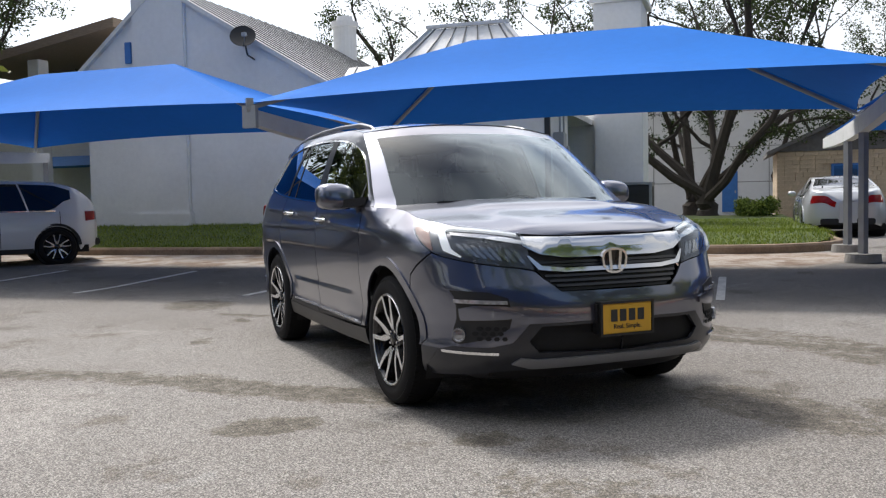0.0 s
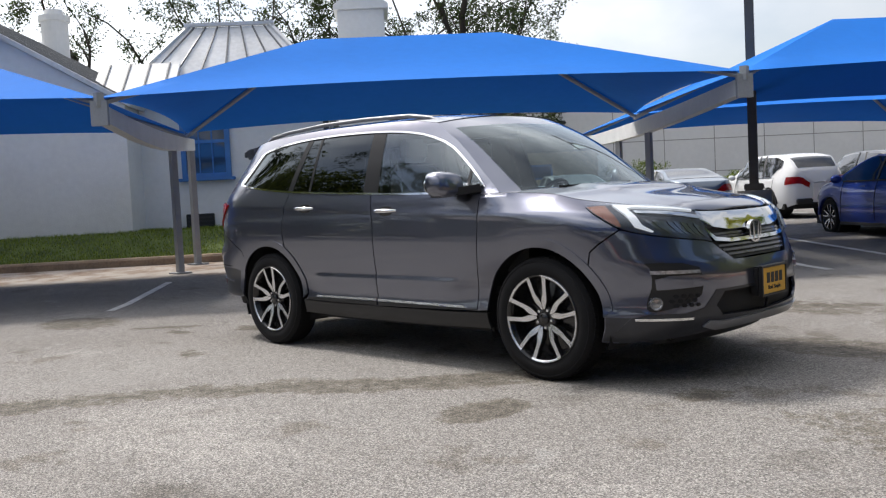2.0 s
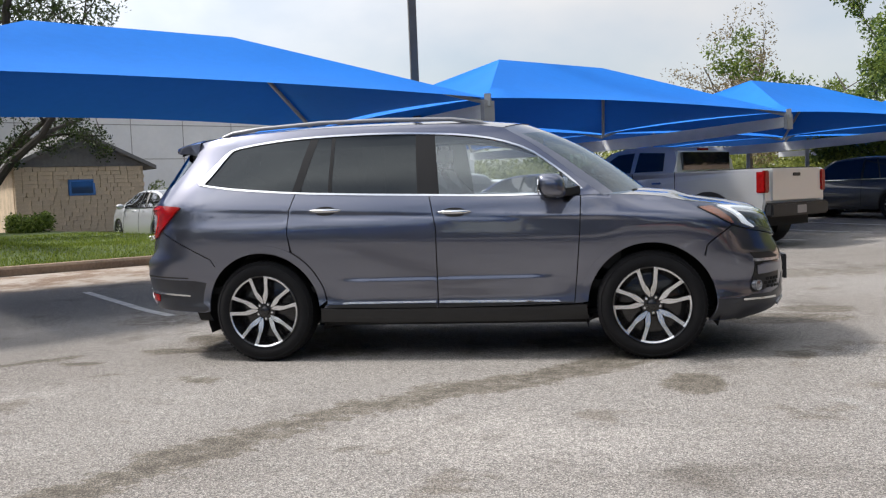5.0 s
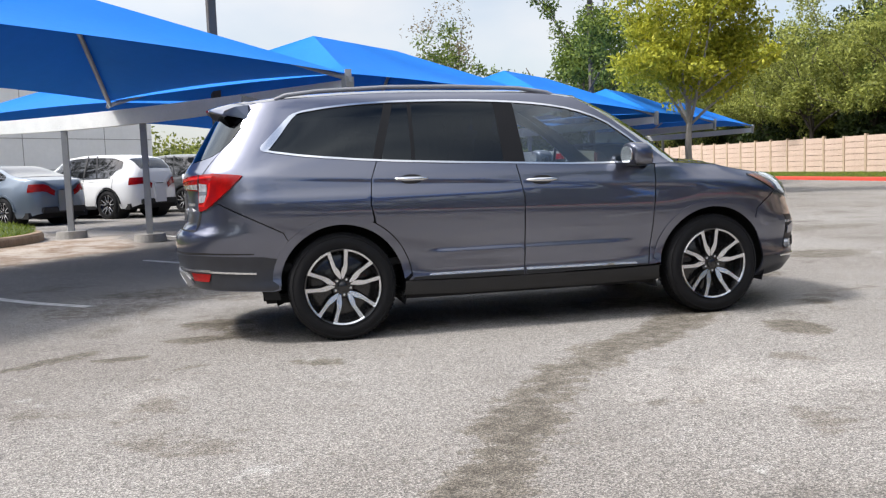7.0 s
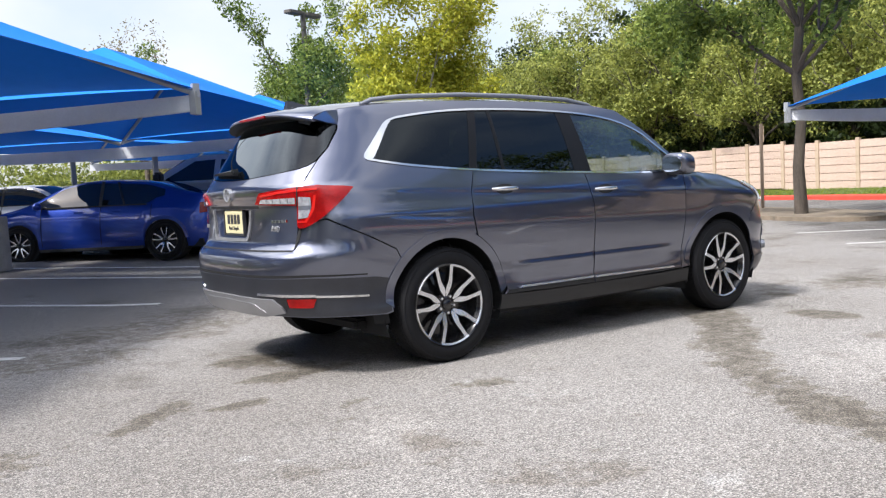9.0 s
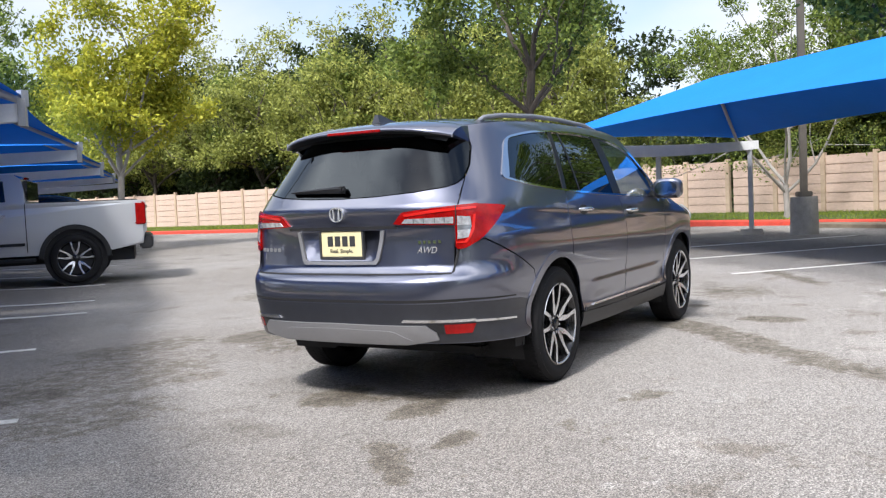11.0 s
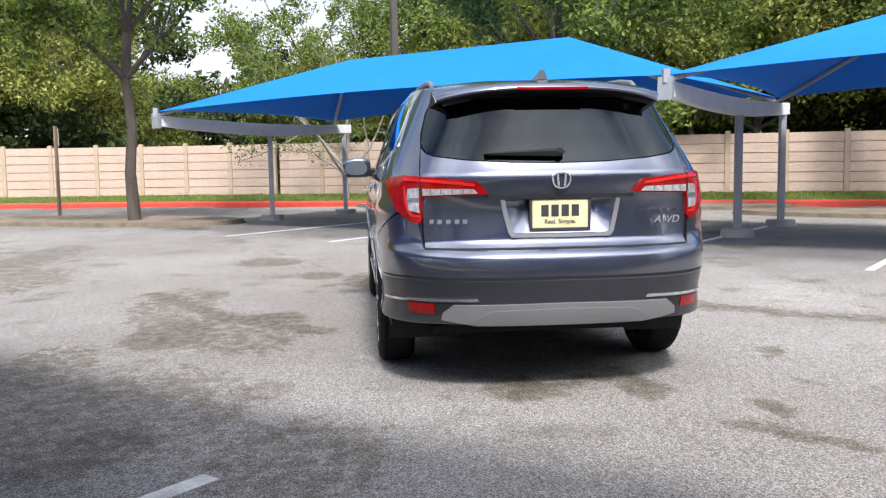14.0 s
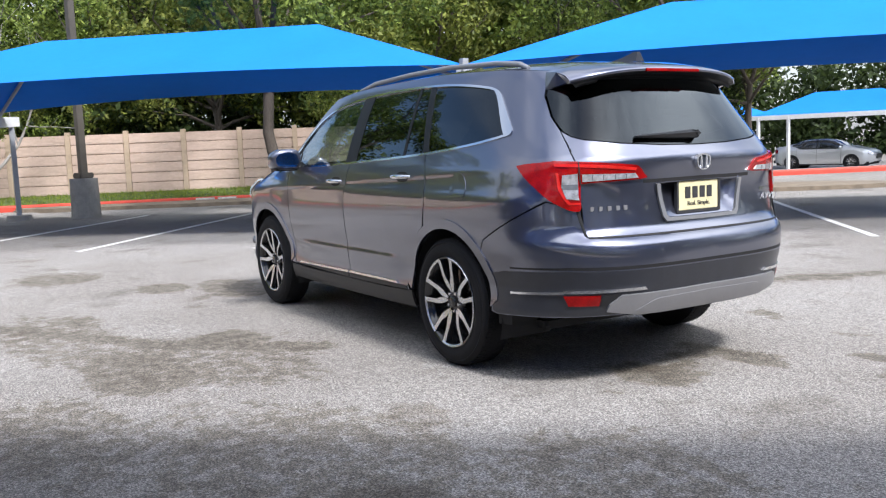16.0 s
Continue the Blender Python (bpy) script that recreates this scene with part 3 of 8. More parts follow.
def canopy_beam(tip, way, length, posts, z_tip, z_end, label, foot=0.13):
    """A cantilever beam from its tip along way, on one or more posts with concrete footings."""
    t, w = Vector(tip), Vector(way).normalized()
    ob = thing("canopy_support", label, "steel support", group="canopy supports")
    bm = bmesh.new()
    n = 12
    side = Vector((-w.y, w.x)) * 0.07
    rows = []
    for i in range(n + 1):
        f = i / n
        q = t + w * length * f
        z = z_tip - 0.19 + (z_end - z_tip) * f - 0.10 * math.sin(math.pi * f)
        h = 0.10 + 0.03 * math.sin(math.pi * f)
        rows.append([bm.verts.new((q.x + side.x * a, q.y + side.y * a, z + b * h)) for a, b in ((-1, -1), (1, -1), (1, 1), (-1, 1))])
    for p, q in zip(rows, rows[1:]):
        for k in range(4):
            bm.faces.new((p[k], p[(k + 1) % 4], q[(k + 1) % 4], q[k]))
    bm.faces.new(rows[0][::-1])
    bm.faces.new(rows[-1])
    part("beam", bm, BEAM, ob)
    a = (t.x, t.y, z_tip - 0.19)
    part("end_plate", bar(bmesh.new(), (t.x - w.x * 0.03, t.y - w.y * 0.03, a[2]), (t.x + w.x * 0.05, t.y + w.y * 0.05, a[2]), 0.20, 0.30), STEEL, ob)
    part("tip_bracket", bar(bmesh.new(), (t.x, t.y, z_tip - 0.12), (t.x, t.y, z_tip + 0.06), 0.09, 0.09), STEEL, ob)
    for d in posts:
        q = t + w * d
        g = ground_height(q.x, q.y)
        f = d / length
        top = z_tip - 0.19 + (z_end - z_tip) * f - 0.10 * math.sin(math.pi * f)
        post = part("post", bar(bmesh.new(), (q.x, q.y, g), (q.x, q.y, top), 0.10, 0.10), STEEL, ob)
        if foot > 0.05:
            bm = bmesh.new()
            bmesh.ops.create_cone(bm, cap_ends=True, segments=24, radius1=0.27, radius2=0.25, depth=foot, matrix=Matrix.Translation((q.x, q.y, g + foot / 2)))
            part("footing", bm, CONCRETE, ob, "round concrete footing")
        else:
            part("base_plate", boxes(((q.x - 0.14, q.y - 0.14, g), (q.x + 0.14, q.y + 0.14, g + foot)), bevel=0.004), STEEL, ob)
    return ob


BAY = 8.07
for k in (-1, 0, 1, 2, 3, 4):
    canopy(rowxy(k * BAY, 0), U * BAY, V * 4.9, 2.56, 2.50, 3.60)
for k in (1, 2, 3, 4):
    canopy(rowxy(k * BAY, 4.95), U * BAY, V * 4.9, 2.48, 2.42, 3.45)
canopy_beam(rowxy(0, 0), V, 5.25, (3.75, 5.18), 2.56, 2.50, "pale cantilever beam on two slim grey posts beside the kerb", 0.02)
canopy_beam(rowxy(-BAY, 0), V, 5.25, (3.75, 5.18), 2.56, 2.50, "pale cantilever beam on two slim grey posts beside the kerb", 0.02)
for k in (1, 2, 3, 4, 5):
    canopy_beam(rowxy(k * BAY, 0), V, 9.85, (4.15, 6.1), 2.56, 2.42, "long pale grey beam on two grey steel posts with concrete footings")
C_TIP, C_BAY = Vector((4.28, -2.99)), 10.6
for k in (0, -1, -2):
    q = C_TIP + U * C_BAY * k
    canopy((q.x + U.x * C_BAY, q.y + U.y * C_BAY), -U * C_BAY, -V * 5.2, 2.34, 2.30, 3.34, (2.9, 2.75))
for k in (1, 0, -1):
    q = C_TIP + U * C_BAY * k
    canopy_beam((q.x, q.y), -V, 5.75, (3.05, 5.55), 2.36, 2.32, "pale grey cantilever beam on two grey steel posts", 0.12)


# ---- lamp posts ----
def lamp_post(x, y, height, label, heads=2):
    g = ground_height(x, y)
    ob = thing("lamp_post", label, "lamp post", (x, y, g), 20, group="lamp posts")
    bm = bmesh.new()
    bmesh.ops.create_cone(bm, cap_ends=True, segments=28, radius1=0.31, radius2=0.29, depth=0.86, matrix=Matrix.Translation((0, 0, 0.43)))
    part("pedestal", bm, CONCRETE, ob, "round grey concrete pedestal")
    part("base_cover", boxes(((-0.16, -0.16, 0.86), (0.16, 0.16, 0.98)), bevel=0.02), BRONZE, ob)
    part("pole", boxes(((-0.075, -0.075, 0.9), (0.075, 0.075, height)), bevel=0.01), BRONZE, ob, "square dark bronze steel pole")
    for i in range(heads):
        s = 1 if i else -1
        h = part("lamp_head", boxes(((s * 0.12, -0.18, height - 0.16), (s * 0.85, 0.18, height - 0.02)), bevel=0.03), BRONZE, ob)
    return ob


lamp_post(*rowxy(10.0, 4.3), 9.0, "tall dark bronze lamp post on a round concrete pedestal")
lamp_post(14.9, 0.0, 9.0, "tall dark bronze lamp post on a round concrete pedestal")
lamp_post(10.97, 24.88, 7.7, "distant dark lamp post with two flat lamp heads")

# ---- red kerb, verge, fence ----
BEND0, BEND1, TURN0, TURN1 = 4.0, 14.0, math.atan2(0.925, 0.379), radians(88)


def kerb_turn(w):
    """The kerb's heading: it bends gently to the left."""
    return TURN0 + (TURN1 - TURN0) * min(1.0, max(0.0, (w - BEND0) / (BEND1 - BEND0)))


def kerb_line(w, n, z=0.0):
    p = KERB_P + KERB_D * float(min(w, BEND0))
    q = BEND0
    while q < w:
        d = min(0.5, w - q)
        a = kerb_turn(q + d / 2)
        p = p + Vector((math.cos(a), math.sin(a))) * d
        q += d
    a = kerb_turn(w)
    return (p.x + math.sin(a) * n, p.y - math.cos(a) * n, z)


solo("red_kerb", sweep(bmesh.new(), [kerb_line(w, 0, 0) for w in np.arange(70, -45, -1.0)], KERB_PROF), RED, "red painted fire lane kerb", "kerb", "structure")
for w in (14.4, -4.0):
    solo("kerb_lettering", boxes(((-0.52, -0.012, -0.05), (-0.04, 0.0, 0.05)), ((0.04, -0.012, -0.05), (0.52, 0.0, 0.05))), PAINT_WHITE, "white stencilled lettering on the red kerb", "kerb marking", "structure").matrix_world = \
        Matrix.Translation(kerb_line(w, 0.0, 0.09)) @ pose(0, 0, 0, 0, 0, math.degrees(kerb_turn(w)) + 180)


def build_verge():
    bm = bmesh.new()
    rows = []
    for w in np.arange(-19, 71, 1.5):
        rows.append([bm.verts.new(kerb_line(w, n, z + 0.03 * noise.noise((w, n, 0)))) for n, z in ((0.14, 0.13), (1.0, 0.17), (2.2, 0.21), (3.4, 0.25), (6, 0.3), (14, 0.4), (40, 0.7))])
    for a, b in zip(rows, rows[1:]):
        for j in range(6):
            bm.faces.new((a[j], b[j], b[j + 1], a[j + 1]))
    solo("verge", bm, GRASS_SOIL, "narrow strip of grass in front of the fence and wooded ground behind it", "verge", "structure", smooth=True)


build_verge()
spots = []
for _ in range(40000):
    w, n = _r.uniform(-18, 45), _r.uniform(0.2, 3.2)
    spots.append(kerb_line(w, n, 0.13 + 0.035 * n))
blades("verge_grass", spots, 0.075, "rough green grass in front of the fence")
fence_root = thing("fence", "tan precast concrete fence with posts and horizontal board panels", "fence", kind="structure")
FENCE_N, FENCE_Z, FENCE_H, FBAY = 3.2, 0.24, 1.72, 1.62
N_BAYS = int((66 + 17.5) / FBAY)


def build_fence():
    post = mesh_of(boxes(((-0.075, -0.075, 0), (0.075, 0.075, FENCE_H + 0.08)), bevel=0.012), FENCE_POST)
    boards = []
    for k in range(3):
        bm = boxes(((0.07, -0.035, 0.0), (FBAY - 0.07, 0.035, FENCE_H / 6 - 0.008)), bevel=0.016)
        for v in bm.verts:
            v.co.y += 0.012 * noise.noise((v.co.x * 3 + k * 7, v.co.z * 9, k))
        boards.append(mesh_of(bm, FENCE_MAT))
    far = bmesh.new()
    n = 0
    w = -17.5 - FBAY
    for i in range(N_BAYS + 1):
        w += FBAY / (1.113 if BEND0 < w < BEND1 else 1.0)
        step = 0.06 * round(1.5 * noise.noise((i * 0.21, 5, 2)))
        m = Matrix.Translation(kerb_line(w, FENCE_N, FENCE_Z + step)) @ pose(0, 0, 0, 0, 0, math.degrees(kerb_turn(w + 0.5 * FBAY)))
        p = part("fence_post", post, None, fence_root)
        p.matrix_basis = m
        if i == N_BAYS:
            break
        for j in range(6):
            q = m @ Matrix.Translation((0, 0, j * FENCE_H / 6))
            if i < 40:
                o = part("fence_board", boards[(i * 5 + j * 2) % 3], None, fence_root)
                o.matrix_basis = q
            else:
                far.from_mesh(boards[(i + j) % 3])
                k = len(boards[(i + j) % 3].vertices)
                far.verts.ensure_lookup_table()
                bmesh.ops.transform(far, matrix=q, verts=far.verts[len(far.verts) - k:])
    ob = part("far_boards", far, FENCE_MAT, fence_root)
    tagged(ob, kind="stuff")


# ---- trees ----
def leaf_cloud(centres, radii, count, size, seed, flat=0.8):
    """Many single leaves scattered in loose clumps round the given centres."""
    rng = np.random.default_rng(seed)
    k = rng.integers(0, len(centres), count)
    c, r = np.array(centres)[k], np.array(radii)[k]
    d = rng.normal(0, 1, (count, 3))
    d /= np.linalg.norm(d, axis=1)[:, None]
    p = c + d * (r * rng.uniform(0.15, 1.0, count) ** 0.6)[:, None] * [1, 1, flat]
    a = rng.normal(0, 1, (count, 3))
    a /= np.linalg.norm(a, axis=1)[:, None]
    b = np.cross(a, rng.normal(0, 1, (count, 3)))
    b /= np.linalg.norm(b, axis=1)[:, None]
    s = size * rng.uniform(0.6, 1.3, count)[:, None]
    v = np.stack([p - a * s, p + b * s * 0.45, p + a * s, p - b * s * 0.45], 1)
    me = bpy.data.meshes.new("leaves")
    me.from_pydata(v.reshape(-1, 3).tolist(), [], np.arange(4 * count).reshape(-1, 4).tolist())
    return me


def grow(seed, height, spread, trunk_r, fork=0.35, limbs=6, twist=0.25, low=0.3, depth=3, bend=0.012):
    """Trunk and limbs as tapered tubes; returns the mesh and the tips."""
    rng = random.Random(seed)
    bm, tips = bmesh.new(), []

    def limb(p, d, length, r, level):
        pts, rad = [p.copy()], [r]
        n = 5
        for i in range(n):
            d = (d + Vector((rng.gauss(0, twist), rng.gauss(0, twist), rng.gauss(0, twist * 0.6) + 0.06)) * 0.5).normalized()
            p = p + d * length / n
            pts.append(p.copy())
            rad.append(r * (1 - 0.62 * (i + 1) / n))
            if level < depth and i >= 1 and rng.random() < 0.75:
                out = Vector((rng.gauss(0, 1), rng.gauss(0, 1), rng.gauss(0.25, 0.5))).normalized()
                limb(p.copy(), (d * 0.55 + out * 0.8).normalized(), length * rng.uniform(0.45, 0.7), rad[-1] * 0.7, level + 1)
        tube(bm, pts, rad, 7 if level < 2 else 5, cap=False)
        if level >= 1:
            tips.extend([tuple(q) for q in pts[2:]])

    trunk_h = height * fork
    pts = [Vector((0, 0, -0.1))]
    for i in range(1, 5):
        pts.append(Vector((rng.gauss(0, bend) * height * 0.3, rng.gauss(0, bend) * height * 0.3, trunk_h * i / 4)))
    tube(bm, pts, [trunk_r * f for f in (1.35, 1.05, 0.95, 0.9, 0.85)], 10, cap=False)
    for k in range(limbs):
        a = 2 * math.pi * (k + rng.uniform(-0.3, 0.3)) / limbs
        up = rng.uniform(low, 1.3)
        d = Vector((math.cos(a), math.sin(a), up)).normalized()
        ln = (height - trunk_h) * rng.uniform(0.7, 1.0) * (1.0 if up > 0.7 else spread / (height - trunk_h) if spread < height else 1.0)
        limb(pts[-1 if k % 2 else -2].copy(), d, min(ln, max(spread, height - trunk_h)), trunk_r * rng.uniform(0.4, 0.6), 1)
    limb(pts[-1].copy(), Vector((0, 0, 1)), (height - trunk_h) * 0.95, trunk_r * 0.65, 1)
    return bm, tips


def tree(seed, height, spread, trunk_r, leaf, leaves, size, label, clump=0.55, bark=BARK, **kw):
    """A tree at the origin: trunk with limbs, and a crown of single leaves with gaps."""
    ob = thing("tree", label, "tree")
    bm, tips = grow(seed, height, spread, trunk_r, **kw)
    part("trunk", bm, bark, ob, smooth=True)
    rng = random.Random(seed + 1)
    keep = [t for t in tips if rng.random() < 0.8]
    me = leaf_cloud(keep, [clump * rng.uniform(0.6, 1.3) for _ in keep], leaves, size, seed + 2)
    me.materials.append(leaf)
    part("crown", me, None, ob)
    return ob


def plant(ob, x, y, z, turn=0, scale=1.0):
    ob.matrix_world = Matrix.Translation((x, y, z)) @ pose(0, 0, 0, 0, 0, turn) @ Matrix.Diagonal((scale, scale, scale, 1))
    return ob


def again(ob, x, y, z, turn=0, scale=1.0, label=""):
    """Another tree with the same meshes."""
    c = copy_thing(ob, Matrix.Identity(4))
    c.matrix_world = Matrix.Translation((x, y, z)) @ pose(0, 0, 0, 0, 0, turn) @ Matrix.Diagonal((scale, scale, scale, 1))
    return tagged(c, label)


# trees that stand on the car park's islands
plant(tree(21, 8.6, 3.0, 0.115, LEAF_MID, 34000, 0.068, "slender tree with thin yellow-green leaves on a soil island", clump=0.5, fork=0.47, limbs=7, twist=0.22, low=0.5), 13.2, 5.9, 0.12, 40)
isle_tree = plant(tree(24, 7.6, 3.6, 0.13, LEAF_MID, 36000, 0.07, "green tree with a slim grey trunk near the fence", clump=0.55, fork=0.42, limbs=7), 12.7, -3.55, 0.1, 10)
plant(tree(27, 5.2, 2.6, 0.09, LEAF_MID, 5000, 0.05, "small many-stemmed tree near the fence", clump=0.4, bark=BARK_PALE, fork=0.2, limbs=5), 20.4, 1.3, 0.1, 0)
yellow = plant(tree(31, 6.7, 2.5, 0.11, LEAF_YELLOW, 34000, 0.08, "bright yellow-green tree with a slim trunk", clump=0.55, bark=BARK_PALE, fork=0.42, limbs=8), 12.0, 19.3, 0.1, 0)
green = plant(tree(35, 7.3, 2.3, 0.14, LEAF_MID, 34000, 0.085, "dense dark green tree", clump=0.6, fork=0.25, limbs=7), 11.0, 27.5, 0.1, 0)
plant(tree(38, 7.2, 1.7, 0.12, LEAF_BROWN, 7000, 0.07, "thin brown autumn tree far off", clump=0.7, fork=0.45, limbs=7), 7.6, 34.0, 0.1, 0)
again(green, 29.6, 2.1, 0.3, 60, 0.95)
oak = plant(tree(42, 10.0, 6.0, 0.36, LEAF_DARK, 15000, 0.075, "old live oak with dark twisting limbs behind the house", clump=0.6, bark=BARK_DARK, fork=0.075, limbs=4, twist=0.42, low=0.8, bend=0.03), *rowxy(5.3, 23.5), 0.4, 0)
again(oak, *rowxy(4.6, 26.0), 0.4, 150, 0.9)
again(oak, *rowxy(8.5, 40.0), 0.7, 200, 1.0)
again(oak, *rowxy(-17.5, 11.0), 0.7, 30, 0.9)
again(oak, *rowxy(-6.5, 27.0), 0.7, 250, 0.95)

# tall trees across the drive, seen mirrored in the side glass
for x, y, a, k in ((-12.0, -27.0, 20, 0.95), (-19.5, -12.0, 130, 1.05), (-6.0, -29.0, 250, 0.85), (-23.0, -17.0, 300, 1.2), (-17.5, -28.5, 60, 1.1), (-23.0, -24.0, 200, 1.2), (-22.0, -11.5, 80, 0.95), (-28.0, -13.0, 170, 1.1)):
    again(oak, x, y, 0.0, a, k)

# the wood behind the fence
wood_a = tree(51, 9.5, 3.8, 0.17, LEAF_MID, 15000, 0.125, "leafy green tree of the wood behind the fence", clump=0.85, fork=0.40, limbs=7)
wood_b = tree(55, 8.8, 3.8, 0.17, LEAF_OLIVE, 15000, 0.125, "broad leafy tree of the wood behind the fence", clump=0.9, fork=0.36, limbs=8)
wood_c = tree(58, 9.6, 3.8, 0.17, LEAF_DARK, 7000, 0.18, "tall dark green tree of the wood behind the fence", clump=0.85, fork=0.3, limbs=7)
wood_d = tree(63, 9.2, 3.9, 0.17, LEAF_PALE, 15000, 0.12, "leafy olive tree of the wood behind the fence, leaves coloured as if sunlit", clump=0.8, fork=0.38, limbs=8)
wr = random.Random(9)
first = {id(wood_a): True, id(wood_b): True, id(wood_c): True, id(wood_d): True}
w = -22.0
i = 0
while w < 78:
    for rank, n in enumerate((5.6, 8.6, 12.5)):
        src = (wood_a, wood_b)[(i + rank) % 2] if rank < 2 else wood_c
        # this stretch takes the leaves that are lightened as if sunlit
        if w > 13 and rank < 2 and ((i + rank) % 2 or rank == 0):
            src = wood_d
        x, y, z = kerb_line(w + wr.uniform(-1.2, 1.2), n + wr.uniform(-1.0, 1.0), 0.25)
        tall = 0.78 + 0.10 * noise.noise((w * 0.11, 2.0, 1.0)) - 0.33 * ramp(w, -1.0, 2.5) * (1 - ramp(w, 11.0, 14.0))
        sc = wr.uniform(0.88, 1.08) * tall * (1.0 + 0.07 * rank)
        if first.pop(id(src), None):
            plant(src, x, y, z, wr.uniform(0, 360), sc)
        else:
            again(src, x, y, z, wr.uniform(0, 360), sc)
    w += 3.6
    i += 1
for k, (x, y) in enumerate(((-19.0, -9.6), (-23.0, -11.5), (-22.0, -13.0), (-28.0, -12.5), (-25.5, -15.5))):
    again((wood_b, wood_c)[k % 2], x, y, 0.0, 50 * k, 1.05 + 0.06 * (k % 3), "broad leafy tree across the drive")


def undergrowth():
    rng = random.Random(4)
    c, r = [], []
    for _ in range(800):
        w, n = rng.uniform(-22, 85), rng.uniform(4.4, 10.5)
        c.append(kerb_line(w, n, rng.uniform(0.5, 3.7)))
        r.append(rng.uniform(0.5, 1.1))
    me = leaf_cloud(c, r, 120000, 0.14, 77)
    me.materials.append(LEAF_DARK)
    # backdrop added to close sky gaps; its dark leaf colour stands in for shade
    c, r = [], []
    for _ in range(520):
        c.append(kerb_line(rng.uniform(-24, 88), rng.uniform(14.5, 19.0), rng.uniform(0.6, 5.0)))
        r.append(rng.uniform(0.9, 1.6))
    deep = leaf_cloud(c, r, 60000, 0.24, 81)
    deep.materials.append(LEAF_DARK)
    tagged(new("wood_backdrop", deep), "added backdrop of dark leaves standing in for the shaded depth of the wood", "trees", kind="stuff")
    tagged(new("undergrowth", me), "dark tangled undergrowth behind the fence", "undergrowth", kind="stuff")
    c, r = [], []
    for _ in range(500):
        a = rng.uniform(-0.2, 1.55)
        d = rng.uniform(75, 110)
        c.append((d * math.cos(a + 0.9), d * math.sin(a + 0.9), rng.uniform(0, 3.6)))
        r.append(rng.uniform(2, 3.5))
    me = leaf_cloud(c, r, 190000, 0.26, 78)
    me.materials.append(LEAF_OLIVE)
    tagged(new("far_wood", me), "far low green tree line", "trees", kind="stuff")
    c, r = [], []
    for _ in range(420):
        a, d = rng.uniform(2.55, 5.15), rng.uniform(48, 66)
        c.append((d * math.cos(a), d * math.sin(a), rng.uniform(0, 4.6 + 1.6 * noise.noise((a * 5, 1.0, 4.0)))))
        r.append(rng.uniform(1.4, 2.6))
    me = leaf_cloud(c, r, 60000, 0.32, 83)
    me.materials.append(LEAF_DARK)
    tagged(new("far_trees", me), "dark trees across the drive, mirrored in the car", "trees", kind="stuff")


undergrowth()

# ---- soil islands by the fence ----
def island(name, pts, label):
    bm = bmesh.new()
    prism(bm, pts, -0.05, 0.09, "z")
    bmesh.ops.bevel(bm, geom=[e for e in bm.edges if abs(e.verts[0].co.z - e.verts[1].co.z) < 0.01 and e.verts[0].co.z > 0.05], offset=0.05, segments=2, affect="EDGES")
    return solo(name, bm, DRY_SOIL, label, "island", "structure")


def ring(cx, cy, a, b, turn, n=28):
    t = radians(turn)
    out = []
    for k in range(n):
        p = 2 * math.pi * k / n
        x, y = a * math.copysign(abs(math.cos(p)) ** 0.7, math.cos(p)), b * math.copysign(abs(math.sin(p)) ** 0.7, math.sin(p))
        out.append((cx + x * math.cos(t) - y * math.sin(t), cy + x * math.sin(t) + y * math.cos(t)))
    return out


island("island", ring(14.2, 7.4, 4.2, 1.3, 66), "raised soil island with a tree and a sign post")
island("island", ring(16.6, -4.4, 6.0, 1.2, 62), "raised soil island with leaf litter beside the canopy posts")
sg = thing("sign_post", "thin brown sign post on the soil island", "sign post", (14.8, 8.0, 0.14), 60)
part("post", boxes(((-0.035, -0.035, 0), (0.035, 0.035, 2.1)), bevel=0.008), WOOD, sg)
part("sign_plate", boxes(((-0.05, -0.055, 1.65), (0.05, -0.04, 2.05)), bevel=0.004), FENCE_POST, sg)
build_fence()


# ---- car bodies: a skin wrapped round the plan, addressed by s (x along the side, then round the corner to the middle) and height z ----
from mathutils.geometry import delaunay_2d_cdt


def curve(*pts):
    """A smooth function through (x, y) pairs, level outside them."""
    xs, ys = [p[0] for p in pts], [p[1] for p in pts]
    n = len(xs)
    sl = [(ys[i + 1] - ys[i]) / (xs[i + 1] - xs[i]) for i in range(n - 1)]
    tg = [sl[0]] + [0.0 if a * b <= 0 else 2 * a * b / (a + b) for a, b in zip(sl, sl[1:])] + [sl[-1]]

    def f(x):
        if x <= xs[0]:
            return ys[0]
        if x >= xs[-1]:
            return ys[-1]
        i = max(k for k in range(n - 1) if xs[k] <= x)
        h = xs[i + 1] - xs[i]
        t = (x - xs[i]) / h
        return ((2 * t ** 3 - 3 * t * t + 1) * ys[i] + (t ** 3 - 2 * t * t + t) * h * tg[i]
                + (3 * t * t - 2 * t ** 3) * ys[i + 1] + (t ** 3 - t * t) * h * tg[i + 1])
    return f


def corner_table(n, a, b, k=240):
    """A quarter of a superellipse by arc length: fractions along x and y, and the length."""
    t = np.linspace(0, math.pi / 2, 4000)
    cx, cy = np.sin(t) ** (2 / n), np.cos(t) ** (2 / n)
    ln = np.concatenate([[0], np.cumsum(np.hypot(np.diff(cx) * a, np.diff(cy) * b))])
    q = np.linspace(0, ln[-1], k)
    return np.interp(q, ln, cx), np.interp(q, ln, cy), float(ln[-1])


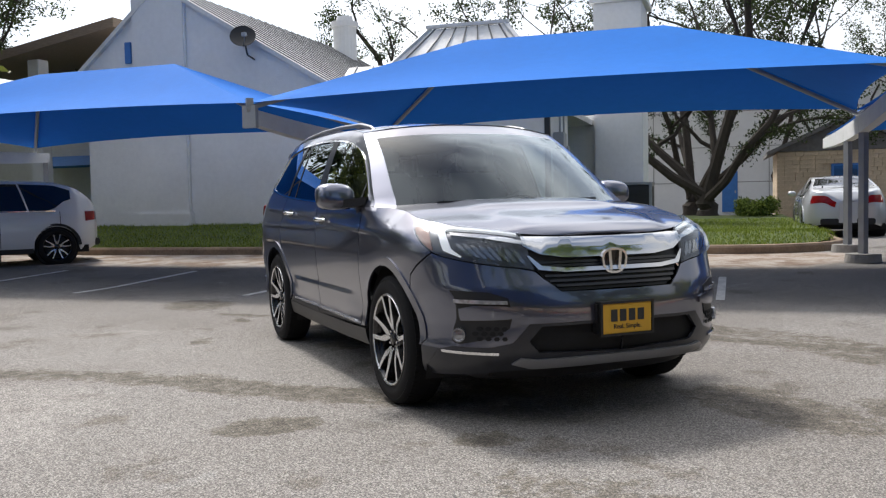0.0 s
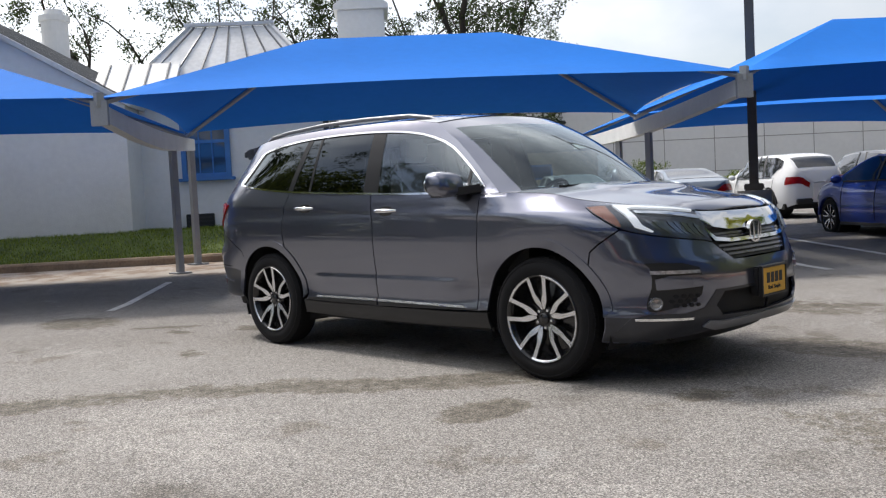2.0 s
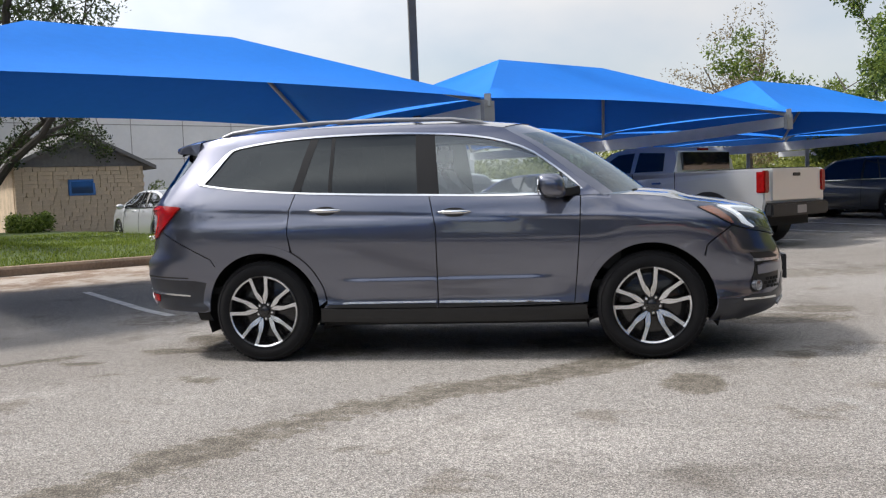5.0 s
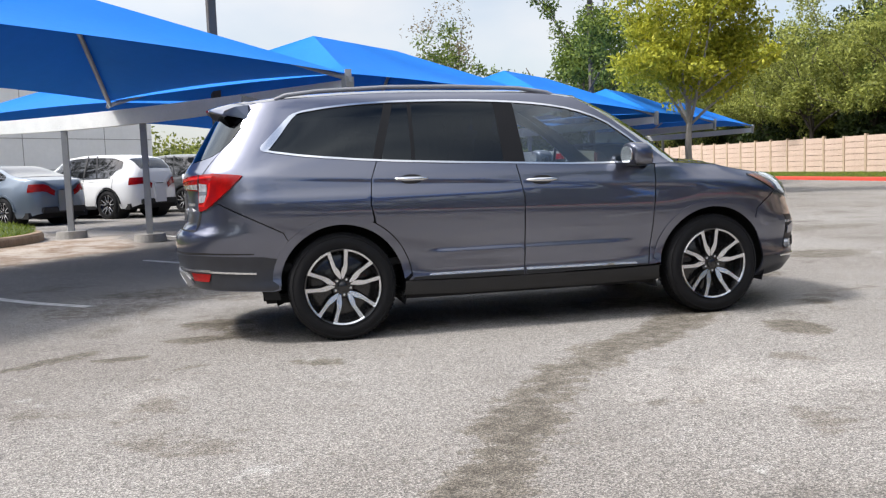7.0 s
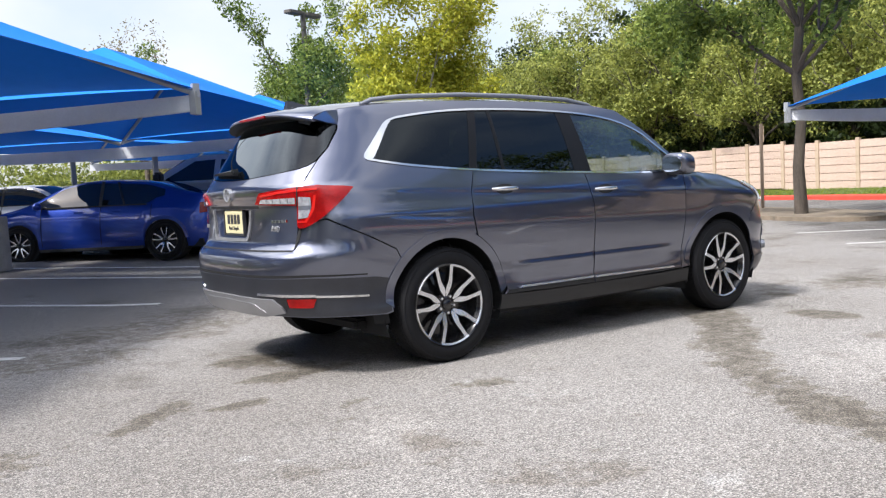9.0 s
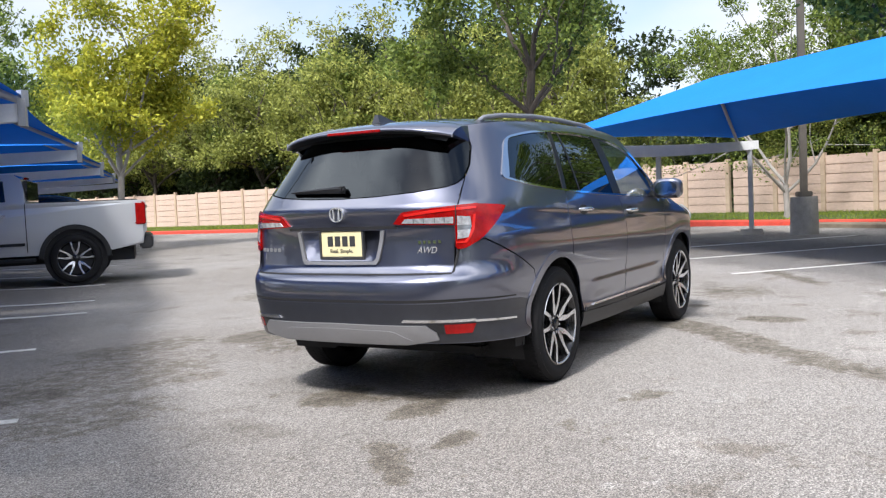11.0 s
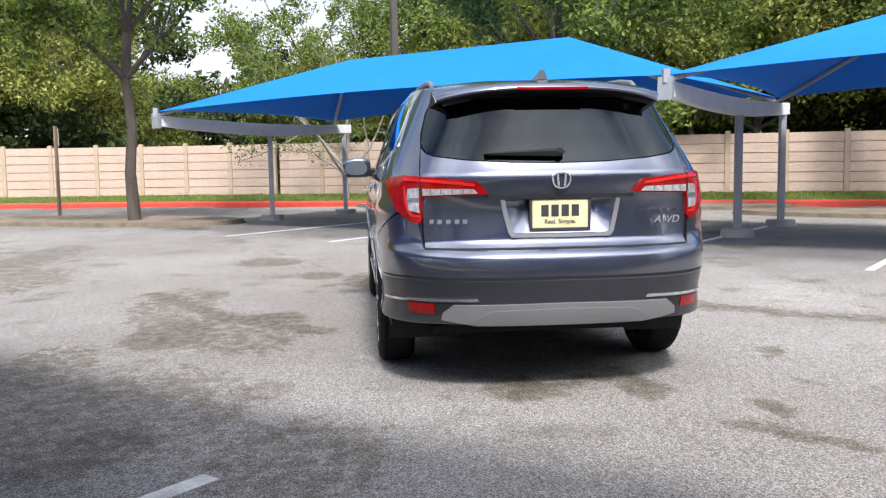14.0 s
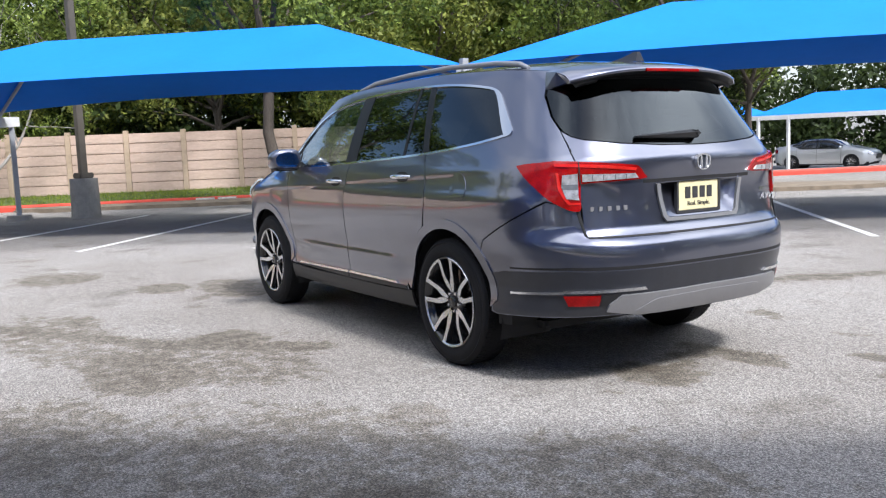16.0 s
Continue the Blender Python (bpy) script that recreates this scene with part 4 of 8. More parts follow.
class Shell:
    def __init__(self, width, front, rear, xa, xb, nf, nr, taper):
        self.width, self.front, self.rear, self.xa, self.xb, self.taper = width, front, rear, xa, xb, taper
        self.fx, self.fy, self.fl = corner_table(nf, front(0.6) - xa, width(0.6))
        self.rx, self.ry, self.rl = corner_table(nr, xb - rear(0.6), width(0.6))
        self.sc, self.rc = xa + self.fl, xb - self.rl          # s at the middle of the front and the rear

    def at(self, s, z):
        """The skin's point on the car's right side (y below nought)."""
        if s > self.xa:
            q = min(1.0, (s - self.xa) / self.fl) * (len(self.fx) - 1)
            cx, cy = self._pick(self.fx, q), self._pick(self.fy, q)
            x = self.xa + (self.front(z) - self.xa) * cx
        elif s < self.xb:
            q = min(1.0, (self.xb - s) / self.rl) * (len(self.rx) - 1)
            cx, cy = self._pick(self.rx, q), self._pick(self.ry, q)
            x = self.xb + (self.rear(z) - self.xb) * cx
        else:
            x, cy = s, 1.0
        return Vector((x, -cy * (self.width(z) - self.taper(s, x, z)), z))

    @staticmethod
    def _pick(tab, q):
        i = min(int(q), len(tab) - 2)
        return float(tab[i] + (tab[i + 1] - tab[i]) * (q - i))

    def F(self, y, z=0.7):
        """s of a point y from the middle on the front."""
        lo, hi = self.xa, self.sc
        for _ in range(30):
            m = (lo + hi) / 2
            lo, hi = (m, hi) if -self.at(m, z).y > y else (lo, m)
        return lo

    def R(self, y, z=0.7):
        lo, hi = self.rc, self.xb
        for _ in range(30):
            m = (lo + hi) / 2
            lo, hi = (lo, m) if -self.at(m, z).y > y else (m, hi)
        return lo

    def sx(self, x, z):
        """s of a point by its x, on the side or round a corner."""
        if self.xb <= x <= self.xa:
            return x
        lo, hi = (self.xa, self.sc) if x > self.xa else (self.rc, self.xb)
        for _ in range(30):
            m = (lo + hi) / 2
            lo, hi = (m, hi) if self.at(m, z).x < x else (lo, m)
        return lo


def soft(pts, times=2, closed=True):
    """Rounds the corners of an outline."""
    for _ in range(times):
        out = []
        n = len(pts)
        for i in range(n if closed else n - 1):
            a, b = pts[i], pts[(i + 1) % n]
            out += [(a[0] * 0.75 + b[0] * 0.25, a[1] * 0.75 + b[1] * 0.25), (a[0] * 0.25 + b[0] * 0.75, a[1] * 0.25 + b[1] * 0.75)]
        pts = out
    return pts


def inside(p, poly):
    x, y = p
    r = False
    for (ax, ay), (bx, by) in zip(poly, poly[1:] + poly[:1]):
        if (ay > y) != (by > y) and x < (bx - ax) * (y - ay) / (by - ay) + ax:
            r = not r
    return r


def dense(poly, step):
    out = []
    for (ax, ay), (bx, by) in zip(poly, poly[1:] + poly[:1]):
        n = max(1, math.ceil(math.hypot(bx - ax, by - ay) / step))
        out += [(ax + (bx - ax) * i / n, ay + (by - ay) * i / n) for i in range(n)]
    return out


def offset(poly, d):
    """The outline moved outwards (d above nought) or inwards."""
    area = sum(a[0] * b[1] - b[0] * a[1] for a, b in zip(poly, poly[1:] + poly[:1]))
    sg = 1 if area > 0 else -1
    out = []
    n = len(poly)
    for i in range(n):
        a, b, c = poly[i - 1], poly[i], poly[(i + 1) % n]
        t = Vector((c[0] - a[0], c[1] - a[1]))
        t = t.normalized() if t.length > 1e-9 else Vector((1, 0))
        out.append((b[0] + sg * t.y * d, b[1] - sg * t.x * d))
    return out


def arc(cx, cz, r, a0, a1, n=20):
    return [(cx + r * math.cos(radians(a0 + (a1 - a0) * i / n)), cz + r * math.sin(radians(a0 + (a1 - a0) * i / n))) for i in range(n + 1)]


def skin(surf, outline, step=0.045, holes=(), off=0.0, depth=0.014, sides="R", extra=()):
    """A mesh of the outline laid on the surface, with a rim turned inwards. sides: R, L or B for both in one piece."""
    rings = [dense(outline, step)] + [dense(list(h), step) for h in holes]
    pts, edges = [], []
    for r in rings:
        k = len(pts)
        pts += r
        edges += [(k + i, k + (i + 1) % len(r)) for i in range(len(r))]
    x0, x1 = min(p[0] for p in rings[0]), max(p[0] for p in rings[0])
    z0, z1 = min(p[1] for p in rings[0]), max(p[1] for p in rings[0])
    grid = [p for p in extra if inside(p, dense(outline, 0.1)) and not any(inside(p, list(h)) for h in holes)]
    known = len(grid)
    nx, nz = int((x1 - x0) / step), int((z1 - z0) / step)
    ring_v = [(Vector(a), Vector(b)) for r in rings for a, b in zip(r, r[1:] + r[:1])]
    rim_pts = np.array([p for r in rings for p in r])
    for i in range(1, nx + 1):
        for j in range(1, nz + 1):
            p = (x0 + (i - 0.5 * (j % 2)) * step, z0 + j * step)
            if inside(p, rings[0]) and not any(inside(p, h) for h in rings[1:]):
                if np.min(np.abs(rim_pts - p).sum(1)) > 0.6 * step and (not known or np.min(np.abs(np.array(grid[:known]) - p).sum(1)) > 0.45 * step):
                    grid.append(p)
    vs, es, fs, *_ = delaunay_2d_cdt([Vector(p) for p in pts + grid], edges, [], 0, 1e-6)
    tris = []
    for f in fs:
        c = (sum(vs[i].x for i in f) / 3, sum(vs[i].y for i in f) / 3)
        if inside(c, rings[0]) and not any(inside(c, h) for h in rings[1:]):
            tris.append(tuple(f))
    e = 1e-3
    P, N = [], []
    for v in vs:
        p = surf(v.x, v.y)
        du = surf(v.x + e, v.y) - surf(v.x - e, v.y)
        dz = surf(v.x, v.y + e) - surf(v.x, v.y - e)
        n = du.cross(dz)
        n = n.normalized() if n.length > 1e-12 else Vector((0, -1, 0))
        mid = sides == "B" and abs(p.y) < 2e-3
        if mid:
            n = Vector((n.x, 0, n.z)).normalized()
        P.append(p + n * off)
        if mid:
            P[-1].y = 0.0
        N.append(n)
    count = {}
    for t in tris:
        for a, b, c in ((t[0], t[1], t[2]), (t[1], t[2], t[0]), (t[2], t[0], t[1])):
            count[(a, b)] = c
    border = [(a, b) for (a, b) in count if (b, a) not in count]
    verts, norms, faces = [], [], []
    # the outward normal must point away from the middle of the car
    flip0 = sum((N[i].y * P[i].y + N[i].x * P[i].x * 0.5 + N[i].z * (P[i].z - 0.8)) for i in range(len(P))) < 0
    if flip0:
        N = [-n for n in N]
        P = [p + n * 2 * off for p, n in zip(P, N)]
    for side in ("R", "L") if sides == "B" else (sides,):
        k = len(verts)
        m = (lambda v: Vector((v.x, -v.y, v.z))) if side == "L" else (lambda v: v)
        verts += [m(p) for p in P]
        norms += [m(n) for n in N]
        for t in tris:
            a, b, c = (P[i] for i in t)
            g = (b - a).cross(c - a).dot(N[t[0]]) > 0
            if side == "L":
                g = not g
            faces.append(tuple(k + i for i in (t if g else t[::-1])))
        for a, b in border:
            if sides == "B" and abs(P[a].y) < 1e-3 and abs(P[b].y) < 1e-3:
                continue
            q = len(verts)
            pa, pb, ia, ib = P[a], P[b], P[a] - N[a] * depth, P[b] - N[b] * depth
            n = (pb - pa).cross(ia - pa)
            n = n.normalized() if n.length > 1e-12 else N[a]
            inward = n.dot(P[count[(a, b)]] - pa) > 0
            if inward:
                n = -n
            verts += [m(pa), m(pb), m(ib), m(ia)]
            norms += [m(n)] * 4
            faces.append((q, q + 1, q + 2, q + 3) if inward == (side == "L") else (q + 3, q + 2, q + 1, q))
    me = bpy.data.meshes.new("skin")
    me.from_pydata([tuple(v) for v in verts], [], faces)
    me.polygons.foreach_set("use_smooth", [True] * len(faces))
    me.normals_split_custom_set_from_vertices([tuple(n) for n in norms])
    return me


def patch(rows, flip=None):
    """A smooth sheet from rows of points, facing away from the car's middle."""
    verts, faces = [tuple(p) for r in rows for p in r], []
    n = len(rows[0])
    if flip is None:
        g = 0.0
        for i in range(len(rows) - 1):
            for j in range(n - 1):
                a, b, c = Vector(rows[i][j]), Vector(rows[i + 1][j]), Vector(rows[i][j + 1])
                g += (b - a).cross(c - a).dot(a - Vector((a.x * 0.75, 0, 0.7)))
        flip = g < 0
    for i in range(len(rows) - 1):
        for j in range(n - 1):
            f = (i * n + j, (i + 1) * n + j, (i + 1) * n + j + 1, i * n + j + 1)
            faces.append(f[::-1] if flip else f)
    me = bpy.data.meshes.new("sheet")
    me.from_pydata(verts, [], faces)
    me.polygons.foreach_set("use_smooth", [True] * len(faces))
    return me


def sheet(name, me, material, parent, label=""):
    me.materials.clear()
    me.materials.append(material)
    ob = new(name, me)
    ob.parent = parent
    return tagged(ob, label)


def lathe(bm, prof, y_axis=True, n=48):
    """Turns a profile of (radius, y) about the y axis."""
    rings = [[bm.verts.new((r * math.cos(2 * math.pi * k / n), y, r * math.sin(2 * math.pi * k / n))) for k in range(n)] for r, y in prof]
    for a, b in zip(rings, rings[1:]):
        for k in range(n):
            bm.faces.new((a[k], a[(k + 1) % n], b[(k + 1) % n], b[k]))
    return bm


def lettering(text, size, material, parent, m, name="lettering", extrude=0.0015, shear=0.0):
    c = bpy.data.curves.new("text", "FONT")
    c.body, c.size, c.extrude, c.align_x, c.align_y, c.shear = text, size, extrude, "CENTER", "CENTER", shear
    tmp = bpy.data.objects.new("text", c)
    me = bpy.data.meshes.new_from_object(tmp)
    bpy.data.objects.remove(tmp)
    me.materials.clear()
    me.materials.append(material)
    ob = new(name, me)
    ob.parent = parent
    ob.matrix_basis = m
    return ob


# ---- the grey three-row sport utility vehicle ----
GREY = paint("dark_grey_metallic_paint", (0.112, 0.121, 0.168), 0.86, 0.28, 1.9)
SCREEN_GLASS = glass_mat("windscreen_glass", (0.36, 0.46, 0.44), 0.8, 3.4)
RED_GUIDE = mat("bright_red_light_guide", (0.55, 0.012, 0.008), 0.25, 0, 0.2, 40, coat=0.6)
PILLAR = mat("black_pillar_cover", (0.008, 0.008, 0.009), 0.35, 0, 0.1, 9, spec=0.25)
PROJECTOR = mat("dark_lamp_glass", (0.26, 0.27, 0.29), 0.08, 0.6, 0.2, 40, coat=1.0)
PLATE_YELLOW = mat("yellow_plate", (0.72, 0.40, 0.03), 0.45, 0, 0.05, 20)
LAMP_BED = mat("dark_lamp_housing", (0.085, 0.088, 0.10), 0.3, 0.5, 0.3, 60)
LAMP_GLASS = glass_mat("lamp_cover", (0.90, 0.91, 0.92), 0.9, 4.5)
VALANCE = mat("dark_grey_valance_plastic", (0.032, 0.034, 0.042), 0.38, 0.35, 0.12, 12, coat=0.35)
PLATE_PALE = mat("pale_yellow_plate", (0.68, 0.61, 0.36), 0.45, 0, 0.05, 20)

CROWN = curve((0.85, 1.157), (1.1, 1.15), (1.4, 1.132), (1.75, 1.088), (2.1, 1.050), (2.28, 1.024), (2.45, 1.004), (2.6, 0.990), (2.8, 0.984), (3.1, 0.982))     # top edge of the wings, by s


def crease(x):
    return 1.062 - 0.050 * x


def suv_taper(s, x, z):
    t = 0.0
    d = crease(x) - z                                    # the ledge under the handles
    if 0 < d < 0.24:
        t += 0.0055 * ramp(d, 0.0, 0.034) * (1 - ramp(d, 0.05, 0.24)) * ramp(x, -2.0, -1.5) * (1 - ramp(x, 1.0, 1.35))
    if 0.42 < z < 0.66:                                  # the ridge along the door foot
        t -= 0.015 * (1 - ramp(z, 0.574, 0.616)) * ramp(z, 0.43, 0.55) * ramp(x, -0.92, -0.66) * (1 - ramp(x, 0.55, 0.90))
    if z > 1.15:
        g = ramp(z, 1.15, 1.62)
        if x < -1.0:
            t += g * 0.115 * ((-1.0 - x) / 1.2) ** 2
        if x > 0.1:
            t += (0.35 + 0.65 * g) * 0.07 * ((x - 0.1) / 0.85) ** 2 * ramp(z, 1.12, 1.2)
    if s > 0.75:
        c = CROWN(s)
        q = (z - (c - 0.16)) / 0.16
        if q > 0:
            t += 0.092 * min(1.3, q) ** 2 * ramp(s, 1.0, 1.40)
    return t


SUV = Shell(curve((0.18, 0.84), (0.25, 0.895), (0.31, 0.928), (0.40, 0.944), (0.47, 0.934), (0.54, 0.932), (0.62, 0.946), (0.75, 0.962), (0.90, 0.970), (1.0, 0.968),
                  (1.06, 0.952), (1.12, 0.940), (1.20, 0.917), (1.35, 0.870), (1.50, 0.814), (1.62, 0.762), (1.68, 0.728), (1.74, 0.68)),
            curve((0.20, 2.20), (0.28, 2.31), (0.36, 2.375), (0.46, 2.395), (0.60, 2.392), (0.70, 2.372), (0.80, 2.325), (0.90, 2.285), (0.96, 2.265), (1.0, 2.21), (1.06, 2.08), (1.15, 1.9)),
            curve((0.25, -2.38), (0.38, -2.47), (0.50, -2.530), (0.62, -2.553), (0.67, -2.560), (0.72, -2.559), (0.755, -2.552), (0.785, -2.530), (0.805, -2.504), (0.85, -2.474), (1.0, -2.460), (1.10, -2.468),
                  (1.17, -2.478), (1.24, -2.44), (1.40, -2.345), (1.57, -2.235), (1.66, -2.15), (1.74, -2.06)),
            1.50, -1.62, 2.9, 3.3, suv_taper)
S, F, SX = SUV.at, SUV.F, SUV.sx


def R(y, z=0.7):
    """s of a point y from the middle on the rear; the tailgate's edge lies a little further out than its drawing."""
    return SUV.R(y + 0.020 * ramp(y, 0.50, 0.66) * (1 - 0.5 * ramp(y, 0.74, 0.82)) * (1 - ramp(z, 1.36, 1.56)), z)


WB, TR, ARCH = 1.41, 0.376, 0.443
pillar_x = curve((1.152, 1.09), (1.285, 0.925), (1.40, 0.785), (1.50, 0.655), (1.60, 0.50), (1.655, 0.40))     # front edge of the windscreen pillar, by height


def roof_edge(x):
    return curve((-2.12, 1.650), (-1.6, 1.700), (-0.9, 1.722), (-0.2, 1.712), (0.1, 1.698), (0.42, 1.655))(x)


def wheel_mesh_set():
    """The meshes of one wheel, its axle along y, the outer face towards -y."""
    bm = bmesh.new()
    lathe(bm, [(0.262, 0.10), (0.300, 0.112), (0.345, 0.108), (0.366, 0.092), (0.376, 0.06), (0.376, -0.06), (0.366, -0.092), (0.350, -0.106), (0.344, -0.103),
               (0.325, -0.113), (0.300, -0.114), (0.282, -0.108), (0.262, -0.098)], n=72)
    tyre = mesh_of(bm, RUBBER, True)
    tb = bmesh.new()
    for k in range(72):
        for j, y in enumerate((-0.066, -0.032, 0.032, 0.066)):
            a = 2 * math.pi * (k + 0.5 * (j % 2)) / 72
            m = Matrix.Rotation(a, 4, "Y") @ Matrix.Translation((0.3745, y, 0))
            g = bmesh.ops.create_cube(tb, size=1, matrix=m @ Matrix.Diagonal((0.006, 0.03, 0.022, 1)))
    tread = mesh_of(tb, RUBBER)
    bm = bmesh.new()
    lathe(bm, [(0.245, 0.10), (0.235, 0.02), (0.238, -0.06), (0.252, -0.085), (0.268, -0.098), (0.272, -0.106), (0.268, -0.110), (0.257, -0.106), (0.252, -0.098), (0.246, -0.085)], n=60)
    lathe(bm, [(0.0, -0.015), (0.20, -0.012), (0.236, 0.0)], n=40)
    barrel = mesh_of(bm, DARK_ALLOY, True)
    bm = bmesh.new()
    lathe(bm, [(0.05, 0.015), (0.165, 0.015), (0.165, -0.01), (0.05, -0.01)], n=40)
    disc = mesh_of(bm, SATIN, True)
    spokes = []
    for sg in (1, -1):
        bm = bmesh.new()
        # bright face of one blade: pointed at the hub, broad a third of the way out, then slim and kinked towards the rim
        rows = [(0.056, 0.0085, 0.005, -0.074), (0.083, 0.0155, 0.0150, -0.080), (0.104, 0.0235, 0.0195, -0.085), (0.122, 0.0300, 0.0190, -0.089), (0.150, 0.0420, 0.0138, -0.094), (0.190, 0.0495, 0.0122, -0.099), (0.2505, 0.0610, 0.0138, -0.106)]
        top = [[bm.verts.new((sg * (c - h), y, r)), bm.verts.new((sg * (c + h), y, r))] for r, c, h, y in rows]
        low = [[bm.verts.new((sg * (c - h * 1.5), y + 0.035, r)), bm.verts.new((sg * (c + h * 1.5), y + 0.035, r))] for r, c, h, y in rows]
        for i in range(len(rows) - 1):
            f = bm.faces.new((top[i][0], top[i][1], top[i + 1][1], top[i + 1][0]))
            f.material_index = 0
            for a in (0, 1):
                g = bm.faces.new((top[i][a], top[i + 1][a], low[i + 1][a], low[i][a]))
                g.material_index = 1
        spokes.append(mesh_of(bm, [ALLOY, DARK_ALLOY]))
    bm = bmesh.new()
    lathe(bm, [(0.0, -0.086), (0.026, -0.085), (0.033, -0.080), (0.036, -0.066), (0.075, -0.062), (0.085, -0.045)], n=30)
    hub = mesh_of(bm, DARK_ALLOY, True)
    bm = bmesh.new()
    bmesh.ops.create_cone(bm, cap_ends=True, segments=6, radius1=0.0105, radius2=0.009, depth=0.02, matrix=Matrix.Translation((0, -0.068, 0.056)) @ Matrix.Rotation(radians(90), 4, "X"))
    nut = mesh_of(bm, ALLOY)
    bm = bmesh.new()
    rings = [[bm.verts.new((r * math.sin(a), y, r * math.cos(a))) for a in (radians(10.5 + 51 * k / 16) for k in range(17))] for r, y in ((0.2515, -0.1065), (0.2535, -0.1085), (0.2630, -0.1115), (0.2655, -0.1085))]
    for p, q in zip(rings, rings[1:]):
        for k in range(16):
            bm.faces.new((p[k], p[k + 1], q[k + 1], q[k]))
    lip = mesh_of(bm, ALLOY, True)
    return tyre, tread, barrel, disc, spokes, hub, nut, lip


WHEEL = wheel_mesh_set()


def add_wheel(parent, x, side, turn=0.0):
    tyre, tread, barrel, disc, spokes, hub, nut, lip = WHEEL
    w = part("wheel", barrel, None, parent, "two-tone machined alloy wheel with ten blade spokes")
    w.matrix_basis = Matrix.Translation((x, side * 0.845, TR)) @ Matrix.Rotation(math.pi if side > 0 else 0, 4, "Z") @ Matrix.Rotation(radians(turn), 4, "Y")
    part("tyre", tyre, None, w, "black road tyre")
    tagged(part("tread", tread, None, w), kind="stuff")
    for k in range(5):
        part("rim_arc", lip, None, w).matrix_basis = Matrix.Rotation(2 * math.pi * k / 5, 4, "Y")
    part("brake_disc", disc, None, w)
    part("hub_cap", hub, None, w)
    for k in range(10):
        o = part("spoke", spokes[k % 2], None, w)
        o.matrix_basis = Matrix.Rotation(2 * math.pi * (k // 2) / 5, 4, "Y")
    for k in range(5):
        part("wheel_nut", nut, None, w).matrix_basis = Matrix.Rotation(2 * math.pi * (k + 0.5) / 5, 4, "Y")
    return w


DLO = soft([(0.985, 1.170), (0.86, 1.285), (0.75, 1.374), (0.585, 1.494), (0.36, 1.574), (0.13, 1.615), (-0.12, 1.639), (-0.51, 1.657), (-0.94, 1.657), (-1.24, 1.645), (-1.47, 1.622), (-1.66, 1.593),
            (-1.75, 1.570), (-1.81, 1.525), (-1.975, 1.374), (-1.99, 1.346), (-1.95, 1.330), (-1.6, 1.285), (-1.15, 1.243), (-0.65, 1.215), (-0.13, 1.192), (0.40, 1.168)], 1)


def belt(x):
    return curve((-2.0, 1.33), (-1.6, 1.285), (-1.15, 1.243), (-0.13, 1.195), (0.9, 1.16))(x)


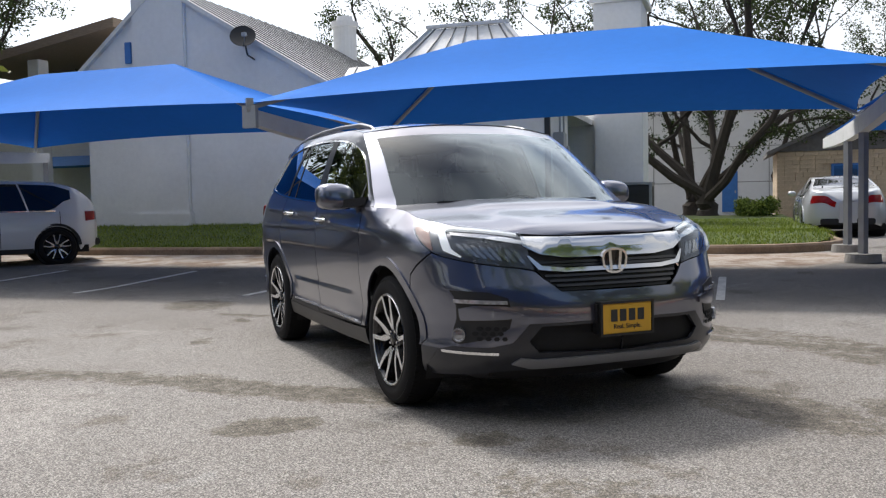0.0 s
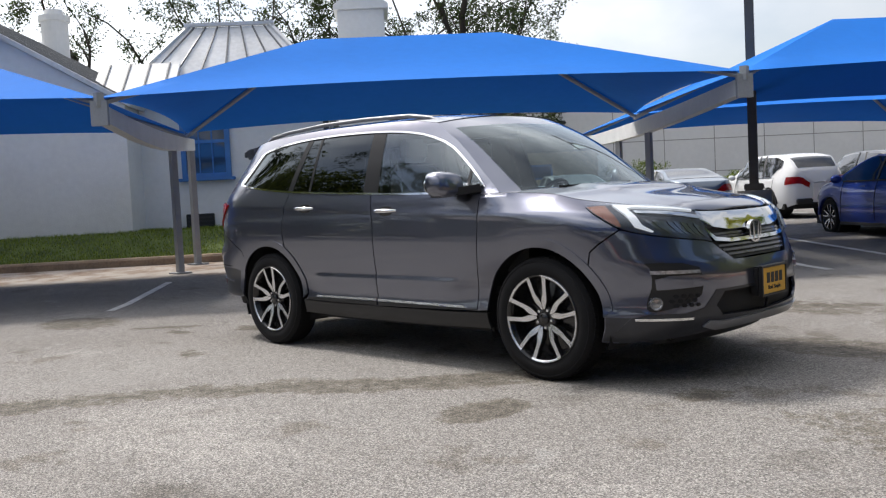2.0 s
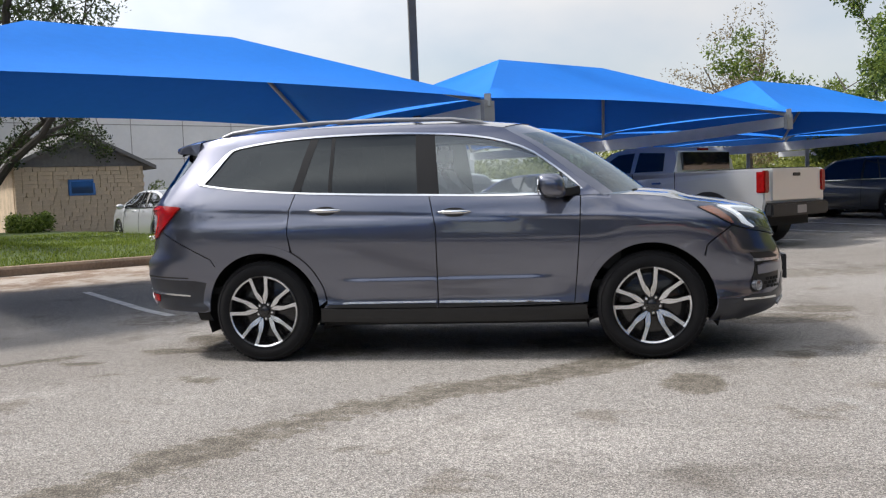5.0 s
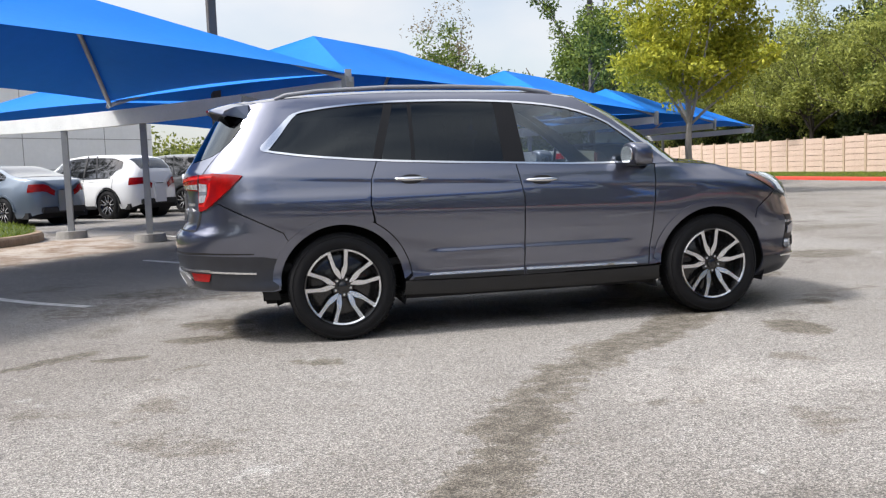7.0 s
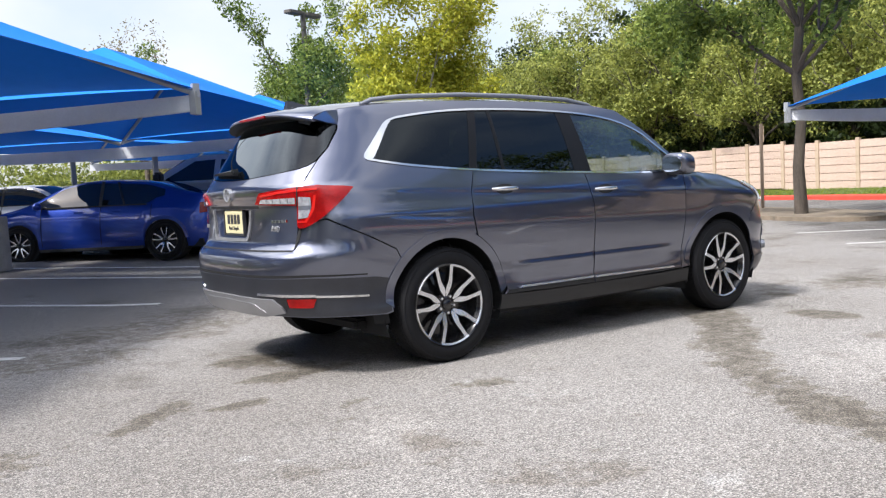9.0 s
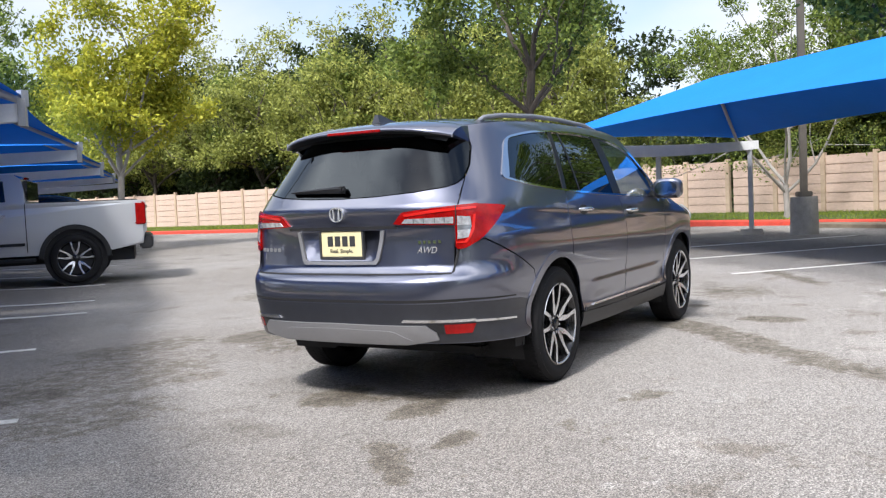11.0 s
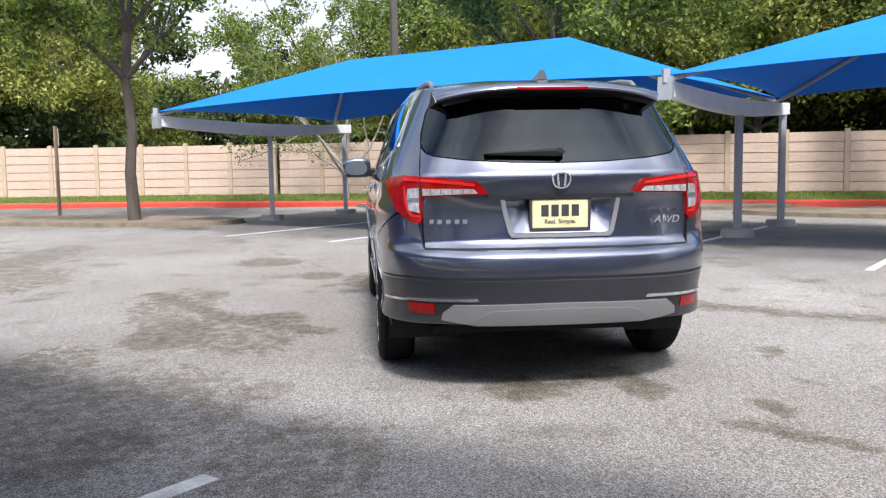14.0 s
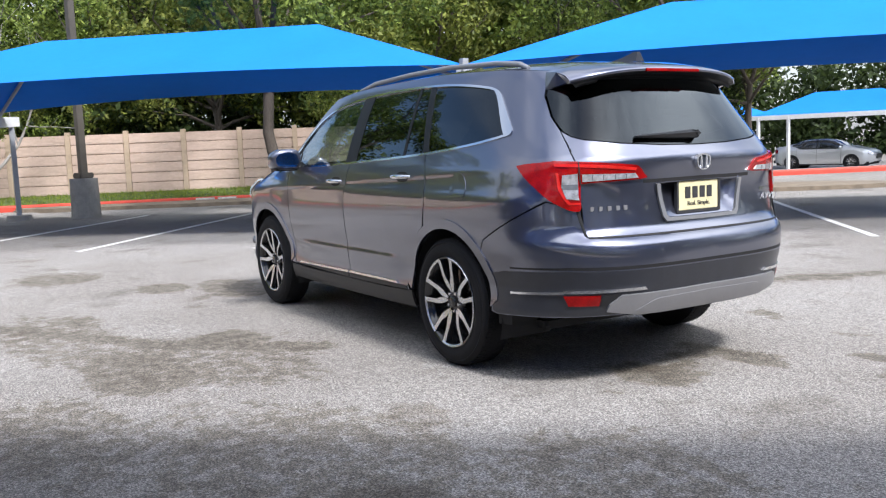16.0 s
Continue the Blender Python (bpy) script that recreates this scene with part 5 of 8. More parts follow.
def build_suv():
    car = thing("sport_utility_vehicle", "dark grey metallic three-row sport utility vehicle parked on open asphalt", "car")
    sides = (("R", -1), ("L", 1))

    def P(name, outline, material, label="", parent=car, **kw):
        return sheet(name, skin(S, outline, **kw), material, parent, label)

    rc, sc = SUV.rc, SUV.sc
    # upper body side with the window opening, and the rear wing
    top = [(SX(x, roof_edge(x)), roof_edge(x)) for x in np.linspace(0.40, -1.985, 20)]
    rear_pillar = [(R(0.648, 1.60), 1.605), (R(0.680, 1.53), 1.53), (R(0.698, 1.42), 1.42), (R(0.704, 1.34), 1.345), (R(0.712, 1.27), 1.27), (R(0.71, 1.1), 1.1), (R(0.71, 0.95), 0.945)]
    seam = [(SX(-2.34, 0.95), 0.95), (SX(-2.22, 0.99), 0.99), (-1.80, 0.775)]
    arch_r = arc(-WB, TR, ARCH, 138, 63, 26)
    side_out = top + rear_pillar + seam + arch_r + [(-1.178, 0.83), (-1.197, 0.95), (-1.182, 1.12), (-1.137, 1.238), (-0.65, 1.205), (-0.13, 1.182), (0.40, 1.160), (0.95, 1.152), (1.085, 1.153)] + [(pillar_x(z), z) for z in (1.20, 1.285, 1.35, 1.42, 1.50, 1.58, 1.62)]
    door_r = [(-0.132, 1.185), (-0.085, 0.95), (-0.092, 0.385), (-0.94, 0.395)] + arc(-WB, TR, 0.50, 6, 60, 12) + [(-1.190, 0.95), (-1.175, 1.12), (-1.130, 1.236), (-0.65, 1.203)]
    door_f = [(0.940, 1.147), (0.930, 0.92), (0.905, 0.65), (0.878, 0.40), (-0.084, 0.385), (-0.077, 0.95), (-0.124, 1.184), (0.40, 1.166)]
    wing_top = [(s, CROWN(s)) for s in np.linspace(1.09, 2.46, 16)]
    lamp_top = [(1.850, 1.044), (2.013, 1.0425), (2.15, 1.032), (2.292, 1.0185), (2.40, 1.007), (2.499, 0.991)]
    lamp_foot = [(2.585, 0.812), (2.521, 0.825), (2.361, 0.845), (2.218, 0.868), (2.117, 0.888), (2.030, 0.914), (1.944, 0.956), (1.876, 1.000)]
    wing = wing_top + [(s, z + 0.004) for s, z in lamp_top[-2::-1]] + [(1.820, 1.038), (1.869, 0.998), (1.938, 0.952), (2.022, 0.909), (1.875, 0.835), (1.80, 0.785)] + arc(WB, TR, ARCH, 40, 176, 26) + [(0.885, 0.40), (0.912, 0.65), (0.937, 0.92), (0.948, 1.150)]
    sill = [(-0.955, 0.39), (-0.60, 0.38), (0.60, 0.38), (0.99, 0.39)] + arc(WB, TR, ARCH, 178, 195, 4) + [(0.99, 0.285), (0.5, 0.275), (-0.5, 0.275), (-0.985, 0.29)] + arc(-WB, TR, ARCH, -12, 2, 4)
    RIDGES = [(x, crease(x) - d) for x in np.arange(-1.95, 1.35, 0.04) for d in (-0.006, 0.008, 0.02, 0.034, 0.06)] + [(x, z) for x in np.arange(-1.0, 0.95, 0.04) for z in (0.632, 0.616, 0.605, 0.595, 0.585, 0.574, 0.560, 0.53, 0.48)]
    for sd, sg in sides:
        P("body_side", side_out, GREY, holes=[DLO], sides=sd, step=0.05, extra=RIDGES)
        dr = P("rear_door", door_r, GREY, sides=sd, step=0.042, extra=RIDGES)
        df = P("front_door", door_f, GREY, sides=sd, step=0.042, extra=RIDGES)
        P("front_wing", wing, GREY, sides=sd, step=0.045, extra=RIDGES)
        P("sill", sill, BLACK, "dark plastic sill", sides=sd, step=0.06)
        # arch lips
        for c in (-WB, WB):
            ring_out = arc(c, TR, 0.436, 4, 176, 40) + arc(c, TR, 0.493, 172, 8, 40)
            P("arch_lip", ring_out, GREY, sides=sd, off=0.007, step=0.045)
        # bright strips
        P("sill_strip", [(-0.80, 0.420), (-0.10, 0.420), (-0.10, 0.434), (-0.78, 0.434)], ALLOY, "bright metal strip along the door foot", sides=sd, off=0.012, parent=dr)
        P("sill_strip", [(-0.076, 0.418), (0.79, 0.411), (0.77, 0.425), (-0.076, 0.433)], ALLOY, "bright metal strip along the door foot", sides=sd, off=0.012, parent=df)
        P("door_foot", [(-0.92, 0.397), (-0.50, 0.388), (-0.096, 0.387), (-0.096, 0.416), (-0.90, 0.416)], BLACK, "black plastic door foot", sides=sd, off=0.006, step=0.06, parent=dr)
        P("door_foot", [(-0.080, 0.387), (0.874, 0.402), (0.874, 0.408), (-0.080, 0.414)], BLACK, "black plastic door foot", sides=sd, off=0.006, step=0.06, parent=df)
        P("window_surround", offset(DLO, 0.007), CHROME, "bright metal window surround", sides=sd, off=0.006, holes=[offset(DLO, -0.006)], step=0.05, depth=0.02)
        P("quarter_surround", [(-1.66, 1.594), (-1.752, 1.571), (-1.812, 1.526), (-1.977, 1.372), (-1.982, 1.340), (-1.93, 1.327), (-1.905, 1.352), (-1.775, 1.505), (-1.725, 1.552)], CHROME, sides=sd, off=0.006, step=0.04)
        # glass and the black pillars between
        win_in = [p for p in offset(DLO, -0.003)]

        def clip(x_lo, x_hi, slope_lo=0.0, slope_hi=0.0):
            """The part of the window opening between two leaning lines."""
            out = []
            poly = dense(win_in, 0.03)
            lo = lambda p: p[0] - (x_lo + slope_lo * (p[1] - 1.2))
            hi = lambda p: (x_hi + slope_hi * (p[1] - 1.2)) - p[0]
            for test in (lo, hi):
                res = []
                for a, b in zip(poly, poly[1:] + poly[:1]):
                    fa, fb = test(a), test(b)
                    if fa >= 0:
                        res.append(a)
                    if (fa >= 0) != (fb >= 0):
                        t = fa / (fa - fb)
                        res.append((a[0] + (b[0] - a[0]) * t, a[1] + (b[1] - a[1]) * t))
                poly = res
            return poly

        g = dict(sides=sd, step=0.06, off=-0.004, depth=0.004)
        P("front_window", clip(-0.055, 0.80, -0.10, 0.0), GLASS_CLEAR, "clear front door glass", parent=df, **g)
        P("quarter_light", clip(0.821, 1.2), GLASS_CLEAR, parent=df, **g)
        P("rear_window", clip(-0.86, -0.215, 0.02, -0.06), GLASS_TINT, "dark privacy glass", parent=dr, **g)
        P("rear_quarter_light", clip(-1.115, -0.885, 0.30, 0.02), GLASS_TINT, "dark privacy glass", parent=dr, **g)
        P("side_rear_window", clip(-2.2, -1.175, 0.0, 0.30), GLASS_TINT, "dark privacy glass", **g)
        k = dict(sides=sd, step=0.08, off=-0.001, depth=0.02)
        P("pillar_cover", clip(-0.215, -0.055, -0.06, -0.10), PILLAR, "black door pillar", **k)
        P("pillar_cover", clip(-0.886, -0.859, 0.02, 0.02), PILLAR, "black window bar", **k)
        P("pillar_cover", clip(-1.176, -1.114, 0.30, 0.30), PILLAR, "black door pillar", **k)
        P("mirror_foot", clip(0.800, 0.822), BLACK, "black window bar", **k)
        # door handles
        for par, xa, z in ((dr, -0.90, 1.107), (df, 0.055, 1.066)):
            bm = bmesh.new()
            pts = []
            for i in range(9):
                x = xa - 0.115 + 0.23 * i / 8
                p = S(x, z - 0.012 * (x - xa))
                o = 0.036 * math.sin(math.pi * min(1, max(0, (i) / 8))) ** 0.5 + 0.006
                pts.append((p.x, (p.y - o) * (1 if sg < 0 else -1), p.z))
            tube(bm, pts, [0.008, 0.012, 0.014, 0.015, 0.015, 0.015, 0.014, 0.012, 0.008], 10)
            part("door_handle", bm, CHROME, par, "bright chrome door handle", smooth=True)
            P("handle_cup", soft([(xa - 0.075, z - 0.035), (xa + 0.075, z - 0.035), (xa + 0.075, z + 0.03), (xa - 0.075, z + 0.03)]), DARK, sides=sd, off=0.001, step=0.04, parent=par)
        # wing mirror
        mir = bmesh.new()
        bmesh.ops.create_uvsphere(mir, u_segments=24, v_segments=14, radius=1.0)
        for v in mir.verts:
            x, y, z = v.co
            f = lambda q: math.copysign(abs(q) ** 0.62, q)
            v.co = (0.735 + 0.112 * f(x) * (1.0 if x > 0 else 0.60) - 0.02 * z, sg * (1.055 + 0.122 * f(y)), 1.222 + 0.086 * f(z) * (1 - 0.18 * (y * sg > 0) * abs(y)))
        wm = part("wing_mirror", mir, GREY, car, "grey wing mirror with a black foot", smooth=True)
        part("mirror_foot_arm", bar(bmesh.new(), (0.885, sg * 0.870, 1.190), (0.775, sg * 1.0, 1.172), 0.15, 0.050), BLACK, wm)
        part("mirror_cap_under", boxes(((0.69, sg * 0.95 if sg > 0 else -1.155, 1.140), (0.80, sg * 1.155 if sg > 0 else -0.95, 1.176)), bevel=0.015), BLACK, wm)
        bm = bmesh.new()
        prism(bm, soft([(sg * 0.962, 1.160), (sg * 1.15, 1.160), (sg * 1.155, 1.275), (sg * 0.975, 1.285)]), 0.662, 0.668, "x")
        part("mirror_glass", bm, CHROME, wm, "silvered mirror glass")
        # roof rail
        pts = [(x, sg * 0.615, roof_edge(x) + h) for x, h in ((0.30, 0.008), (0.22, 0.028), (0.0, 0.044), (-0.5, 0.050), (-1.0, 0.050), (-1.5, 0.046), (-1.72, 0.034), (-1.80, 0.012))]
        part("roof_rail", tube(bmesh.new(), pts, [0.013, 0.016, 0.016, 0.016, 0.016, 0.016, 0.016, 0.013], 10), SATIN, car, "silver roof rail", smooth=True)
        # lamps
        H = [(1.826, 1.036)] + lamp_top + [(2.535, 0.960)] + lamp_foot
        hl = P("headlamp", H, LAMP_BED, "swept dark headlamp with white light bar and amber corner", sides=sd, off=0.004)
        P("amber_reflector", [(1.836, 1.035), (1.930, 1.040), (1.972, 1.038), (2.004, 0.985), (2.040, 0.925), (2.034, 0.918), (1.947, 0.959), (1.880, 1.002)], AMBER, "amber corner reflector", sides=sd, step=0.025, off=0.007, parent=hl)
        P("light_bar", [(2.020, 1.036), (2.15, 1.0275), (2.292, 1.0145), (2.40, 1.003), (2.490, 0.989), (2.492, 0.982), (2.40, 0.994), (2.292, 1.005), (2.15, 1.016), (2.10, 1.014), (2.118, 0.985), (2.160, 0.926), (2.222, 0.888), (2.214, 0.882), (2.118, 0.916), (2.068, 0.985)], LED_WHITE, "white daytime light bar", sides=sd, off=0.016, parent=hl, step=0.03)
        P("light_bar", [(2.132, 1.003), (2.319, 0.990), (2.44, 0.974), (2.526, 0.957), (2.532, 0.940), (2.44, 0.955), (2.319, 0.973), (2.140, 0.990)], CHROME, "bright trim running into the grille bar", sides=sd, off=0.012, parent=hl, step=0.03)
        for k2 in range(8):
            t0, t1 = (k2 + 0.08) / 8, (k2 + 0.86) / 8
            top_e, low_e = (lambda t: (2.165 + 0.345 * t, 0.957 - 0.040 * t)), (lambda t: (2.255 + 0.305 * t, 0.890 - 0.050 * t))
            P("projector", soft([low_e(t0), low_e(t1), top_e(t1), top_e(t0)], 1), PROJECTOR, sides=sd, off=0.008 + 0.003 * (k2 % 2), step=0.03, parent=hl)
        P("lens", H, LAMP_GLASS, "clear headlamp cover", sides=sd, off=0.020, parent=hl)
        T = soft([(R(0.380, 1.088), 1.088), (R(0.398, 1.105), 1.105), (R(0.435, 1.150), 1.150), (R(0.465, 1.161), 1.161), (R(0.71, 1.18), 1.182), (R(0.81, 1.185), 1.187), (SX(-2.26, 1.185), 1.187), (SX(-2.045, 1.17), 1.172), (SX(-2.06, 1.15), 1.155), (SX(-2.15, 1.07), 1.070), (SX(-2.24, 0.99), 0.992),
                  (R(0.772, 0.945), 0.946), (R(0.74, 0.935), 0.934), (R(0.708, 0.935), 0.936), (R(0.708, 1.0), 1.00), (R(0.706, 1.065), 1.066), (R(0.700, 1.074), 1.075), (R(0.55, 1.081), 1.081)], 1)
        tl = P("tail_lamp", T, RED_LENS, "red wraparound tail lamp with clear inserts", sides=sd, off=0.014, depth=0.02)
        P("clear_insert", [(R(0.440, 1.094), 1.094), (R(0.462, 1.119), 1.119), (R(0.698, 1.121), 1.121), (R(0.698, 1.083), 1.083)], CLEAR_LENS, "clear reversing lens", sides=sd, off=0.018, step=0.03, parent=tl)
        P("clear_insert", [(R(0.716, 1.125), 1.125), (R(0.774, 1.12), 1.118), (R(0.782, 1.06), 1.060), (R(0.768, 1.0), 1.000), (R(0.716, 0.99), 0.992)], CLEAR_LENS, "clear reversing lens", sides=sd, off=0.018, step=0.03, parent=tl)
        P("lamp_divider", [(R(0.716, 1.07), 1.072), (R(0.780, 1.07), 1.070), (R(0.779, 1.045), 1.044), (R(0.716, 1.045), 1.042)], PROJECTOR, sides=sd, off=0.0195, depth=0.003, step=0.03, parent=tl)
        for y in (0.51, 0.56, 0.61, 0.655):
            P("lens_rib", [(R(y, 1.09), 1.090), (R(y + 0.004, 1.09), 1.090), (R(y + 0.004, 1.118), 1.118), (R(y, 1.118), 1.118)], PROJECTOR, sides=sd, off=0.0195, depth=0.002, step=0.03, parent=tl)
        P("light_guide", [(R(0.455, 1.14), 1.146), (R(0.60, 1.16), 1.163), (R(0.71, 1.17), 1.170), (R(0.80, 1.17), 1.172), (R(0.80, 1.16), 1.160), (R(0.71, 1.155), 1.156), (R(0.60, 1.15), 1.148), (R(0.46, 1.13), 1.132)], RED_GUIDE, "bright red light guide", sides=sd, off=0.0165, depth=0.002, step=0.03, parent=tl)
        P("light_guide", [(R(0.71, 0.97), 0.968), (R(0.76, 0.97), 0.968), (R(0.80, 1.04), 1.045), (R(0.80, 1.13), 1.130), (R(0.79, 1.13), 1.130), (R(0.785, 1.04), 1.045), (R(0.75, 0.975), 0.978), (R(0.71, 0.978), 0.978)], RED_GUIDE, "bright red light guide", sides=sd, off=0.0165, depth=0.002, step=0.03, parent=tl)
        P("lamp_gap", [(R(0.7030, 1.07), 1.070), (R(0.7075, 1.07), 1.070), (R(0.7100, 1.18), 1.180), (R(0.7055, 1.18), 1.180)], DARK, "dark gap between lamp halves", sides=sd, off=0.0195, depth=0.004, step=0.05, parent=tl)
        # rear bumper furniture
        P("reflector", [(R(0.655, 0.46), 0.455), (R(0.655, 0.50), 0.508), (R(0.80, 0.50), 0.506), (R(0.775, 0.46), 0.452)], RED_LENS, "red rear reflector", sides=sd, off=0.008, step=0.04)
        P("bumper_strip", [(R(0.445, 0.53), 0.527), (R(0.46, 0.54), 0.543), (R(0.80, 0.53), 0.534), (SX(-2.30, 0.53), 0.528), (-2.0, 0.508), (-2.0, 0.496), (SX(-2.30, 0.51), 0.514), (R(0.80, 0.52), 0.518)], CHROME, "bright strip on the rear bumper", sides=sd, off=0.010, step=0.05)
        P("vent", [(R(0.585, 0.46), 0.455), (R(0.585, 0.50), 0.512), (R(0.65, 0.50), 0.510), (R(0.65, 0.46), 0.455)], BLACK, sides=sd, off=0.006, step=0.04)
        # fog lamp pocket
        FP = soft([(F(0.60, 0.60), 0.595), (F(0.62, 0.70), 0.705), (F(0.88, 0.71), 0.718), (SX(2.095, 0.70), 0.714), (SX(2.11, 0.6), 0.600), (SX(2.075, 0.5), 0.500), (SX(2.075, 0.45), 0.445), (F(0.80, 0.45), 0.436), (F(0.62, 0.50), 0.50)], 1)
        fp = P("fog_lamp_pocket", FP, BLACK, "black fog lamp pocket with a honeycomb insert", sides=sd, off=0.004)
        P("marker_bar", [(F(0.62, 0.65), 0.646), (F(0.62, 0.66), 0.664), (SX(2.10, 0.66), 0.672), (SX(2.10, 0.65), 0.652)], CLEAR_LENS, "clear marker light bar", sides=sd, off=0.014, parent=fp)
        P("pocket_blade", soft([(F(0.55, 0.58), 0.575), (F(0.55, 0.63), 0.636), (SX(2.12, 0.64), 0.642), (SX(2.12, 0.57), 0.565), (F(0.80, 0.57), 0.562)], 1), GREY, sides=sd, off=0.012, parent=fp)
        c = S(SX(2.115, 0.487), 0.487)
        n = Vector((0.72, -0.69, 0))
        bm = bmesh.new()
        rot = (n.to_track_quat("-Y", "Z")).to_matrix().to_4x4()
        lathe(bm, [(0.0, -0.012), (0.026, -0.010), (0.030, -0.014), (0.037, -0.014), (0.039, 0.02)], n=28)
        bmesh.ops.transform(bm, matrix=Matrix.Translation(c + n * 0.014) @ rot, verts=bm.verts)
        if sg > 0:
            bmesh.ops.scale(bm, vec=(1, -1, 1), verts=bm.verts)
        part("fog_lamp", bm, PROJECTOR, fp, "round fog lamp", smooth=True)
        P("fog_strip", [(F(0.66, 0.39), 0.388), (F(0.66, 0.40), 0.402), (SX(2.02, 0.40), 0.404), (SX(2.02, 0.39), 0.391)], CHROME, "bright strip under the fog lamp", sides=sd, off=0.012)
        P("bumper_corner", [(1.858, 0.408), (1.860, 0.34), (1.846, 0.264), (1.955, 0.262), (1.902, 0.302), (SX(2.0, 0.40), 0.408)], VALANCE, "dark plastic bumper corner", sides=sd, off=0.004, step=0.04)
        # honeycomb
        for a in range(4):
            for b2 in range(3):
                y0, z0 = 0.635 + 0.034 * a + 0.017 * (b2 % 2), 0.470 + 0.026 * b2
                P("honeycomb_cell", [(F(y0 + 0.013 * math.cos(t), z0), z0 + 0.012 * math.sin(t)) for t in (math.pi * q / 3 for q in range(6))], DARK, sides=sd, off=0.008, step=0.05, depth=0.003, parent=fp)
        # inner dark lining, wheel wells
        for c in (-WB, WB):
            bm = bmesh.new()
            n_a = 28
            rows = [[(c + 0.466 * math.cos(a), sg * y, TR + 0.466 * math.sin(a)) for y in (0.90, 0.55)] for a in (radians(-20 + 220 * i / n_a) for i in range(n_a + 1))]
            vs = [[bm.verts.new(p) for p in r] for r in rows]
            for p, q in zip(vs, vs[1:]):
                bm.faces.new((p[0], p[1], q[1], q[0]))
            cc = bm.verts.new((c, sg * 0.55, TR))
            for p, q in zip(vs, vs[1:]):
                bm.faces.new((p[1], q[1], cc))
            part("wheel_well", bm, DARK, car, "black wheel well lining")
        lining = [(-2.0, 0.30)] + arc(-WB, TR, 0.47, 190, -10, 20) + arc(WB, TR, 0.47, 190, -10, 20) + [(2.0, 0.30), (2.0, 0.95), (0.95, 1.12), (-0.6, 1.19), (-1.2, 1.22), (-2.0, 1.22)]
        P("inner_panel", lining, DARK, sides=sd, off=-0.028, step=0.12, depth=0.0)
        if sg > 0:
            P("fuel_flap", soft([(-1.66, 0.985), (-1.48, 0.985), (-1.46, 1.13), (-1.60, 1.14)], 2), GREY, "fuel filler flap", sides=sd, off=0.0035, step=0.04, depth=0.0034)
        add_wheel(car, WB, sg, -7)
        add_wheel(car, -WB, sg, -7)
    # front
    bump = [(sc, 0.70), (F(0.34, 0.70), 0.702), (F(0.42, 0.76), 0.765), (2.585, 0.806), (2.521, 0.820), (2.361, 0.840), (2.218, 0.863), (2.117, 0.883), (2.028, 0.904), (1.884, 0.829), (1.805, 0.778)] + arc(WB, TR, ARCH, 38, -16, 14) + \
           [(1.95, 0.25), (F(0.75, 0.27), 0.27), (F(0.5, 0.30), 0.305), (sc, 0.315)]
    fb = P("front_bumper", bump, GREY, "grey front bumper", sides="B", holes=[[(F(0.47, 0.40), 0.395), (F(0.525, 0.45), 0.455), (F(0.46, 0.52), 0.53), (sc - 0.002, 0.535), (sc - 0.002, 0.380)]])
    gr = P("grille", [(sc, 0.715), (F(0.33, 0.71), 0.712), (F(0.40, 0.76), 0.765), (F(0.455, 0.83), 0.83), (F(0.50, 0.90), 0.90), (F(0.515, 0.97), 0.978), (sc, 0.975)], BLACK, "black slatted grille", sides="B", off=-0.022)
    for z0, y1 in ((0.735, 0.36), (0.760, 0.39), (0.785, 0.41), (0.835, 0.45), (0.852, 0.46)):
        P("grille_slat", [(sc, z0 - 0.006), (F(y1, z0), z0 - 0.006), (F(y1, z0), z0 + 0.006), (sc, z0 + 0.006)], DARK_ALLOY, sides="B", off=-0.008, parent=gr, step=0.05)
    P("grille_bar", [(sc, 0.868), (F(0.28, 0.87), 0.869), (F(0.42, 0.89), 0.890), (F(0.50, 0.94), 0.935), (F(0.50, 0.97), 0.977), (F(0.3, 0.97), 0.971), (sc, 0.969)], CHROME, "broad chrome grille bar", sides="B", off=0.012, depth=0.03, parent=gr)
    P("grille_lower_bar", [(sc, 0.797), (F(0.30, 0.80), 0.797), (F(0.44, 0.81), 0.812), (F(0.49, 0.88), 0.885), (F(0.475, 0.89), 0.885), (F(0.42, 0.83), 0.832), (F(0.3, 0.82), 0.818), (sc, 0.818)], CHROME, "slim chrome lower grille bar", sides="B", off=0.008, depth=0.02, parent=gr)
    P("lower_intake", [(sc, 0.37), (F(0.50, 0.38), 0.385), (F(0.56, 0.45), 0.455), (F(0.48, 0.54), 0.538), (sc, 0.54)], DARK, "black lower intake", sides="B", off=-0.03)
    P("lower_valance", [(sc, 0.318), (F(0.5, 0.30), 0.308), (F(0.75, 0.27), 0.273), (1.96, 0.255), (1.90, 0.30), (SX(2.0, 0.40), 0.405), (SX(2.08, 0.42), 0.425), (F(0.70, 0.42), 0.425), (F(0.60, 0.45), 0.45), (F(0.52, 0.54), 0.545), (sc, 0.55)], VALANCE, "dark plastic lower valance", sides="B", off=0.003, holes=[[(F(0.47, 0.40), 0.395), (F(0.525, 0.45), 0.455), (F(0.46, 0.52), 0.53), (sc - 0.002, 0.535), (sc - 0.002, 0.380)]])
    P("front_skid_plate", [(sc, 0.322), (F(0.50, 0.33), 0.318), (F(0.60, 0.36), 0.345), (F(0.56, 0.38), 0.372), (F(0.48, 0.37), 0.362), (sc, 0.368)], SATIN, "silver front skid plate", sides="B", off=0.016, depth=0.02)
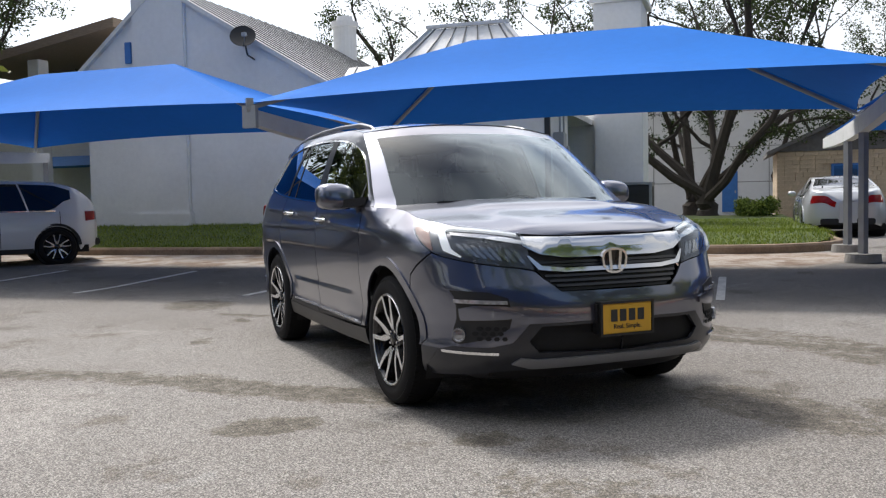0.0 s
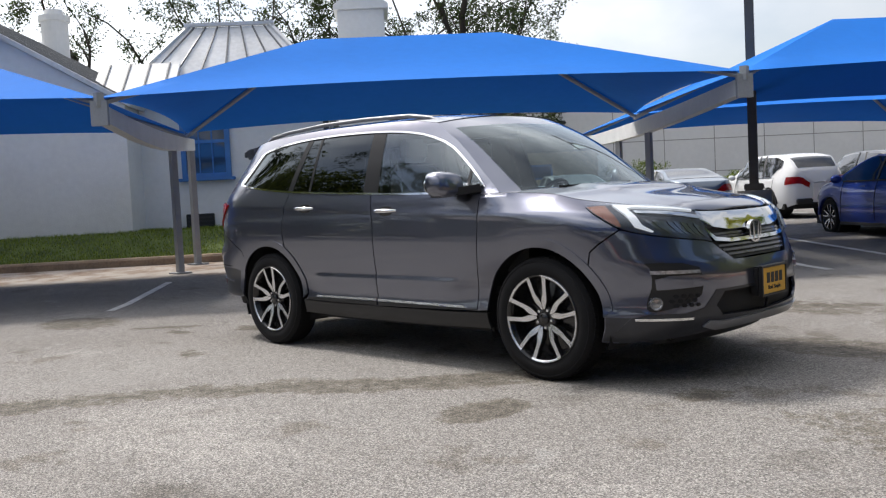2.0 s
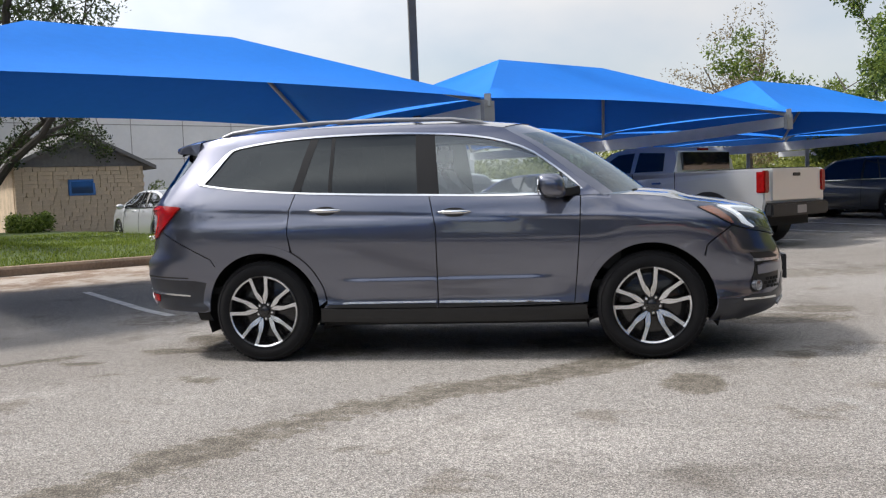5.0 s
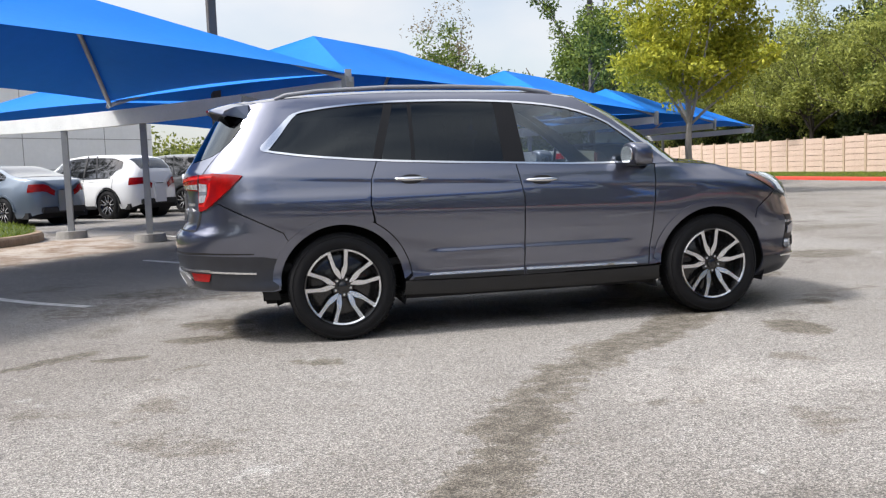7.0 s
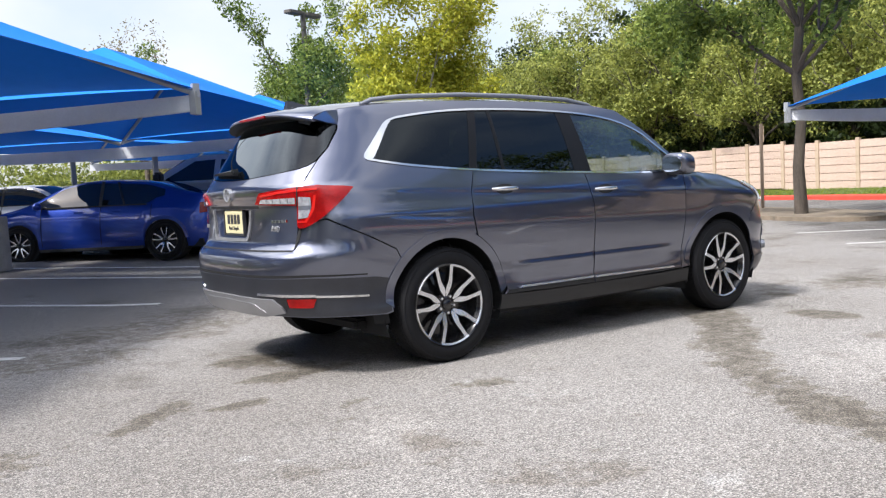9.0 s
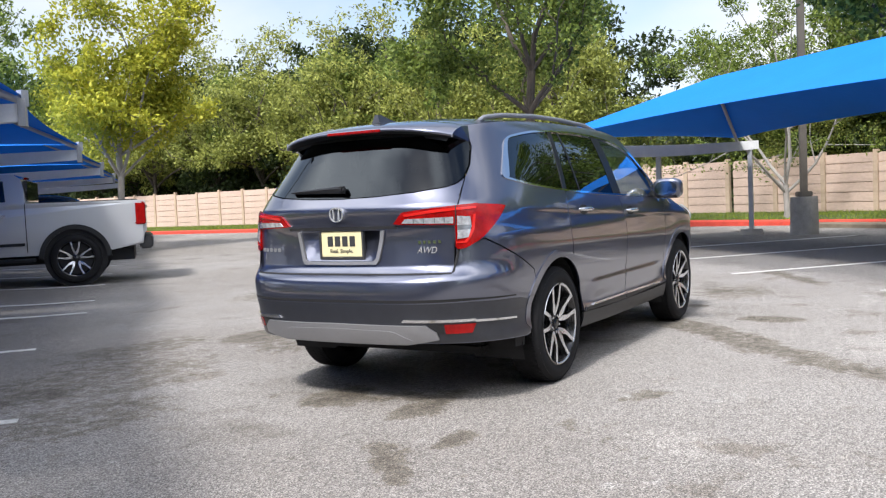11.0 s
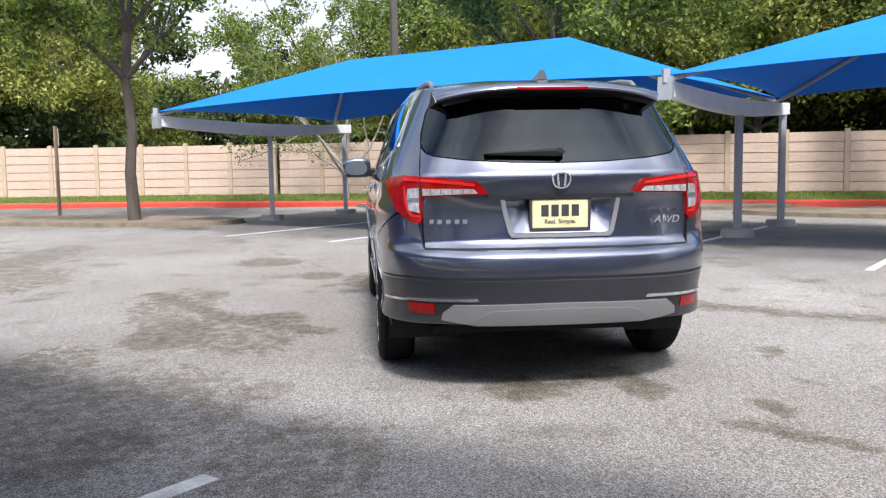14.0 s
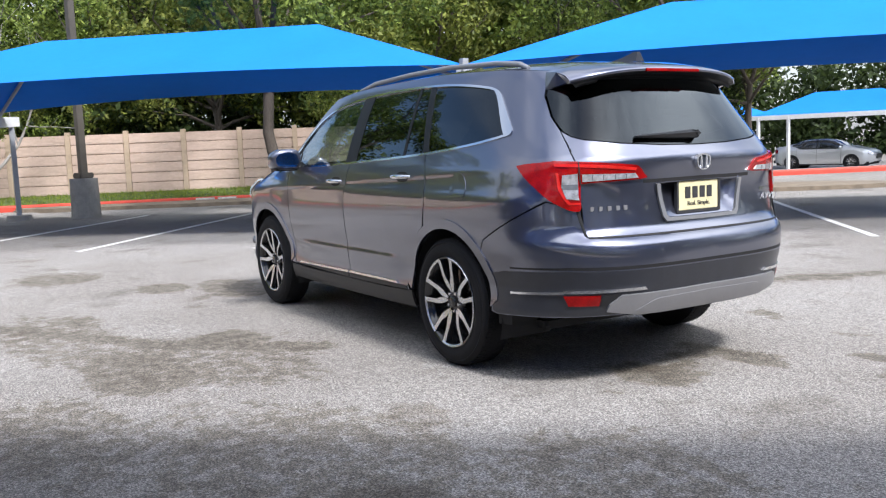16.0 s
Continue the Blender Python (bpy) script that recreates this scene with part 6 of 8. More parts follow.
    P("chin", [(sc, 0.20), (F(0.7, 0.2), 0.20), (F(0.80, 0.28), 0.22), (F(0.80, 0.30), 0.28), (F(0.75, 0.30), 0.29), (F(0.5, 0.33), 0.325), (sc, 0.335)], BLACK, "black chin under the bumper", sides="B", off=-0.045)
    # emblem: a plain rounded frame
    def emblem(x, z, k, nose):
        em = bmesh.new()
        o = soft([(-0.082 * k, 0.062 * k), (0.082 * k, 0.062 * k), (0.066 * k, -0.066 * k), (-0.066 * k, -0.066 * k)], 2)
        i2 = offset(o, -0.012 * k)
        if i2[0][1] > o[0][1]:
            i2 = offset(o, 0.012 * k)
        rows = [[em.verts.new((x + nose * d, a, z + b)) for a, b in ring2] for ring2, d in ((o, 0.0), (o, 0.022), (i2, 0.022), (i2, 0.004))]
        n2 = len(o)
        for p, q in zip(rows, rows[1:]):
            for j in range(n2):
                em.faces.new((p[j], p[(j + 1) % n2], q[(j + 1) % n2], q[j]))
        bright = CHROME if nose > 0 else ALLOY
        e = part("emblem", em, bright, car, "chrome emblem frame")
        bk = bmesh.new()
        prism(bk, i2, x, x + nose * 0.010, "x")
        bmesh.ops.translate(bk, vec=(0, 0, z), verts=bk.verts)
        part("emblem_back", bk, DARK_ALLOY if nose > 0 else GREY, e)
        for y in (-0.028 * k, 0.028 * k):
            part("emblem_bar", bar(bmesh.new(), (x + nose * 0.018, y * 1.15, z + 0.046 * k), (x + nose * 0.018, y * 0.85, z - 0.048 * k), 0.016 * k, 0.016 * k), bright, e)

    emblem(S(sc, 0.85).x + 0.004, 0.848, 1.05, 1)
    emblem(S(rc, 1.157).x + 0.004, 1.157, 0.68, -1)

    # number plates: dealer plates in plain shapes
    def plate(x, z, nose, tilt, base, frame_mat):
        pm = Matrix.Translation((x, 0, z)) @ Matrix.Rotation(radians(tilt), 4, "Y")
        pl = part("number_plate", boxes(((-0.006, -0.152, -0.078), (0.006, 0.152, 0.078)), bevel=0.004), base, car, "yellow dealer plate in a dark frame")
        pl.matrix_basis = pm
        fr = bmesh.new()
        for a, b in (((-0.165, 0.078), (0.165, 0.090)), ((-0.165, -0.090), (0.165, -0.078)), ((-0.165, -0.078), (-0.152, 0.078)), ((0.152, -0.078), (0.165, 0.078))):
            box(fr, (-0.010, a[0], a[1]), (0.010, b[0], b[1]))
        part("plate_frame", fr, frame_mat, pl)
        d = nose * 0.0075
        for i in range(4):
            y = -0.082 + 0.055 * i
            bm = boxes(((d - 0.0015, y - 0.020, -0.014), (d + 0.0015, y + 0.020, 0.048)), bevel=0.001)
            part("wordmark_bar", bm, TRIM_DARK, pl)
        lettering("Real. Simple.", 0.034, TRIM_DARK, pl, Matrix.Translation((d, 0, -0.042)) @ (pose(0, 0, 0, 90, 0, 90) if nose > 0 else pose(0, 0, 0, 90, 0, -90)))
        return pl

    plate(2.432, 0.553, 1, 0, PLATE_YELLOW, BLACK)
    part("plate_bracket", boxes(((2.36, -0.17, 0.47), (2.425, 0.17, 0.64)), bevel=0.01), BLACK, car)
    # rear
    gate = [(rc, 0.803), (R(0.70, 0.81), 0.803), (R(0.703, 0.95), 0.95), (R(0.705, 1.1), 1.10), (R(0.706, 1.27), 1.27), (R(0.698, 1.34), 1.338), (R(0.680, 1.305), 1.308), (R(0.640, 1.288), 1.290), (R(0.49, 1.266), 1.266), (R(0.25, 1.25), 1.250), (rc, 1.245),
            (rc, 1.060), (R(0.298, 1.055), 1.055), (R(0.262, 0.90), 0.892), (R(0.25, 0.88), 0.878), (rc, 0.876)]
    tg = P("tailgate", gate, GREY, "grey tailgate", sides="B", extra=[(s, z) for s in np.arange(rc + 0.005, R(0.69, 0.84), 0.032) for z in (0.811, 0.822, 0.836, 0.855)])
    P("rear_glass", [(rc, 1.252), (R(0.25, 1.257), 1.257), (R(0.49, 1.274), 1.274), (R(0.640, 1.297), 1.298), (R(0.676, 1.313), 1.316), (R(0.692, 1.343), 1.345), (R(0.691, 1.42), 1.42), (R(0.673, 1.53), 1.53), (R(0.642, 1.60), 1.605), (rc, 1.615)], GLASS_TINT, "dark rear glass", sides="B", off=-0.003, parent=tg)
    for sd, sg in sides:
        P("gate_shutline", [(R(0.7035, 0.82), 0.805), (R(0.7075, 0.82), 0.805), (R(0.7095, 1.25), 1.25), (R(0.7055, 1.25), 1.25)], DARK, sides=sd, off=0.0005, depth=0.0, step=0.08)
    rb = [(rc, 0.797), (R(0.70, 0.80), 0.797), (R(0.712, 0.80), 0.81), (R(0.712, 0.93), 0.935), (SX(-2.34, 0.94), 0.943), (SX(-2.225, 0.98), 0.983), (-1.804, 0.770)] + arc(-WB, TR, ARCH, 139, 179, 12) + \
         [(-1.90, 0.374), (-2.2, 0.385), (R(0.6, 0.40), 0.395), (rc, 0.385)]
    P("rear_bumper", rb, GREY, "grey rear bumper", sides="B", extra=[(s, z) for s in np.arange(rc + 0.005, -1.95, 0.032) for z in (0.66, 0.69, 0.73, 0.752, 0.766, 0.778, 0.788)])
    P("lower_bumper", [(rc, 0.632), (R(0.60, 0.64), 0.632), (R(0.80, 0.64), 0.634), (SX(-2.30, 0.635), 0.632), (-1.95, 0.615)] + arc(-WB, TR, ARCH + 0.012, 152, 178, 7) + [(-1.91, 0.379), (-2.2, 0.390), (R(0.6, 0.40), 0.40), (rc, 0.39)], VALANCE, "dark plastic lower rear bumper", sides="B", off=0.0025)
    P("bumper_groove", [(rc, 0.655), (R(0.60, 0.655), 0.655), (R(0.80, 0.655), 0.655), (SX(-2.30, 0.65), 0.652), (-2.0, 0.640), (-2.0, 0.632), (SX(-2.30, 0.64), 0.640), (R(0.80, 0.64), 0.640), (R(0.60, 0.64), 0.638), (rc, 0.638)], DARK, "dark step line across the bumper", sides="B", off=0.001, depth=0.001)
    P("gate_gap", [(rc, 0.7965), (R(0.70, 0.80), 0.7965), (R(0.70, 0.80), 0.805), (rc, 0.805)], DARK, "dark gap under the tailgate", sides="B", off=0.002, depth=0.001, step=0.03)
    P("rear_skid_plate", [(rc, 0.392), (R(0.45, 0.395), 0.394), (R(0.62, 0.43), 0.425), (R(0.615, 0.46), 0.465), (R(0.57, 0.50), 0.507), (rc, 0.512)], SATIN, "silver rear skid plate", sides="B", off=0.016, depth=0.03)
    P("skid_inset", [(rc, 0.398), (R(0.44, 0.40), 0.402), (R(0.485, 0.43), 0.425), (R(0.40, 0.48), 0.470), (R(0.36, 0.48), 0.480), (rc, 0.487)], SATIN, sides="B", off=0.0195, depth=0.006)
    rows = []
    for i in range(13):
        q = -1 + 2 * i / 12
        e = 1 - abs(q) ** 8
        rows.append([(S(rc, z).x + 0.002 + d * e, q * (0.262 + 0.043 * (z - 0.87) / 0.19), z) for z, d in ((0.868, 0.004), (0.90, 0.022), (0.95, 0.040), (1.0, 0.052), (1.045, 0.056), (1.062, 0.045), (1.066, 0.004))])
    sheet("plate_recess", patch(rows), GREY, tg, "hollow behind the rear plate")
    # flat dark strip that draws the shade over the plate hollow
    P("gate_shade_line", [(rc, 1.062), (R(0.40, 1.07), 1.062), (R(0.40, 1.085), 1.080), (rc, 1.082)], DARK, "dark line painted for the shade above the plate", sides="B", off=0.001, parent=tg, depth=0.001)
    P("plate_garnish", [(rc, 0.852), (R(0.265, 0.85), 0.855), (R(0.285, 0.88), 0.88), (R(0.322, 1.055), 1.055), (R(0.298, 1.055), 1.055), (R(0.262, 0.885), 0.890), (R(0.245, 0.872), 0.874), (rc, 0.872)], SATIN, "bright plate surround", sides="B", off=0.015, parent=tg)
    plate(S(rc, 0.97).x + 0.012, 0.978, -1, 0, PLATE_PALE, TRIM_DARK)
    lettering("AWD", 0.055, ALLOY, tg, Matrix.Translation(S(R(0.58, 0.94), 0.935) + Vector((-0.026, 0, 0))) @ pose(0, 0, 0, 90, 0, -90 - 3), shear=0.3)
    for i in range(5):
        p = S(R(0.535 + 0.024 * i, 0.985), 0.982)
        part("badge_bar", boxes(((p.x - 0.006, p.y - 0.009, 0.972), (p.x + 0.004, p.y + 0.009, 0.990)), bevel=0.0015), CHROME, tg)
    for i in range(5):
        y = 0.66 - 0.038 * i
        p = S(R(y, 0.945), 0.942)
        part("badge_bar", boxes(((p.x - 0.004, -p.y - 0.013, 0.931), (p.x + 0.003, -p.y + 0.013, 0.955)), bevel=0.002), SATIN, tg)
    # rear spoiler
    sp = []
    for i in range(25):
        q = -1 + 2 * i / 24
        y = 0.640 * q
        e = abs(q) ** 6
        rz = roof_edge(-2.05) + 0.055 * (1 - abs(q) ** 2.6) - 0.008 * e
        tip = 0.085 * e + 0.03 * q * q
        sp.append([(-1.985, y, rz + 0.010), (-2.07, y, rz + 0.003), (-2.19 + 0.4 * tip, y, rz - 0.022), (-2.275 + tip, y * 0.985, rz - 0.044), (-2.28 + tip, y * 0.98, rz - 0.062),
                   (-2.22 + 0.7 * tip, y * 0.975, rz - 0.074 + 0.010 * e), (-2.13, y * 0.97, rz - 0.072 + 0.012 * e)])
    spo = sheet("spoiler", patch(sp, True), GREY, car, "grey roof spoiler")
    for e in (sp[0], sp[-1]):
        cap = bmesh.new()
        sg = math.copysign(1.0, e[0][1])
        outer = [cap.verts.new((x, y + sg * 0.004, z)) for x, y, z in e + [(-2.06, e[6][1] * 1.03, e[6][2] - 0.012), (-1.985, e[6][1] * 1.05, e[6][2] - 0.03)]]
        inner = [cap.verts.new((v.co.x, v.co.y - sg * 0.03, v.co.z)) for v in outer]
        for k in range(len(outer)):
            cap.faces.new((outer[k], outer[(k + 1) % len(outer)], inner[(k + 1) % len(outer)], inner[k]))
        cap.faces.new(outer)
        cap.faces.new(inner[::-1])
        part("spoiler_end", cap, GREY, spo)
    sheet("spoiler_underside", patch([[(a[4][0] + 0.002, a[4][1], a[4][2] - 0.001), (a[5][0], a[5][1], a[5][2] - 0.003), (-2.15, a[6][1] * 0.97, a[6][2] - 0.006), (-2.16, a[6][1] * 0.95, a[6][2] - 0.024)] for a in sp], True), BLACK, car)
    part("high_brake_light", boxes(((-2.286, -0.20, 1.642), (-2.26, 0.20, 1.660)), bevel=0.004), RED_LENS, car, "red high brake light")
    # wiper, fin
    wb = bmesh.new()
    rings = []
    for i in range(12):
        q = i / 11
        y, z, h = -0.015 + 0.415 * q, 1.303 - 0.004 * q, 0.019 * (1 - q) ** 0.8 + 0.005
        x = S(R(max(0.0, abs(y)), z), z).x - 0.004
        rings.append([wb.verts.new(p) for p in ((x, y, z - h), (x - 0.024 - 0.012 * (1 - q), y, z - h * 0.8), (x - 0.030 - 0.016 * (1 - q), y, z + h * 0.4), (x, y, z + h))])
    for p, q in zip(rings, rings[1:]):
        for k in range(4):
            wb.faces.new((p[k], p[(k + 1) % 4], q[(k + 1) % 4], q[k]))
    wb.faces.new(rings[0])
    wb.faces.new(rings[-1][::-1])
    wp = part("rear_wiper", wb, BLACK, car, "black rear wiper")
    part("wiper_hub", boxes(((S(rc, 1.30).x - 0.052, -0.030, 1.287), (S(rc, 1.30).x, 0.02, 1.324)), bevel=0.012), BLACK, wp)
    fin = bmesh.new()
    prism(fin, [(-1.80, 1.735), (-1.90, 1.752), (-1.985, 1.776), (-2.02, 1.776), (-2.03, 1.722)], -0.012, 0.012)
    for v in fin.verts:
        v.co.y *= 1 + 2.0 * max(0, (1.77 - v.co.z) / 0.06)
    part("roof_fin", fin, VALANCE, car, "dark grey roof aerial fin")
    # bonnet
    rows = []
    for i in range(41):
        s = 1.09 + (sc - 1.09) * (i / 40)
        s = min(s, sc - 0.0005)
        e = S(s, CROWN(s))
        back = max(0.0, 1 - (s - 1.09) / 0.95)
        row = []
        for j in range(33):
            q = -1 + 2 * j / 32
            x = e.x + (0.335 * back ** 1.6 + 0.05 * max(0.0, 1 - back)) * (1 - q * q) * (1 if s < 2.2 else max(0.0, (sc - s) / (sc - 2.2)))
            y = q * -e.y
            rise = 0.026 * (1 - abs(q) ** 2.4) * min(1, -e.y / 0.55)
            rib = 0.010 * (1 - ramp(abs(y), 0.40, 0.50)) * ramp(-e.y, 0.35, 0.6)
            row.append((x, y, e.z + 0.002 + rise + rib))
        rows.append(row)
    sheet("bonnet", patch(rows, False), GREY, car, "grey bonnet with two soft ribs")
    # windscreen with pillars, and the roof's front edge above it
    def screen(t, q):
        z = 1.152 + (1.655 - 1.152) * t
        e = S(pillar_x(z), z)
        p = Vector((e.x + (0.345 + (0.145 - 0.345) * t) * (1 - q * q), q * -e.y, e.z + (0.026 + 0.029 * t) * (1 - abs(q) ** 2.5)))
        return p + Vector((0.5, 0, 0.7)) * 0.035 * math.sin(math.pi * t) * (1 - abs(q) ** 2.2)

    ws, head, pill = [], [], {-1: [], 1: []}
    for i in range(19):
        t = i / 18
        ws.append([screen(t * (0.84 + 0.05 * q * q), q * (0.875 + 0.04 * t)) for q in (-1 + 2 * j / 30 for j in range(31))])
        edge_q = 0.875 + 0.04 * t * (0.89 if t < 1 else 1)
        for sg in (-1, 1):
            pill[sg].append([screen(t, sg * (edge_q + (1 - edge_q) * k / 4)) for k in (range(5) if sg > 0 else range(4, -1, -1))])
    for j in range(31):
        q = -1 + 2 * j / 30
        head.append([screen((0.84 + 0.05 * q * q) * (1 - k / 4) + k / 4, q * 0.912) for k in range(5)])
    sheet("windscreen", patch(ws), SCREEN_GLASS, car, "clear windscreen reflecting the sky")
    sheet("roof_header", patch(head), GREY, car, "grey front edge of the roof")
    for sg in (-1, 1):
        sheet("windscreen_pillar", patch(pill[sg]), GREY, car)
    part("cowl", boxes(((1.0, -0.68, 1.08), (1.34, 0.68, 1.145)), bevel=0.02), BLACK, car, "black cowl under the windscreen")
    for y0, y1 in ((-0.62, 0.02), (-0.02, 0.6)):
        a, b = ws[0][15 + int(y0 * 19)], ws[0][15 + int(y1 * 17)]
        part("wiper", bar(bmesh.new(), a + Vector((0.02, 0, 0.004)), b + Vector((0.02, 0, 0.006)), 0.010, 0.010), BLACK, car, "black windscreen wiper")
    part("mirror_inside", boxes(((0.60, -0.13, 1.555), (0.635, 0.13, 1.62)), bevel=0.012), BLACK, car)
    # roof
    rows = []
    for i in range(31):
        x0 = 0.40 + (-2.07 - 0.40) * i / 30
        z0 = roof_edge(x0)
        e = S(x0, z0) if x0 > -1.62 else S(SX(x0, z0), z0)
        bul = 0.145 * max(0.0, 1 - i / 8) ** 1.5
        rows.append([(x0 + bul * (1 - q * q), q * -e.y, z0 + 0.002 + 0.055 * (1 - abs(q) ** 2.6)) for q in (-1 + 2 * j / 28 for j in range(29))])
    sheet("roof", patch(rows, False), GREY, car, "grey roof")
    # underbody and cabin
    part("underbody", boxes(((-1.95, -0.66, 0.25), (2.12, 0.66, 0.32)), ((-1.0, -0.86, 0.25), (1.0, 0.86, 0.30)), bevel=0.02), DARK, car, "dark underbody")
    part("cabin_floor", boxes(((-2.2, -0.84, 0.50), (1.2, 0.84, 0.55))), DARK, car)
    part("rear_interior_trim", boxes(((-2.35, -0.60, 0.55), (-2.29, 0.60, 1.20))), DARK, car)
    part("headlining", boxes(((-2.05, -0.60, 1.640), (0.35, 0.60, 1.655)), bevel=0.005), TRIM_DARK, car)
    dash = bmesh.new()
    prism(dash, [(1.25, 1.10), (0.95, 1.135), (0.70, 1.10), (0.62, 0.98), (0.66, 0.75), (1.2, 0.6)], -0.80, 0.80)
    part("dashboard", dash, TRIM_DARK, car, "dark dashboard", smooth=False)
    bm = bmesh.new()
    n1, n2 = 28, 8
    vs = [[bm.verts.new(((0.185 + 0.016 * math.cos(b)) * math.cos(a), (0.185 + 0.016 * math.cos(b)) * math.sin(a), 0.016 * math.sin(b))) for b in (2 * math.pi * k / n2 for k in range(n2))] for a in (2 * math.pi * k / n1 for k in range(n1))]
    for i in range(n1):
        for j in range(n2):
            bm.faces.new((vs[i][j], vs[(i + 1) % n1][j], vs[(i + 1) % n1][(j + 1) % n2], vs[i][(j + 1) % n2]))
    box(bm, (-0.17, -0.03, -0.02), (0.17, 0.03, 0.02))
    bmesh.ops.transform(bm, matrix=Matrix.Translation((0.50, 0.40, 1.06)) @ Matrix.Rotation(radians(-65), 4, "Y"), verts=bm.verts)
    part("steering_wheel", bm, TRIM_DARK, car, smooth=True)
    for x, y, m2 in ((0.10, -0.38, SEAT), (0.10, 0.38, SEAT), (-0.85, -0.38, TRIM_DARK), (-0.85, 0.38, TRIM_DARK), (-1.65, -0.33, TRIM_DARK), (-1.65, 0.33, TRIM_DARK)):
        bm = bmesh.new()
        prism(bm, soft([(x - 0.22, 0.72), (x + 0.28, 0.78), (x + 0.30, 0.90), (x - 0.12, 0.86), (x - 0.26, 1.40), (x - 0.36, 1.40), (x - 0.30, 0.72)], 2), y - 0.24, y + 0.24)
        bmesh.ops.bevel(bm, geom=[e for e in bm.edges if abs(e.verts[0].co.y - e.verts[1].co.y) < 0.01], offset=0.04, segments=2, affect="EDGES")
        seat = part("seat", bm, m2, car, smooth=True)
        part("headrest", boxes(((x - 0.37, y - 0.13, 1.42), (x - 0.27, y + 0.13, 1.60)), bevel=0.035), m2, seat, smooth=True)
        part("headrest_post", boxes(((x - 0.325, y - 0.05, 1.38), (x - 0.315, y - 0.04, 1.44)), ((x - 0.325, y + 0.04, 1.38), (x - 0.315, y + 0.05, 1.44))), CHROME, seat)
    return car


build_suv()


# ---- the white house ----
def in_rows(ob, u, v, z):
    ob.matrix_world = Matrix.Translation((*rowxy(u, v), z)) @ pose(0, 0, 0, 0, 0, ROW_TURN)
    return ob


house = in_rows(thing("house", "white stucco house with weathered standing-seam metal roofs", "house"), 0, 0, 0)       # local x runs along U, local y along V
HZ = 0.30


def gable_wall(u0, u1, v0, v1, z_l, z_r, ua, za):
    bm = bmesh.new()
    prism(bm, [(u0, HZ), (u1, HZ), (u1, z_r), (ua, za), (u0, z_l)], v0, v1)
    return bm


part("wall", gable_wall(-9.3, -1.9, 8.1, 8.4, 4.72, 3.42, -7.05, 6.50), STUCCO, house, "white stucco gable wall")
for q in (((-9.3, 8.4, HZ), (-9.0, 19, 4.6)), ((-2.2, 8.4, HZ), (-1.9, 12.6, 3.4)), ((-9.3, 19, HZ), (-1.9, 19.3, 3.4))):
    part("wall", boxes(q), STUCCO, house)
part("chimney_breast", boxes(((-7.85, 8.0, HZ), (-6.35, 8.12, 6.3)), ((-7.92, 7.92, HZ), (-6.28, 8.12, 1.05)), bevel=0.03), STUCCO, house, "white stucco chimney breast")


def slope_roof(name, a, b, c, d, rib_gap, ribs=True):
    """A roof slab over four corners: a, b along the ridge, c, d along the eave (c under b)."""
    a, b, c, d = (Vector(p) for p in (a, b, c, d))
    bm = bmesh.new()
    n = (b - a).cross(d - a).normalized()
    if n.z < 0:
        n = -n
    top, low = [bm.verts.new(p + n * 0.05) for p in (a, b, c, d)], [bm.verts.new(p - n * 0.05) for p in (a, b, c, d)]
    for k in range(4):
        bm.faces.new((top[k], top[(k + 1) % 4], low[(k + 1) % 4], low[k]))
    bm.faces.new(top)
    bm.faces.new(low[::-1])
    roof = part(name, bm, ROOF_METAL, house, "grey standing-seam metal roof")
    if ribs:
        k = int(max((b - a).length, (c - d).length) / rib_gap)
        for i in range(k + 1):
            t = (i + 0.5) / (k + 1)
            p, q = a.lerp(b, t) + n * 0.06, d.lerp(c, t) + n * 0.06
            part("seam_rib", bar(bmesh.new(), p, q, 0.03, 0.03), ROOF_RIB, roof)
    return roof


slope_roof("roof", (-7.05, 7.98, 6.56), (-7.05, 19.2, 6.56), (-1.75, 19.2, 3.41), (-1.75, 7.98, 3.41), 0.42)
slope_roof("roof", (-7.05, 7.98, 6.56), (-7.05, 19.2, 6.56), (-9.75, 19.2, 4.33), (-9.75, 7.98, 4.33), 0.42, False)
slope_roof("roof", (-2.75, 9.6, 4.45), (-1.0, 9.6, 4.45), (-1.0, 8.72, 3.72), (-2.75, 8.72, 3.72), 0.5)
part("slit_window", boxes(((-8.10, 8.05, 4.74), (-7.92, 8.12, 5.26)), bevel=0.01), BLUE_PAINT, house, "narrow blue shuttered window")
# second wing with hipped roof
for q in (((-1.9, 9.2, HZ), (2.15, 9.5, 3.55)), ((1.85, 9.5, HZ), (2.15, 12.2, 3.55)), ((-1.9, 11.9, HZ), (1.85, 12.2, 3.55))):
    part("wall", boxes(q), STUCCO, house, "white stucco wall")
ea, rz, ez = (-2.45, 2.5, 8.85, 12.5), 5.40, 3.5
RL, RR = (-0.95, 10.55, rz), (0.95, 10.55, rz)


slope_roof("roof", RL, RR, (ea[1], ea[2], ez), (ea[0], ea[2], ez), 0.78)
slope_roof("roof", RR, (RR[0], RR[1] + 0.02, RR[2]), (ea[1], ea[3], ez), (ea[1], ea[2], ez), 0.78)
slope_roof("roof", (RL[0], RL[1] + 0.02, RL[2]), RL, (ea[0], ea[2], ez), (ea[0], ea[3], ez), 0.78)
slope_roof("roof", RR, RL, (ea[0], ea[3], ez), (ea[1], ea[3], ez), 0.48, False)
part("ridge_cap", bar(bmesh.new(), (RL[0] - 0.1, RL[1], rz + 0.10), (RR[0] + 0.1, RR[1], rz + 0.10), 0.16, 0.08), ROOF_METAL, house)
